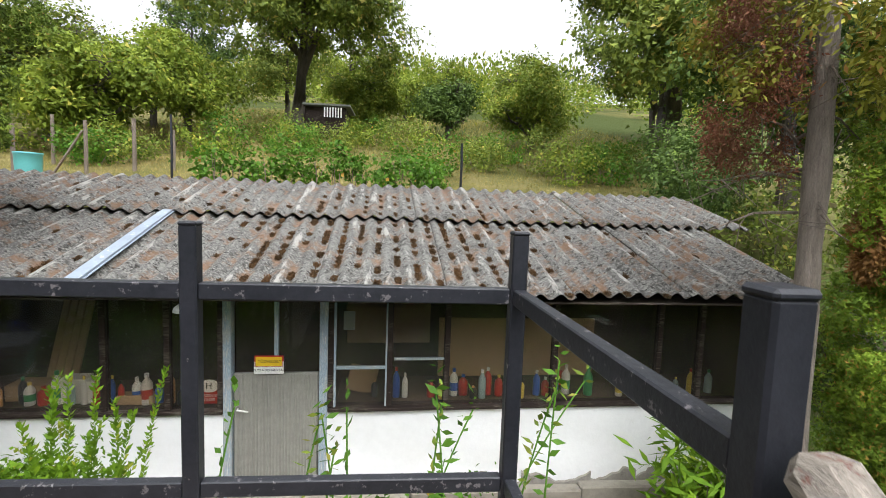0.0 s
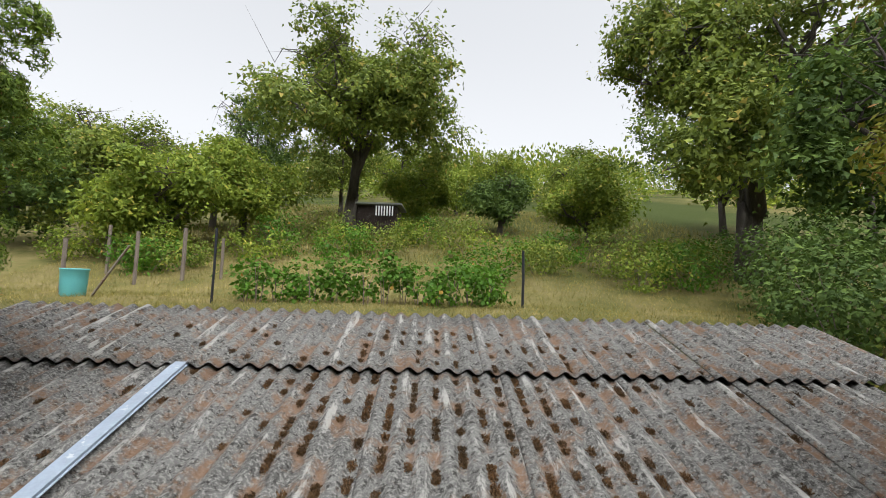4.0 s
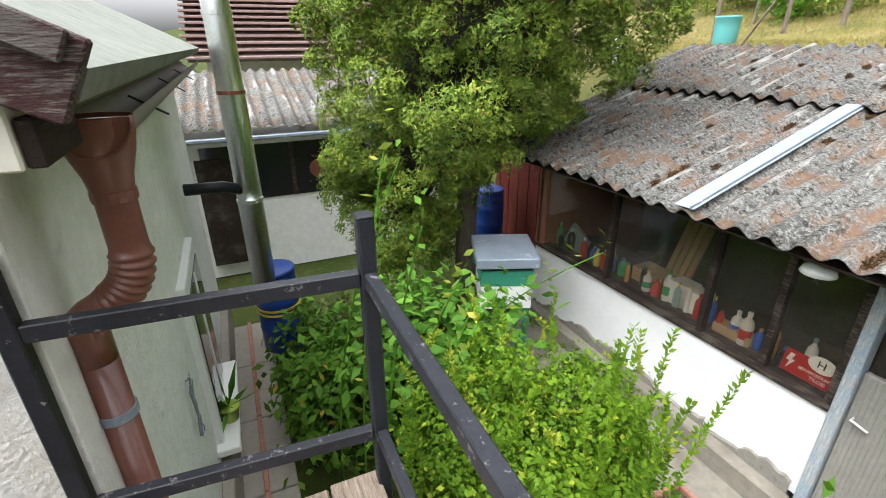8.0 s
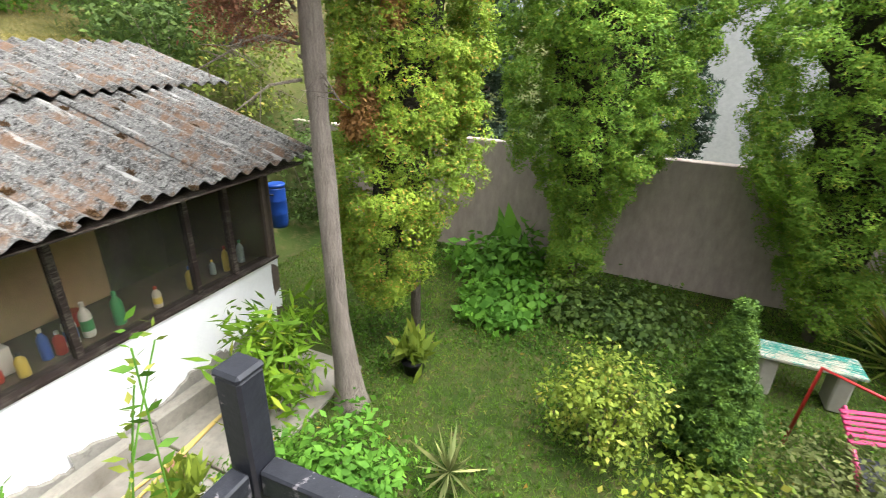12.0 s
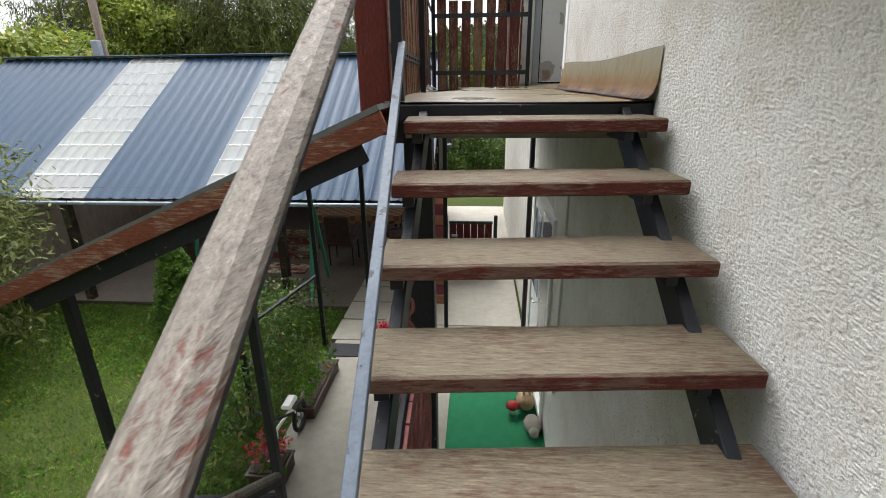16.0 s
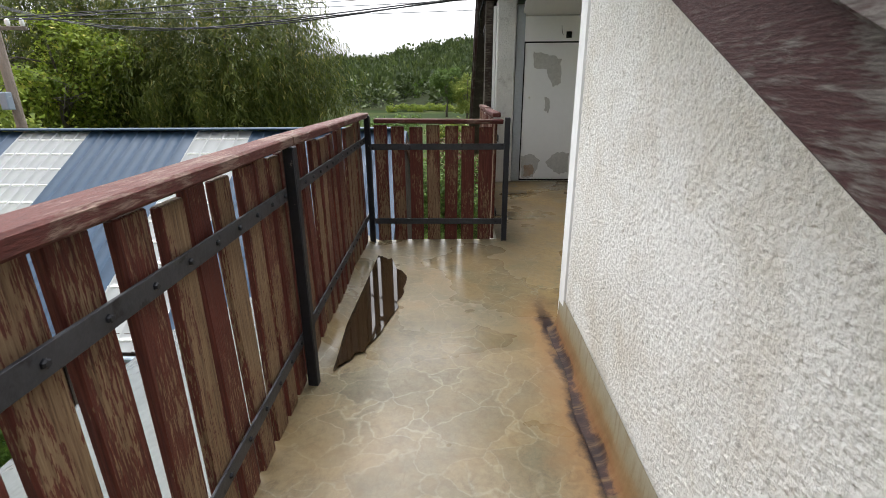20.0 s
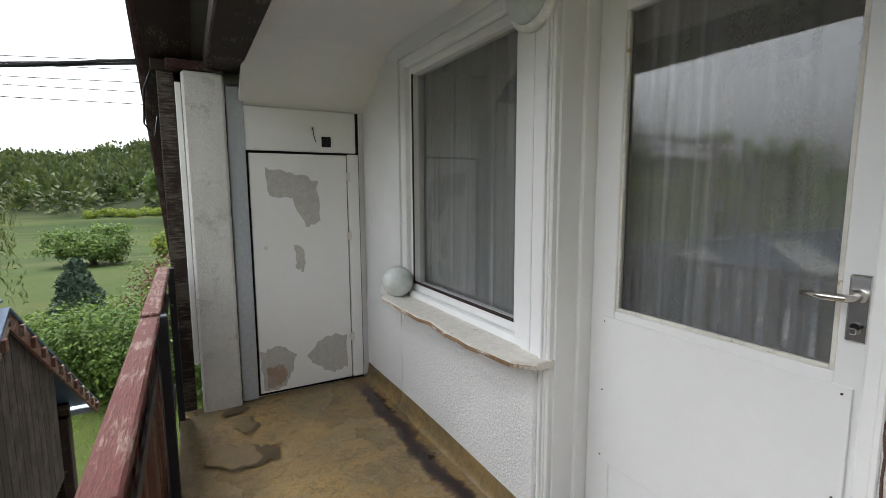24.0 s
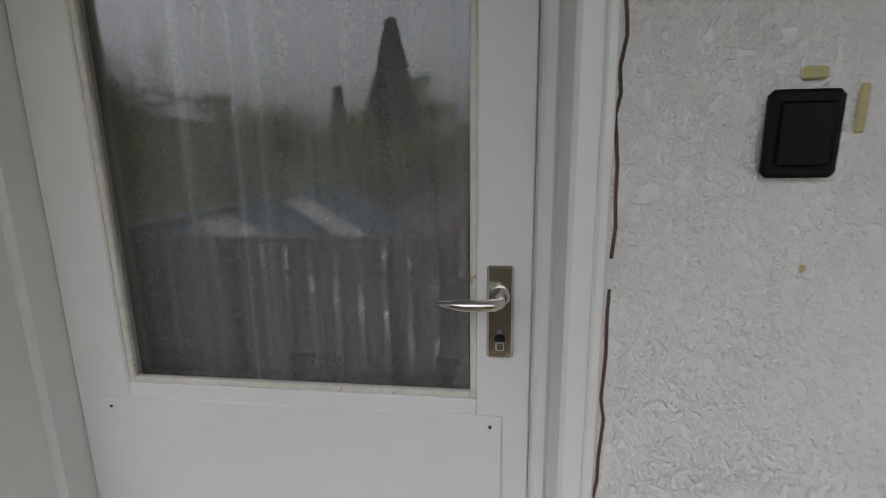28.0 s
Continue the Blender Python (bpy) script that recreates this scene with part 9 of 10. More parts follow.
# garden seat, children's chair and bench
bench = thing("green_bench", "weathered green plank bench on concrete feet", "bench", (6.3, -1.55, 0))
for i in range(3):
    part("plank", box((-0.17 + i * 0.115, -0.45, 0.42), (-0.065 + i * 0.115, 0.40, 0.455), 0.006), old_wood("green_plank", (0.03, 0.22, 0.17), (0.40, 0.38, 0.30), 1, 0.5) if i == 0 else bpy.data.materials["green_plank"], bench, "flaking green plank")
for yy in (-0.32, 0.28):
    part("foot", box((-0.13, yy - 0.07, 0), (0.13, yy + 0.07, 0.42), 0.015), M_CONCRETE, bench, "concrete foot")
kid = thing("child_swing_seat", "tipped pink plastic garden swing chair with a red tube frame", "chair", (5.45, -1.85, 0))
part("frame_tube", sweep([(0.05, 0.5, 0.0), (0.17, 0.40, 0.75), (-0.23, -0.04, 0.78), (-0.1, -0.3, 0.35)], 0.016, 8), M_RED, kid, "red tube frame", True)
M_PINKP = plain("pink_plastic", (0.38, 0.025, 0.10), 0.5)
for i in range(6):
    part("slat", beam((0.32 - i * 0.06, -0.30, 0.38 - i * 0.012), (0.22 - i * 0.06, 0.16, 0.36 - i * 0.012), 0.045, 0.025, 0.008), M_PINKP, kid, "pink plastic slat")
part("seat_pan", box((-0.42, -0.30, 0.14), (-0.05, 0.12, 0.18), 0.02), M_BLACK, kid, "dark seat pan")
for yy in (-0.29, 0.11):
    part("side", beam((0.3, yy, 0.36), (-0.4, yy, 0.12), 0.03, 0.07, 0.01), M_PINKP, kid, "pink side arm")

# lawn weeds and shrubs
bush("hosta_plant", "broad-leaved hosta clump by the garden wall", (6.7, 1.55, 0), (0.78, 0.55, 0.13), L_BROAD, 120, 14, 0.12, 0.13, 110, 0, "plant", 0.2, 0.12, aspect=0.75)
bush("ground_ivy", "dark green ivy patch under the thuja", (7.0, 0.2, 0), (0.75, 1.0, 0.20), L_TREE2, 120, 30, 0.07, 0.25, 111, 0, "plant", 0.2, 0.12, aspect=0.8)
bush("fern_plants", "ferny green plants by the garden wall", (7.6, 1.9, 0), (0.5, 0.8, 0.3), L_BROAD, 40, 20, 0.16, 0.25, 112, 0, "plant", 0.3, 0.25)
bush("yellow_shrub", "pale yellow-green shrub on the lawn", (4.75, 0.1, 0), (0.42, 0.42, 0.42), L_LIGHT, 90, 34, 0.05, 0.2, 113, 5, "bush", 0.4, 0.45)
bush("oleander", "bright long-leaved shrub at the shed corner", (3.95, 2.75, 0), (0.42, 0.40, 0.48), L_BUSH, 60, 16, 0.17, 0.2, 114, 6, "bush", 0.3, 0.55, aspect=0.22)
bush("rose_bed", "tangled rose bushes along the walkway", (3.0, -4.0, 0), (0.5, 1.6, 0.62), L_ROSE, 190, 16, 0.055, 0.22, 115, 12, "bush", 0.3, 0.6)
bush("rose_bed", "rose bushes beside the canopy posts", (3.3, -5.6, 0), (0.5, 0.8, 0.5), L_ROSE, 90, 18, 0.055, 0.24, 116, 9, "bush", 0.3, 0.5)
bush("butterfly_bush", "large grey-green arching bush before the garden wall", (7.3, -5.0, 0), (1.25, 1.25, 1.35), L_GREYBUSH, 260, 60, 0.12, 0.35, 117, 10, "bush", 0.3, 1.45, aspect=0.25)
bush("elder_bush", "bright green leafy bush at the neighbour wall", (9.6, -4.6, 0), (1.1, 1.3, 1.0), L_LIGHT, 120, 40, 0.16, 0.35, 118, 4, "bush", 0.3, 1.9)
bush("spinach_weeds", "leafy weeds on the lawn under the landing", (4.0, -0.9, 0), (0.8, 0.7, 0.22), L_LIGHT, 120, 30, 0.06, 0.25, 119, 0, "plant", 0.2, 0.15, aspect=0.7)
bush("spotted_shrub", "tall pale flowering weeds by the swing chair", (4.75, -1.6, 0), (0.5, 0.6, 0.32), L_GREYBUSH, 80, 34, 0.05, 0.25, 120, 4, "plant", 0.3, 0.28)
bush("rose_seedlings", "low rose shoots below the landing", (2.7, 1.2, 0), (0.65, 0.6, 0.25), L_LIGHT, 70, 30, 0.07, 0.22, 121, 0, "plant", 0.2, 0.2)
bush("fence_weeds", "tall weeds between the house and the garden fence", (3.3, 1.7, 0), (0.6, 0.5, 0.30), L_BROAD, 70, 30, 0.08, 0.22, 122, 3, "plant", 0.2, 0.3)
RNG = np.random.default_rng(130)
pampas = thing("pampas_grass", "arching tuft of tall fountain grass", "grass tuft", (7.3, -2.95, 0))
c_ = RNG.normal(0, 0.10, (900, 3)); c_[:, 2] = 0.02
finish("blades", leaf_mesh("blades", c_, RNG.normal(0, 0.42, (900, 3)) + np.array([0, 0, 1.0]), 1.05, 0.022, 0.1, 0.1), L_TREE, pampas)
banana = thing("banana_plant", "young banana plant with broad upright leaves", "plant", (7.7, 1.75, 0))
c_ = np.tile([0.0, 0.0, 0.25], (5, 1))
part("stem", sweep([(0, 0, 0), (0, 0.02, 0.5)], [0.035, 0.02], 8), L_BROAD, banana)
finish("leaves", leaf_mesh("leaves", c_, RNG.normal(0, 0.6, (5, 3)) + np.array([0, 0, 1.0]), 0.75, 0.38), L_BROAD, banana)
yuc = thing("yucca", "variegated spiky yucca rosette on the lawn", "plant", (3.9, 1.1, 0))
finish("leaves", leaf_mesh("leaves", np.tile([0.0, 0.0, 0.08], (60, 1)), RNG.normal(0, 0.7, (60, 3)) + np.array([0, 0, 0.8]), 0.30, 0.09), leafy("variegated", (0.10, 0.14, 0.04), (0.34, 0.34, 0.16)), yuc)
for i, (x, y, h) in enumerate(((4.94, 1.96, 0.55), (2.75, 2.55, 0.4))):
    pp = thing("potted_plant", "green potted plant in a black pot on the lawn", "plant", (x, y, 0))
    part("pot", lathe([(0.09, 0), (0.12, 0.14), (0.125, 0.15)], 14), M_BLACKPLASTIC, pp, "black pot", True)
    finish("leaves", leaf_mesh("leaves", RNG.normal(0, 0.06, (90, 3)) + np.array([0, 0, 0.25]), RNG.normal(0, 0.6, (90, 3)) + np.array([0, 0, 0.9]), 0.22, 0.3), L_LIGHT, pp)
rs = thing("red_toy", "small red plastic ornament on the lawn", "ornament", (4.75, -2.35, 0.0))
part("petals", lathe([(0.02, 0), (0.06, 0.05), (0.07, 0.10), (0.04, 0.12)], 10), M_RED, rs, "", True)

# pots and hose by the shed
for (x, y, s, lab, m) in ((2.95, 2.75, 1.0, "reddish clay pot by the shed path", M_CLAY), (2.83, 2.50, 1.1, "pale stone pot on a stump", M_CONCRETE)):
    pt = thing("clay_pot", lab, "pot", (x, y, 0.0))
    part("pot", lathe([(0.07 * s, 0), (0.09 * s, 0.04), (0.075 * s, 0.10), (0.10 * s, 0.26), (0.115 * s, 0.28), (0.10 * s, 0.285)], 16), m, pt, "", True)
    finish("leaves", leaf_mesh("leaves", RNG.normal(0, 0.05, (40, 3)) + np.array([0, 0, 0.3]), RNG.normal(0, 0.8, (40, 3)) + np.array([0, 0, 0.6]), 0.09, 0.5), L_LIGHT, pt)
bp = thing("brick_planter", "square terracotta planter with small plants by the shed path", "planter", (-0.24, 2.62, 0.01))
for lo, hi in (((-0.2, -0.15, 0), (0.2, -0.11, 0.2)), ((-0.2, 0.11, 0), (0.2, 0.15, 0.2)), ((-0.2, -0.11, 0), (-0.16, 0.11, 0.2)), ((0.16, -0.11, 0), (0.2, 0.11, 0.2))):
    part("wall", box(lo, hi, 0.008), M_CLAY, bp)
part("soil", box((-0.16, -0.11, 0), (0.16, 0.11, 0.16)), M_SOIL, bp)
finish("leaves", leaf_mesh("leaves", np.stack([RNG.uniform(-0.15, 0.15, 60), RNG.uniform(-0.1, 0.1, 60), np.full(60, 0.16)], 1), RNG.normal(0, 0.7, (60, 3)) + np.array([0, 0, 0.8]), 0.05, 0.6), L_BROAD, bp)
hose = thing("garden_hose", "yellow garden hose lying along the shed path", "hose")
M_HOSE = plain("yellow_hose", (0.50, 0.36, 0.10), 0.5)
part("hose", sweep([(0.9, 2.55, 0.03), (1.3, 2.75, 0.03), (1.9, 2.88, 0.03), (2.6, 3.02, 0.03), (3.3, 3.12, 0.03), (3.9, 3.22, 0.03), (4.3, 3.25, 0.03)], 0.013, 8), M_HOSE, hose, "", True)
part("hose", sweep([(1.35, 2.98, 0.03), (1.53, 3.13, 0.03), (2.1, 3.16, 0.03), (3.05, 3.12, 0.03), (3.8, 3.2, 0.03), (4.3, 3.22, 0.03)], 0.013, 8), M_HOSE, hose, "", True)
minibike = thing("toy_bicycle", "small child's bicycle parked beside the roses", "bicycle", (2.42, -3.75, 0.03))
for yy in (-0.28, 0.28):
    bm = add_sweep(bmesh.new(), [(0, yy + 0.14 * math.cos(2 * math.pi * k / 20), 0.15 + 0.14 * math.sin(2 * math.pi * k / 20)) for k in range(21)], 0.022, 8, False)
    part("tyre", bm, M_RUBBER, minibike, "black tyre", True)
    part("hub", lathe([(0.03, -0.03), (0.03, 0.03)], 10), M_ZINC, minibike).matrix_local = pose(0, yy, 0.15, 0, 90, 0)
part("frame", sweep([(0, -0.28, 0.15), (0, -0.1, 0.36), (0, 0.22, 0.40), (0, 0.28, 0.15)], 0.016, 8), M_WHITEPLASTIC, minibike, "white frame", True)
part("handlebar", sweep([(-0.18, 0.2, 0.58), (0, 0.24, 0.52), (0.18, 0.2, 0.58)], 0.012, 8), M_BLACK, minibike, "", True)
part("saddle", box((-0.05, -0.2, 0.42), (0.05, 0.0, 0.47), 0.02), M_WHITEPLASTIC, minibike, "white saddle")

# grey-green shrubs under the big thuja
for i, (x, y, rx, ry, h) in enumerate(((-2.55, 1.55, 0.5, 0.4, 0.50), (-2.75, 1.05, 0.45, 0.4, 0.36), (-3.05, 0.95, 0.5, 0.35, 0.30), (-1.85, 1.6, 0.4, 0.35, 0.48))):
    bush("lilac_shrub", "grey-green leafy shrub under the thuja", (x, y, 0), (rx, ry, h), (L_GREYBUSH, L_TREE2)[i % 2], 60, 34, 0.085, 0.2, 170 + i, 5, "bush", 0.3, h, aspect=0.45)

# long arching shoots over the railing
for i, (x, y, dx, dy, h) in enumerate(((-0.95, 0.75, 0.25, 0.2, 2.35), (-1.25, 0.7, -0.1, 0.3, 2.6), (-1.6, 0.6, 0.2, 0.5, 2.5), (-1.9, 1.6, 0.9, 0.7, 1.85), (0.55, 1.4, 0.1, 0.3, 1.75), (0.9, 1.55, 0.15, 0.2, 1.62), (1.25, 1.45, -0.05, 0.25, 1.75), (1.75, 1.6, 0.9, 0.6, 1.7), (1.5, 1.8, 0.4, 0.2, 1.6), (1.05, 1.55, 0.1, 0.1, 1.55), (1.2, 1.75, -0.15, 0.1, 1.65), (1.6, 1.7, 0.1, 0.15, 1.7), (1.75, 1.5, -0.1, 0.2, 1.85), (2.05, 1.8, 0.3, 0.1, 1.75), (2.2, 1.6, 0.15, 0.25, 1.95), (-1.3, 1.0, 0.3, 0.3, 1.9), (-1.7, 0.9, -0.2, 0.2, 2.0), (-1.0, 1.05, 0.15, 0.25, 1.8))):
    t = thing("arching_shoot", "long thin shoot with paired green leaves", "plant", (x, y, 0), "shoots over the railing")
    pts = [Vector((dx * k * k, dy * k * k, h * (k - 0.10 * k * k) / 0.9)) for k in [j / 12 for j in range(13)]]
    part("stem", sweep(pts, [0.007] * 8 + [0.005] * 5, 5), L_BROAD, t)
    q = np.array([tuple(p) for p in pts[2:]])
    q = np.repeat(q, 4, 0) + np.linspace(0, 1, 4)[np.tile(np.arange(4), len(q))][:, None] * 0.0
    along = np.tile(np.arange(4) / 4, len(pts) - 2)[:, None] * (h / 12) * np.array([0, 0, 1.0])
    side = np.where(np.arange(len(q)) % 2, 1.0, -1.0)[:, None] * np.array([[math.cos(i * 1.3), math.sin(i * 1.3), 0.25]])
    finish("leaves", leaf_mesh("leaves", q + along, side + np.array([0, 0, 0.35]), 0.07, 0.42, 0.15, 0.25), L_LIGHT if i % 2 else L_VINE, t)
for i, (x, y) in enumerate(((0.75, 1.6), (1.35, 1.65), (1.9, 1.9))):
    bush("privet_shoots", "upright green leafy shoots before the shed", (x, y, 0), (0.35, 0.28, 0.45), L_VINE, 40, 34, 0.055, 0.16, 140 + i, 4, "plant", 0.2, 0.7)

# power pole and wires
pole = thing("power_pole", "grey wooden power pole with insulators and wires", "pole", (10.9, -13.5, -0.1))
part("mast", sweep([(0, 0, 0), (0, 0, 6.2)], [0.12, 0.095], 10), M_BARK, pole, "", True)
part("cross_arm", beam((-0.65, -0.1, 5.85), (0.65, 0.1, 5.85), 0.08, 0.08, 0.01), M_BARK, pole)
for s_ in (-0.6, -0.3, 0.3, 0.6):
    part("insulator", lathe([(0.03, 5.89), (0.05, 5.94), (0.045, 6.02), (0.02, 6.05)], 10, (s_, s_ * 0.13, 0)), M_WHITEPLASTIC, pole)
part("meter_box", box((-0.1, 0.12, 4.1), (0.1, 0.3, 4.5), 0.02), M_ZINC, pole, "grey box")
wires = thing("power_wires", "thin overhead power wires across the valley", "wire")
for k in range(5):
    a = Vector((10.9 - 0.6 + k * 0.3, -13.5, 5.92 + (k % 2) * 0.05))
    b = Vector((-22.0, -30.0 - k * 0.6, 13.2 - k * 0.75))
    part("wire", sweep([a.lerp(b, t) + Vector((0, 0, -0.5 * 4 * t * (1 - t))) for t in [j / 12 for j in range(13)]], 0.010, 4), M_BLACKPLASTIC, wires)
for i, (x, y, r, h) in enumerate(((1.25, 1.75, 0.40, 0.42), (1.95, 1.75, 0.42, 0.40), (2.55, 1.9, 0.40, 0.34), (3.15, 2.15, 0.36, 0.30))):
    bush("low_shrub", "low leafy shrub before the shed path", (x, y, 0), (r, r * 0.8, h), L_VINE, 60, 40, 0.045, 0.15, 260 + i, 5, lift=h * 0.95)
# broken plaster along the foot of the shed wall
M_BAREPLASTER = mottled("bare_grey_plaster", (0.30, 0.28, 0.24), (0.22, 0.20, 0.17), 4, 0.95, 0.6, 30, 0.012, c3=(0.14, 0.12, 0.10), at3=(0.56, 0.68), scale3=6)
rnd = random.Random(91)
for (xa, xb) in ((X0 + 0.05, -0.08), (0.90, X1 - 0.05)):
    x = xa
    while x < xb - 0.1:
        w = min(rnd.uniform(0.35, 0.8), xb - x)
        n = 14
        bm = bmesh.new()
        top = [bm.verts.new((x + w * k / n, -0.022, 0.23 + 0.05 * math.sin(3 * x + 5 * k / n) + rnd.uniform(-0.02, 0.02))) for k in range(n + 1)]
        topb = [bm.verts.new((v.co.x, 0.0, v.co.z + 0.012)) for v in top]
        bot = [bm.verts.new((x + w * k / n, -0.03, 0.1)) for k in range(n + 1)]
        for k in range(n):
            bm.faces.new((bot[k], bot[k + 1], top[k + 1], top[k]))
            bm.faces.new((top[k], top[k + 1], topb[k + 1], topb[k]))
        part("bare_plaster", bm, M_BAREPLASTER, shed, "broken grey plaster at the wall foot")
        x += w
# ---------- trees and distance ----------
def on_ground(x, y):
    return (x, y, float(ground_z(x, y)) - 0.05)


tree("walnut_tree", "spreading fruit tree with a dark forked trunk on the hillside", on_ground(-2.9, 19.3), 9.0, (5.0, 4.4, 3.7), L_TREE, None, 0.24, 0.22, 400, 80, 0.17, 0.6, (0.3, 0), 41, 10, 0.64, 0.2)
tree("tree", "broad green tree at the garden edge", on_ground(9.2, 13.0), 10.5, (4.1, 3.6, 4.4), L_TREE, None, 0.30, 0.2, 420, 90, 0.15, 0.6, (-0.2, 0), 42, 9, 0.55, 0.2)
tree("tree", "tall tree above the shed corner", on_ground(9.0, 8.2), 6.0, (2.0, 2.0, 2.8), L_TREE2, None, 0.16, 0.2, 200, 80, 0.13, 0.5, (0, 0), 44, 7, 0.55, 0.3)
spots = ((-7.0, 13.6, 3.7, 1.8), (-9.6, 15.2, 4.3, 2.2), (-12.6, 14.0, 5.0, 2.6), (-6.0, 16.5, 4.0, 2.0), (-8.6, 19.5, 5.0, 2.6), (-13, 20, 6, 3.0), (-17.5, 15, 6.5, 3.2), (-20, 22, 7, 4), (-0.2, 24, 3.4, 1.9), (-5.2, 27, 6, 3), (3.4, 21, 3.0, 1.5), (6.6, 19, 3.4, 1.8), (1.4, 30, 3.0, 1.6), (8.4, 27, 5.0, 2.8), (12.5, 20, 8, 3.6), (15, 16, 9.5, 4), (16, 9, 8.5, 3.4), (13.5, 6.5, 7.5, 2.8), (-12, 31, 9, 4), (-3, 38, 6, 3.2), (5, 42, 6, 3.4))
for i, (x, y, h, r) in enumerate(spots):
    tree("tree", ("leafy light green tree in the hillside thicket", "leafy green tree in the hillside thicket", "dark leafy tree in the hillside thicket", "leafy green tree in the hillside thicket")[i % 4], on_ground(x, y), h, (r, r, h * 0.46), (L_LIGHT, L_TREE, L_TREE2, L_LIGHT)[i % 4], None, 0.12, 0.2, 150, 80, 0.14, 0.55, (0, 0), 50 + i, 5, 0.50, 0.3)
rnd = random.Random(70)
for i in range(15):
    x = -2.5 + i * 0.32
    bush("grape_vine", "grape vine row with broad leaves", on_ground(x, 8.95 + 0.04 * i + rnd.uniform(-0.15, 0.15)), (rnd.uniform(0.2, 0.42), 0.28, rnd.uniform(0.22, 0.52)), L_VINE, rnd.randrange(10, 24), 16, 0.085, 0.20, 70 + i, 3, lift=rnd.uniform(0.30, 0.55), aspect=0.9, group="grape vines behind the shed", category="vine")
for i in range(26):
    x = -9 + i * 0.72 + 0.3 * math.sin(i * 2.3)
    y = 13.2 + 1.6 * math.sin(i * 1.1)
    if -3.5 < x < 2.0:
        y += 3.0
    bush("scrub_bush", "loose hillside scrub bush", on_ground(x, y), (0.9, 0.8, 0.6 + 0.25 * math.sin(i)), (L_LIGHT, L_VINE, L_TREE)[i % 3], 34, 34, 0.10, 0.3, 170 + i, 2, lift=0.5)
barrel_t = thing("rain_barrel", "teal plastic rain barrel on the slope", "barrel", on_ground(-5.55, 8.9))
barrel_t.scale = (0.68, 0.68, 0.68)
part("body", lathe([(0.26, 0), (0.29, 0.08), (0.31, 0.45), (0.32, 0.72), (0.335, 0.74), (0.335, 0.78), (0.30, 0.78)], 24), M_TEAL, barrel_t, "", True)
lean = thing("leaning_plank", "grey plank leaning on the rain barrel", "plank", on_ground(-5.2, 8.75))
part("plank", beam((0.1, 0, 0.02), (0.62, 0.15, 0.98), 0.07, 0.025, 0.003), M_HANDRAIL, lean)
jug = thing("white_canister", "white plastic canister with a dark cap on the slope", "canister", on_ground(-6.0, 6.75))
part("body", lathe([(0.0, 0), (0.085, 0.0), (0.09, 0.02), (0.09, 0.34), (0.07, 0.41), (0.035, 0.45), (0.0, 0.45)], 18), M_WHITEPLASTIC, jug, "", True)
part("cap", lathe([(0.036, 0.45), (0.036, 0.50), (0.0, 0.505)], 14), M_BLACKPLASTIC, jug, "dark cap")
g = "fence poles behind the shed"
for (x, y, h, r) in ((2.67, 9.48, 1.12, 0.028), (-2.85, 8.6, 1.35, 0.022), (-6.2, 9.4, 1.1, 0.04), (-5.6, 10.6, 1.2, 0.04), (-4.9, 11.2, 1.25, 0.045), (-6.9, 11.5, 1.2, 0.04), (-4.1, 11.4, 1.0, 0.035)):
    fp = thing("fence_pole", "weathered fence pole on the slope", "pole", on_ground(x, y), g)
    part("pole", sweep([(0, 0, -0.1), (0.01, 0, h * 0.5), (0, 0.01, h)], r, 7), M_BARK if r > 0.03 else M_BLACK, fp)
hut = thing("garden_hut", "small grey garden hut with a white slatted balustrade", "hut", on_ground(-1.9, 19.5))
part("wall", box((-1.0, 0, 0), (0.9, 1.6, 1.3), 0.01), M_DARKWOOD, hut)
part("roof", box((-1.2, -0.3, 1.3), (1.1, 1.8, 1.38), 0.01), M_ROOFING, hut)
for i in range(7):
    part("baluster", box((0.05 + i * 0.11, -0.28, 0.85), (0.10 + i * 0.11, -0.25, 1.25), 0.003), M_WHITEPLASTIC, hut, "white baluster")
# willows and woods down the valley
RNG = np.random.default_rng(80)


def willow(base, h, r, seed, label):
    global RNG
    RNG = np.random.default_rng(seed)
    t = thing("willow_tree", label, "tree", base)
    part("trunk", sweep([(0, 0, -1), (0.2, 0.1, h * 0.3), (0.0, 0.2, h * 0.6), (0.2, 0, h * 0.85)], [0.5, 0.38, 0.2, 0.05], 8), M_DARKBARK, t, "", True)
    n = 1500
    c, d_ = shell_points(n, (r, r, h * 0.46), 0.35)
    c[:, 2] += h * 0.60
    k = 60
    idx = np.repeat(np.arange(n), k)
    s = np.tile(np.linspace(0, 1, k), n)
    ln = (RNG.gamma(3.0, 0.6, n) + 0.4)[idx]
    sway = (RNG.normal(0, 0.16, (n, 2)) + 0.25 * d_[:, :2])[idx]
    p = c[idx].copy()
    p[:, 2] += 0.35 * s * (1 - s) * ln - s ** 1.3 * ln
    wide = (0.20 * (1 - 0.6 * s))[:, None]
    p[:, :2] += sway * (s * ln)[:, None] + RNG.normal(0, 1, (len(idx), 2)) * wide
    p[:, 2] = np.maximum(p[:, 2], 0.3)
    finish("crown", leaf_mesh("crown", p, np.tile([0, 0, -1.0], (len(p), 1)), 0.30, 0.24, 0.2, 0.45, np.repeat(d_, k, 0) + np.array([0, 0, 0.3]), True), L_WILLOW, t)
    return t


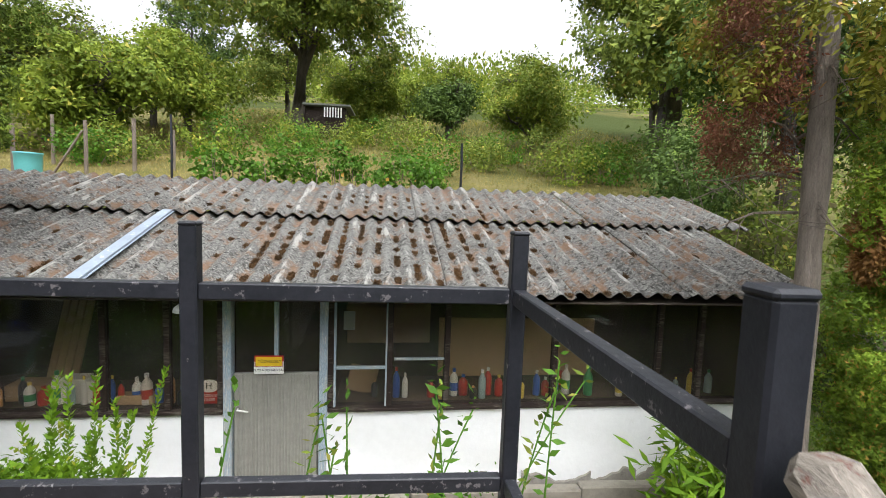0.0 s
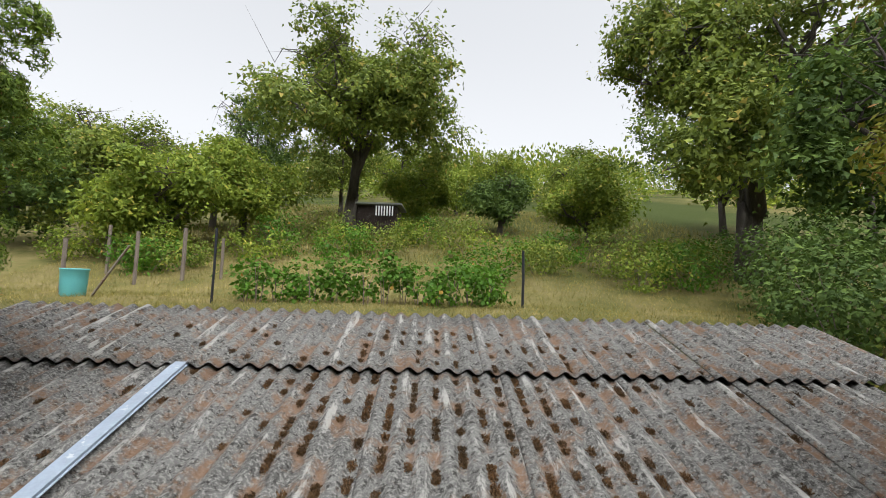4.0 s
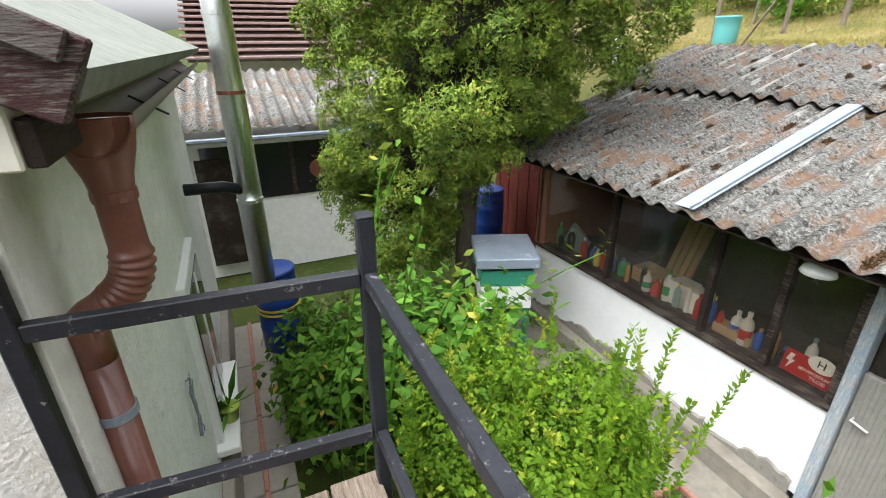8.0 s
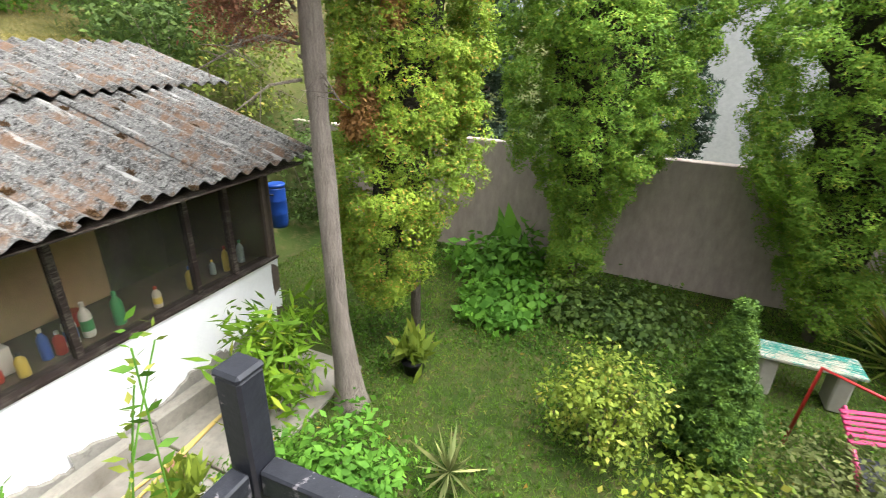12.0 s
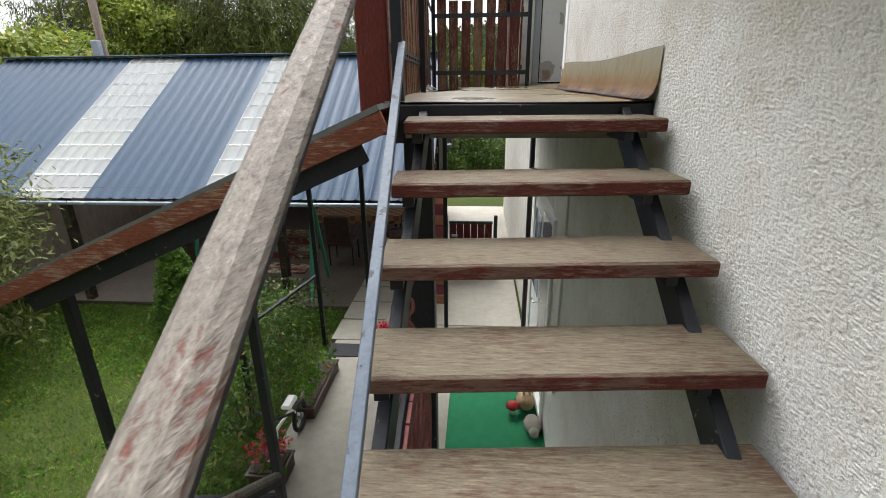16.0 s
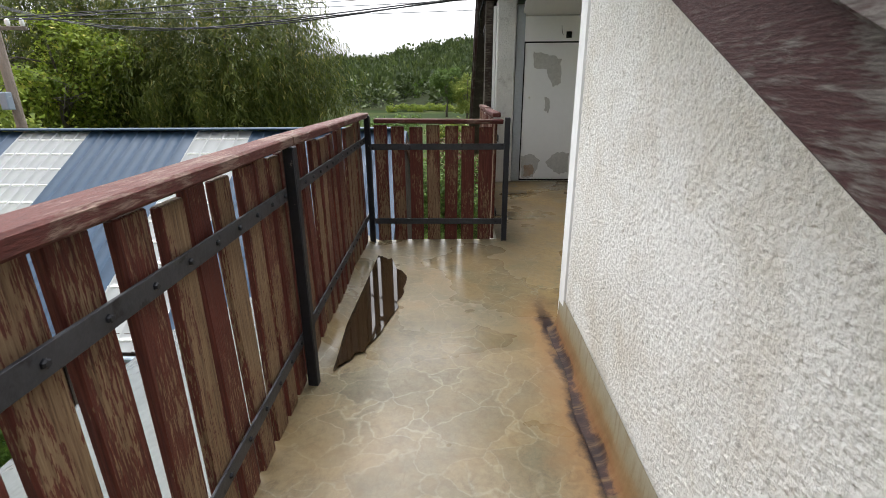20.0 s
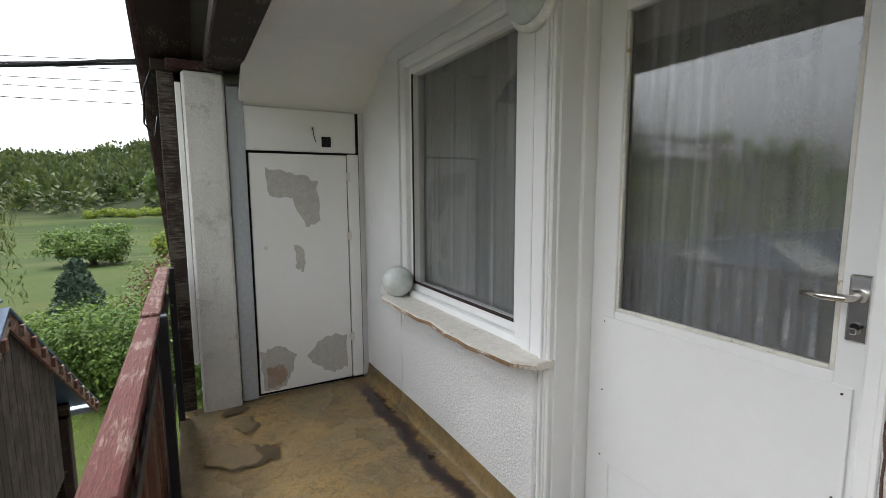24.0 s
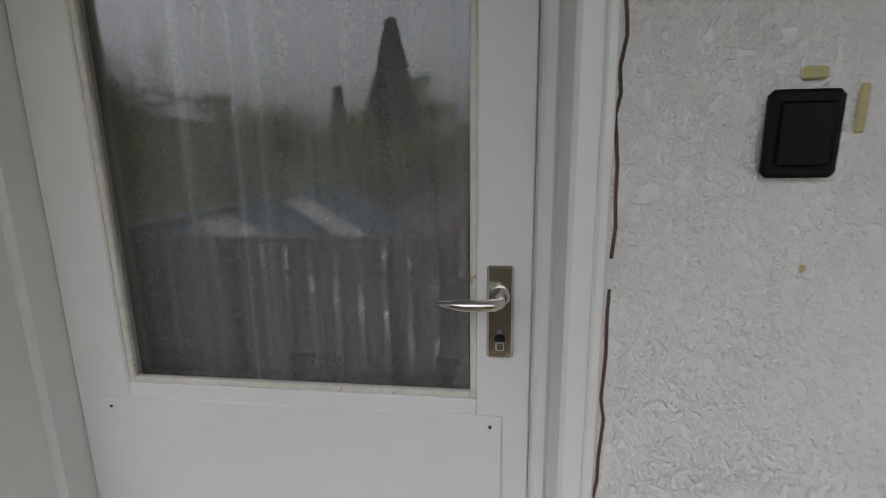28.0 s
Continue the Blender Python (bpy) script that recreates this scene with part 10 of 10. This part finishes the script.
willow((12.2, -28, -1.2), 11.6, 5.8, 81, "large weeping willow behind the pavilion")
willow((21.0, -30, -1.2), 13.0, 5.8, 82, "large weeping willow behind the pavilion")
for i, (x, y, h, r) in enumerate(((18.5, -24, 9, 4), (24, -20, 9.5, 4), (20, -12, 7, 3), (14.8, -15.5, 6, 2.6), (27, -12, 10, 4.5))):
    tree("tree", "bright green tree beyond the garden", on_ground(x, y), h, (r, r, h * 0.42), (L_LIGHT, L_TREE)[i % 2], None, 0.2, 0.2, 110, 70, 0.2, 0.7, (0, 0), 90 + i, 5, 0.55, 0.3)


def wood(name, label, pts, size, leaf, mat, per, seed):
    """A far wood: many small leaf clumps over uneven crowns."""
    r = np.random.default_rng(seed)
    global RNG
    RNG = r
    pts = np.array(pts)
    idx = np.repeat(np.arange(len(pts)), per)
    dirs = unit(r.normal(0, 1, (len(idx), 3)))
    rad = (size * r.uniform(0.6, 1.3, len(pts)))[idx][:, None]
    c = pts[idx] + dirs * rad * np.array([1, 1, 1.2]) * r.uniform(0.6, 1, (len(idx), 1))
    ob = finish(name, leaf_mesh(name, c, dirs + np.array([0, 0, 0.3]), leaf, 0.7), mat)
    return tagged(ob, label, "wood", "", "stuff")


r_ = np.random.default_rng(99)
pts = []
for i in range(1000):
    a = r_.uniform(-2.5, -0.9)
    d_ = r_.uniform(150, 430)
    x, y = d_ * math.cos(a), d_ * math.sin(a)
    pts.append((x, y, float(ground_z(x, y)) + 3))
wood("far_wood", "dark green wooded hills across the valley", pts, 6.0, 1.7, L_FAR, 200, 1)
pts = []
for i in range(110):
    a = r_.uniform(-2.4, -0.9)
    d_ = r_.uniform(105, 190)
    x, y = d_ * math.cos(a), d_ * math.sin(a)
    if -35 < x < 60 and d_ < 165:
        continue
    pts.append((x, y, float(ground_z(x, y)) + 2))
wood("valley_wood", "mixed green trees along the valley floor", pts, 3.6, 0.8, L_TREE2, 320, 2)
pts = []
for i in range(260):
    a = r_.uniform(0.5, 2.7)
    d_ = r_.uniform(45, 130)
    x, y = d_ * math.cos(a), d_ * math.sin(a)
    pts.append((x, y, float(ground_z(x, y)) + 1.5))
wood("hill_wood", "green scrub wood on the hillside", pts, 3.2, 0.42, L_LIGHT, 520, 3)
# garden below the loggia: spruce and red-leaved shrubs, field, far cottage
conifer("spruce", "blue-grey spruce behind the pavilion", (3.0, -22.0, -1.4), 1.35, 0.2, 4.0, L_SPRUCE, 900, 20, 0.12, 201, "cone", 0, None, 0.12, puff=0.20)
conifer("spruce", "tall dark spruce across the garden", (24.0, -11.4, 0), 2.3, 0.8, 11.2, L_SPRUCE, 2400, 22, 0.15, 202, "cone", 0, None, 0.2, puff=0.26)
conifer("spruce", "slim young spruce across the garden", (27.0, -15.5, 0), 1.0, 0.5, 8.3, L_SPRUCE, 500, 18, 0.18, 203, "cone", 0, None, 0.12, puff=0.25)
for i, (x, y, r, h, m, lab) in enumerate(((-0.6, -17.5, 1.3, 1.3, L_TREE2, "dark leafy garden shrub"), (1.5, -18.2, 1.3, 1.25, L_TREE2, "dark leafy garden shrub"), (0.5, -19.5, 1.2, 1.5, L_PLUM, "red-leaved garden shrub"), (-1.9, -19.5, 1.5, 1.5, L_PLUM, "red-leaved garden shrub"), (2.6, -19.0, 1.2, 1.1, L_TREE2, "dark leafy garden shrub"), (-3.6, -18.5, 1.6, 1.4, L_TREE2, "green garden shrub"), (-5.4, -20.5, 1.8, 1.7, L_TREE2, "dark leafy garden shrub"), (0.2, -21.5, 1.6, 1.5, L_TREE2, "green garden shrub"))):
    bush("shrub", lab + " beyond the house", on_ground(x, y), (r, r, h), m, 120, 60, 0.11, 0.4, 210 + i, 4, lift=h)
for i, (x, y, r, h, m) in enumerate(((6.4, 6.7, 0.9, 0.8, L_TREE2), (7.4, 6.4, 1.0, 0.9, L_TREE), (6.9, 7.8, 1.0, 0.9, L_TREE2), (8.0, 5.6, 0.9, 1.0, L_TREE2), (7.9, 9.4, 1.2, 1.1, L_TREE2))):
    bush("thicket_bush", "dark thicket bush behind the shed corner", on_ground(x, y), (r, r, h), m, 70, 50, 0.085, 0.3, 230 + i, 4, lift=h * 0.9)
for i, (x, y, h, r) in enumerate(((8.6, -64, 4.4, 4.4), (1.3, -61, 3.6, 1.7), (3.6, -128, 13.5, 4.6), (-1.5, -122, 12.0, 4.4), (-9, -60, 8, 4.5), (-14, -46, 7, 4))):
    tree("tree", "rounded tree on the valley meadow", on_ground(x, y), h, (r, r, h * 0.46), (L_TREE2, L_TREE)[i % 2], None, 0.25, 0.15, 170, 70, 0.28, 0.8, (0, 0), 240 + i, 4, 0.5, 0.3)
for i in range(7):
    bush("vineyard_row", "bright green vine row beyond the valley field", on_ground(3.5 + i * 2.6, -138 - 1.2 * (i % 3)), (1.6, 1.0, 0.9), L_LIGHT, 40, 30, 0.30, 0.5, 270 + i, 2, lift=0.9, group="vine rows beyond the field", category="vine")
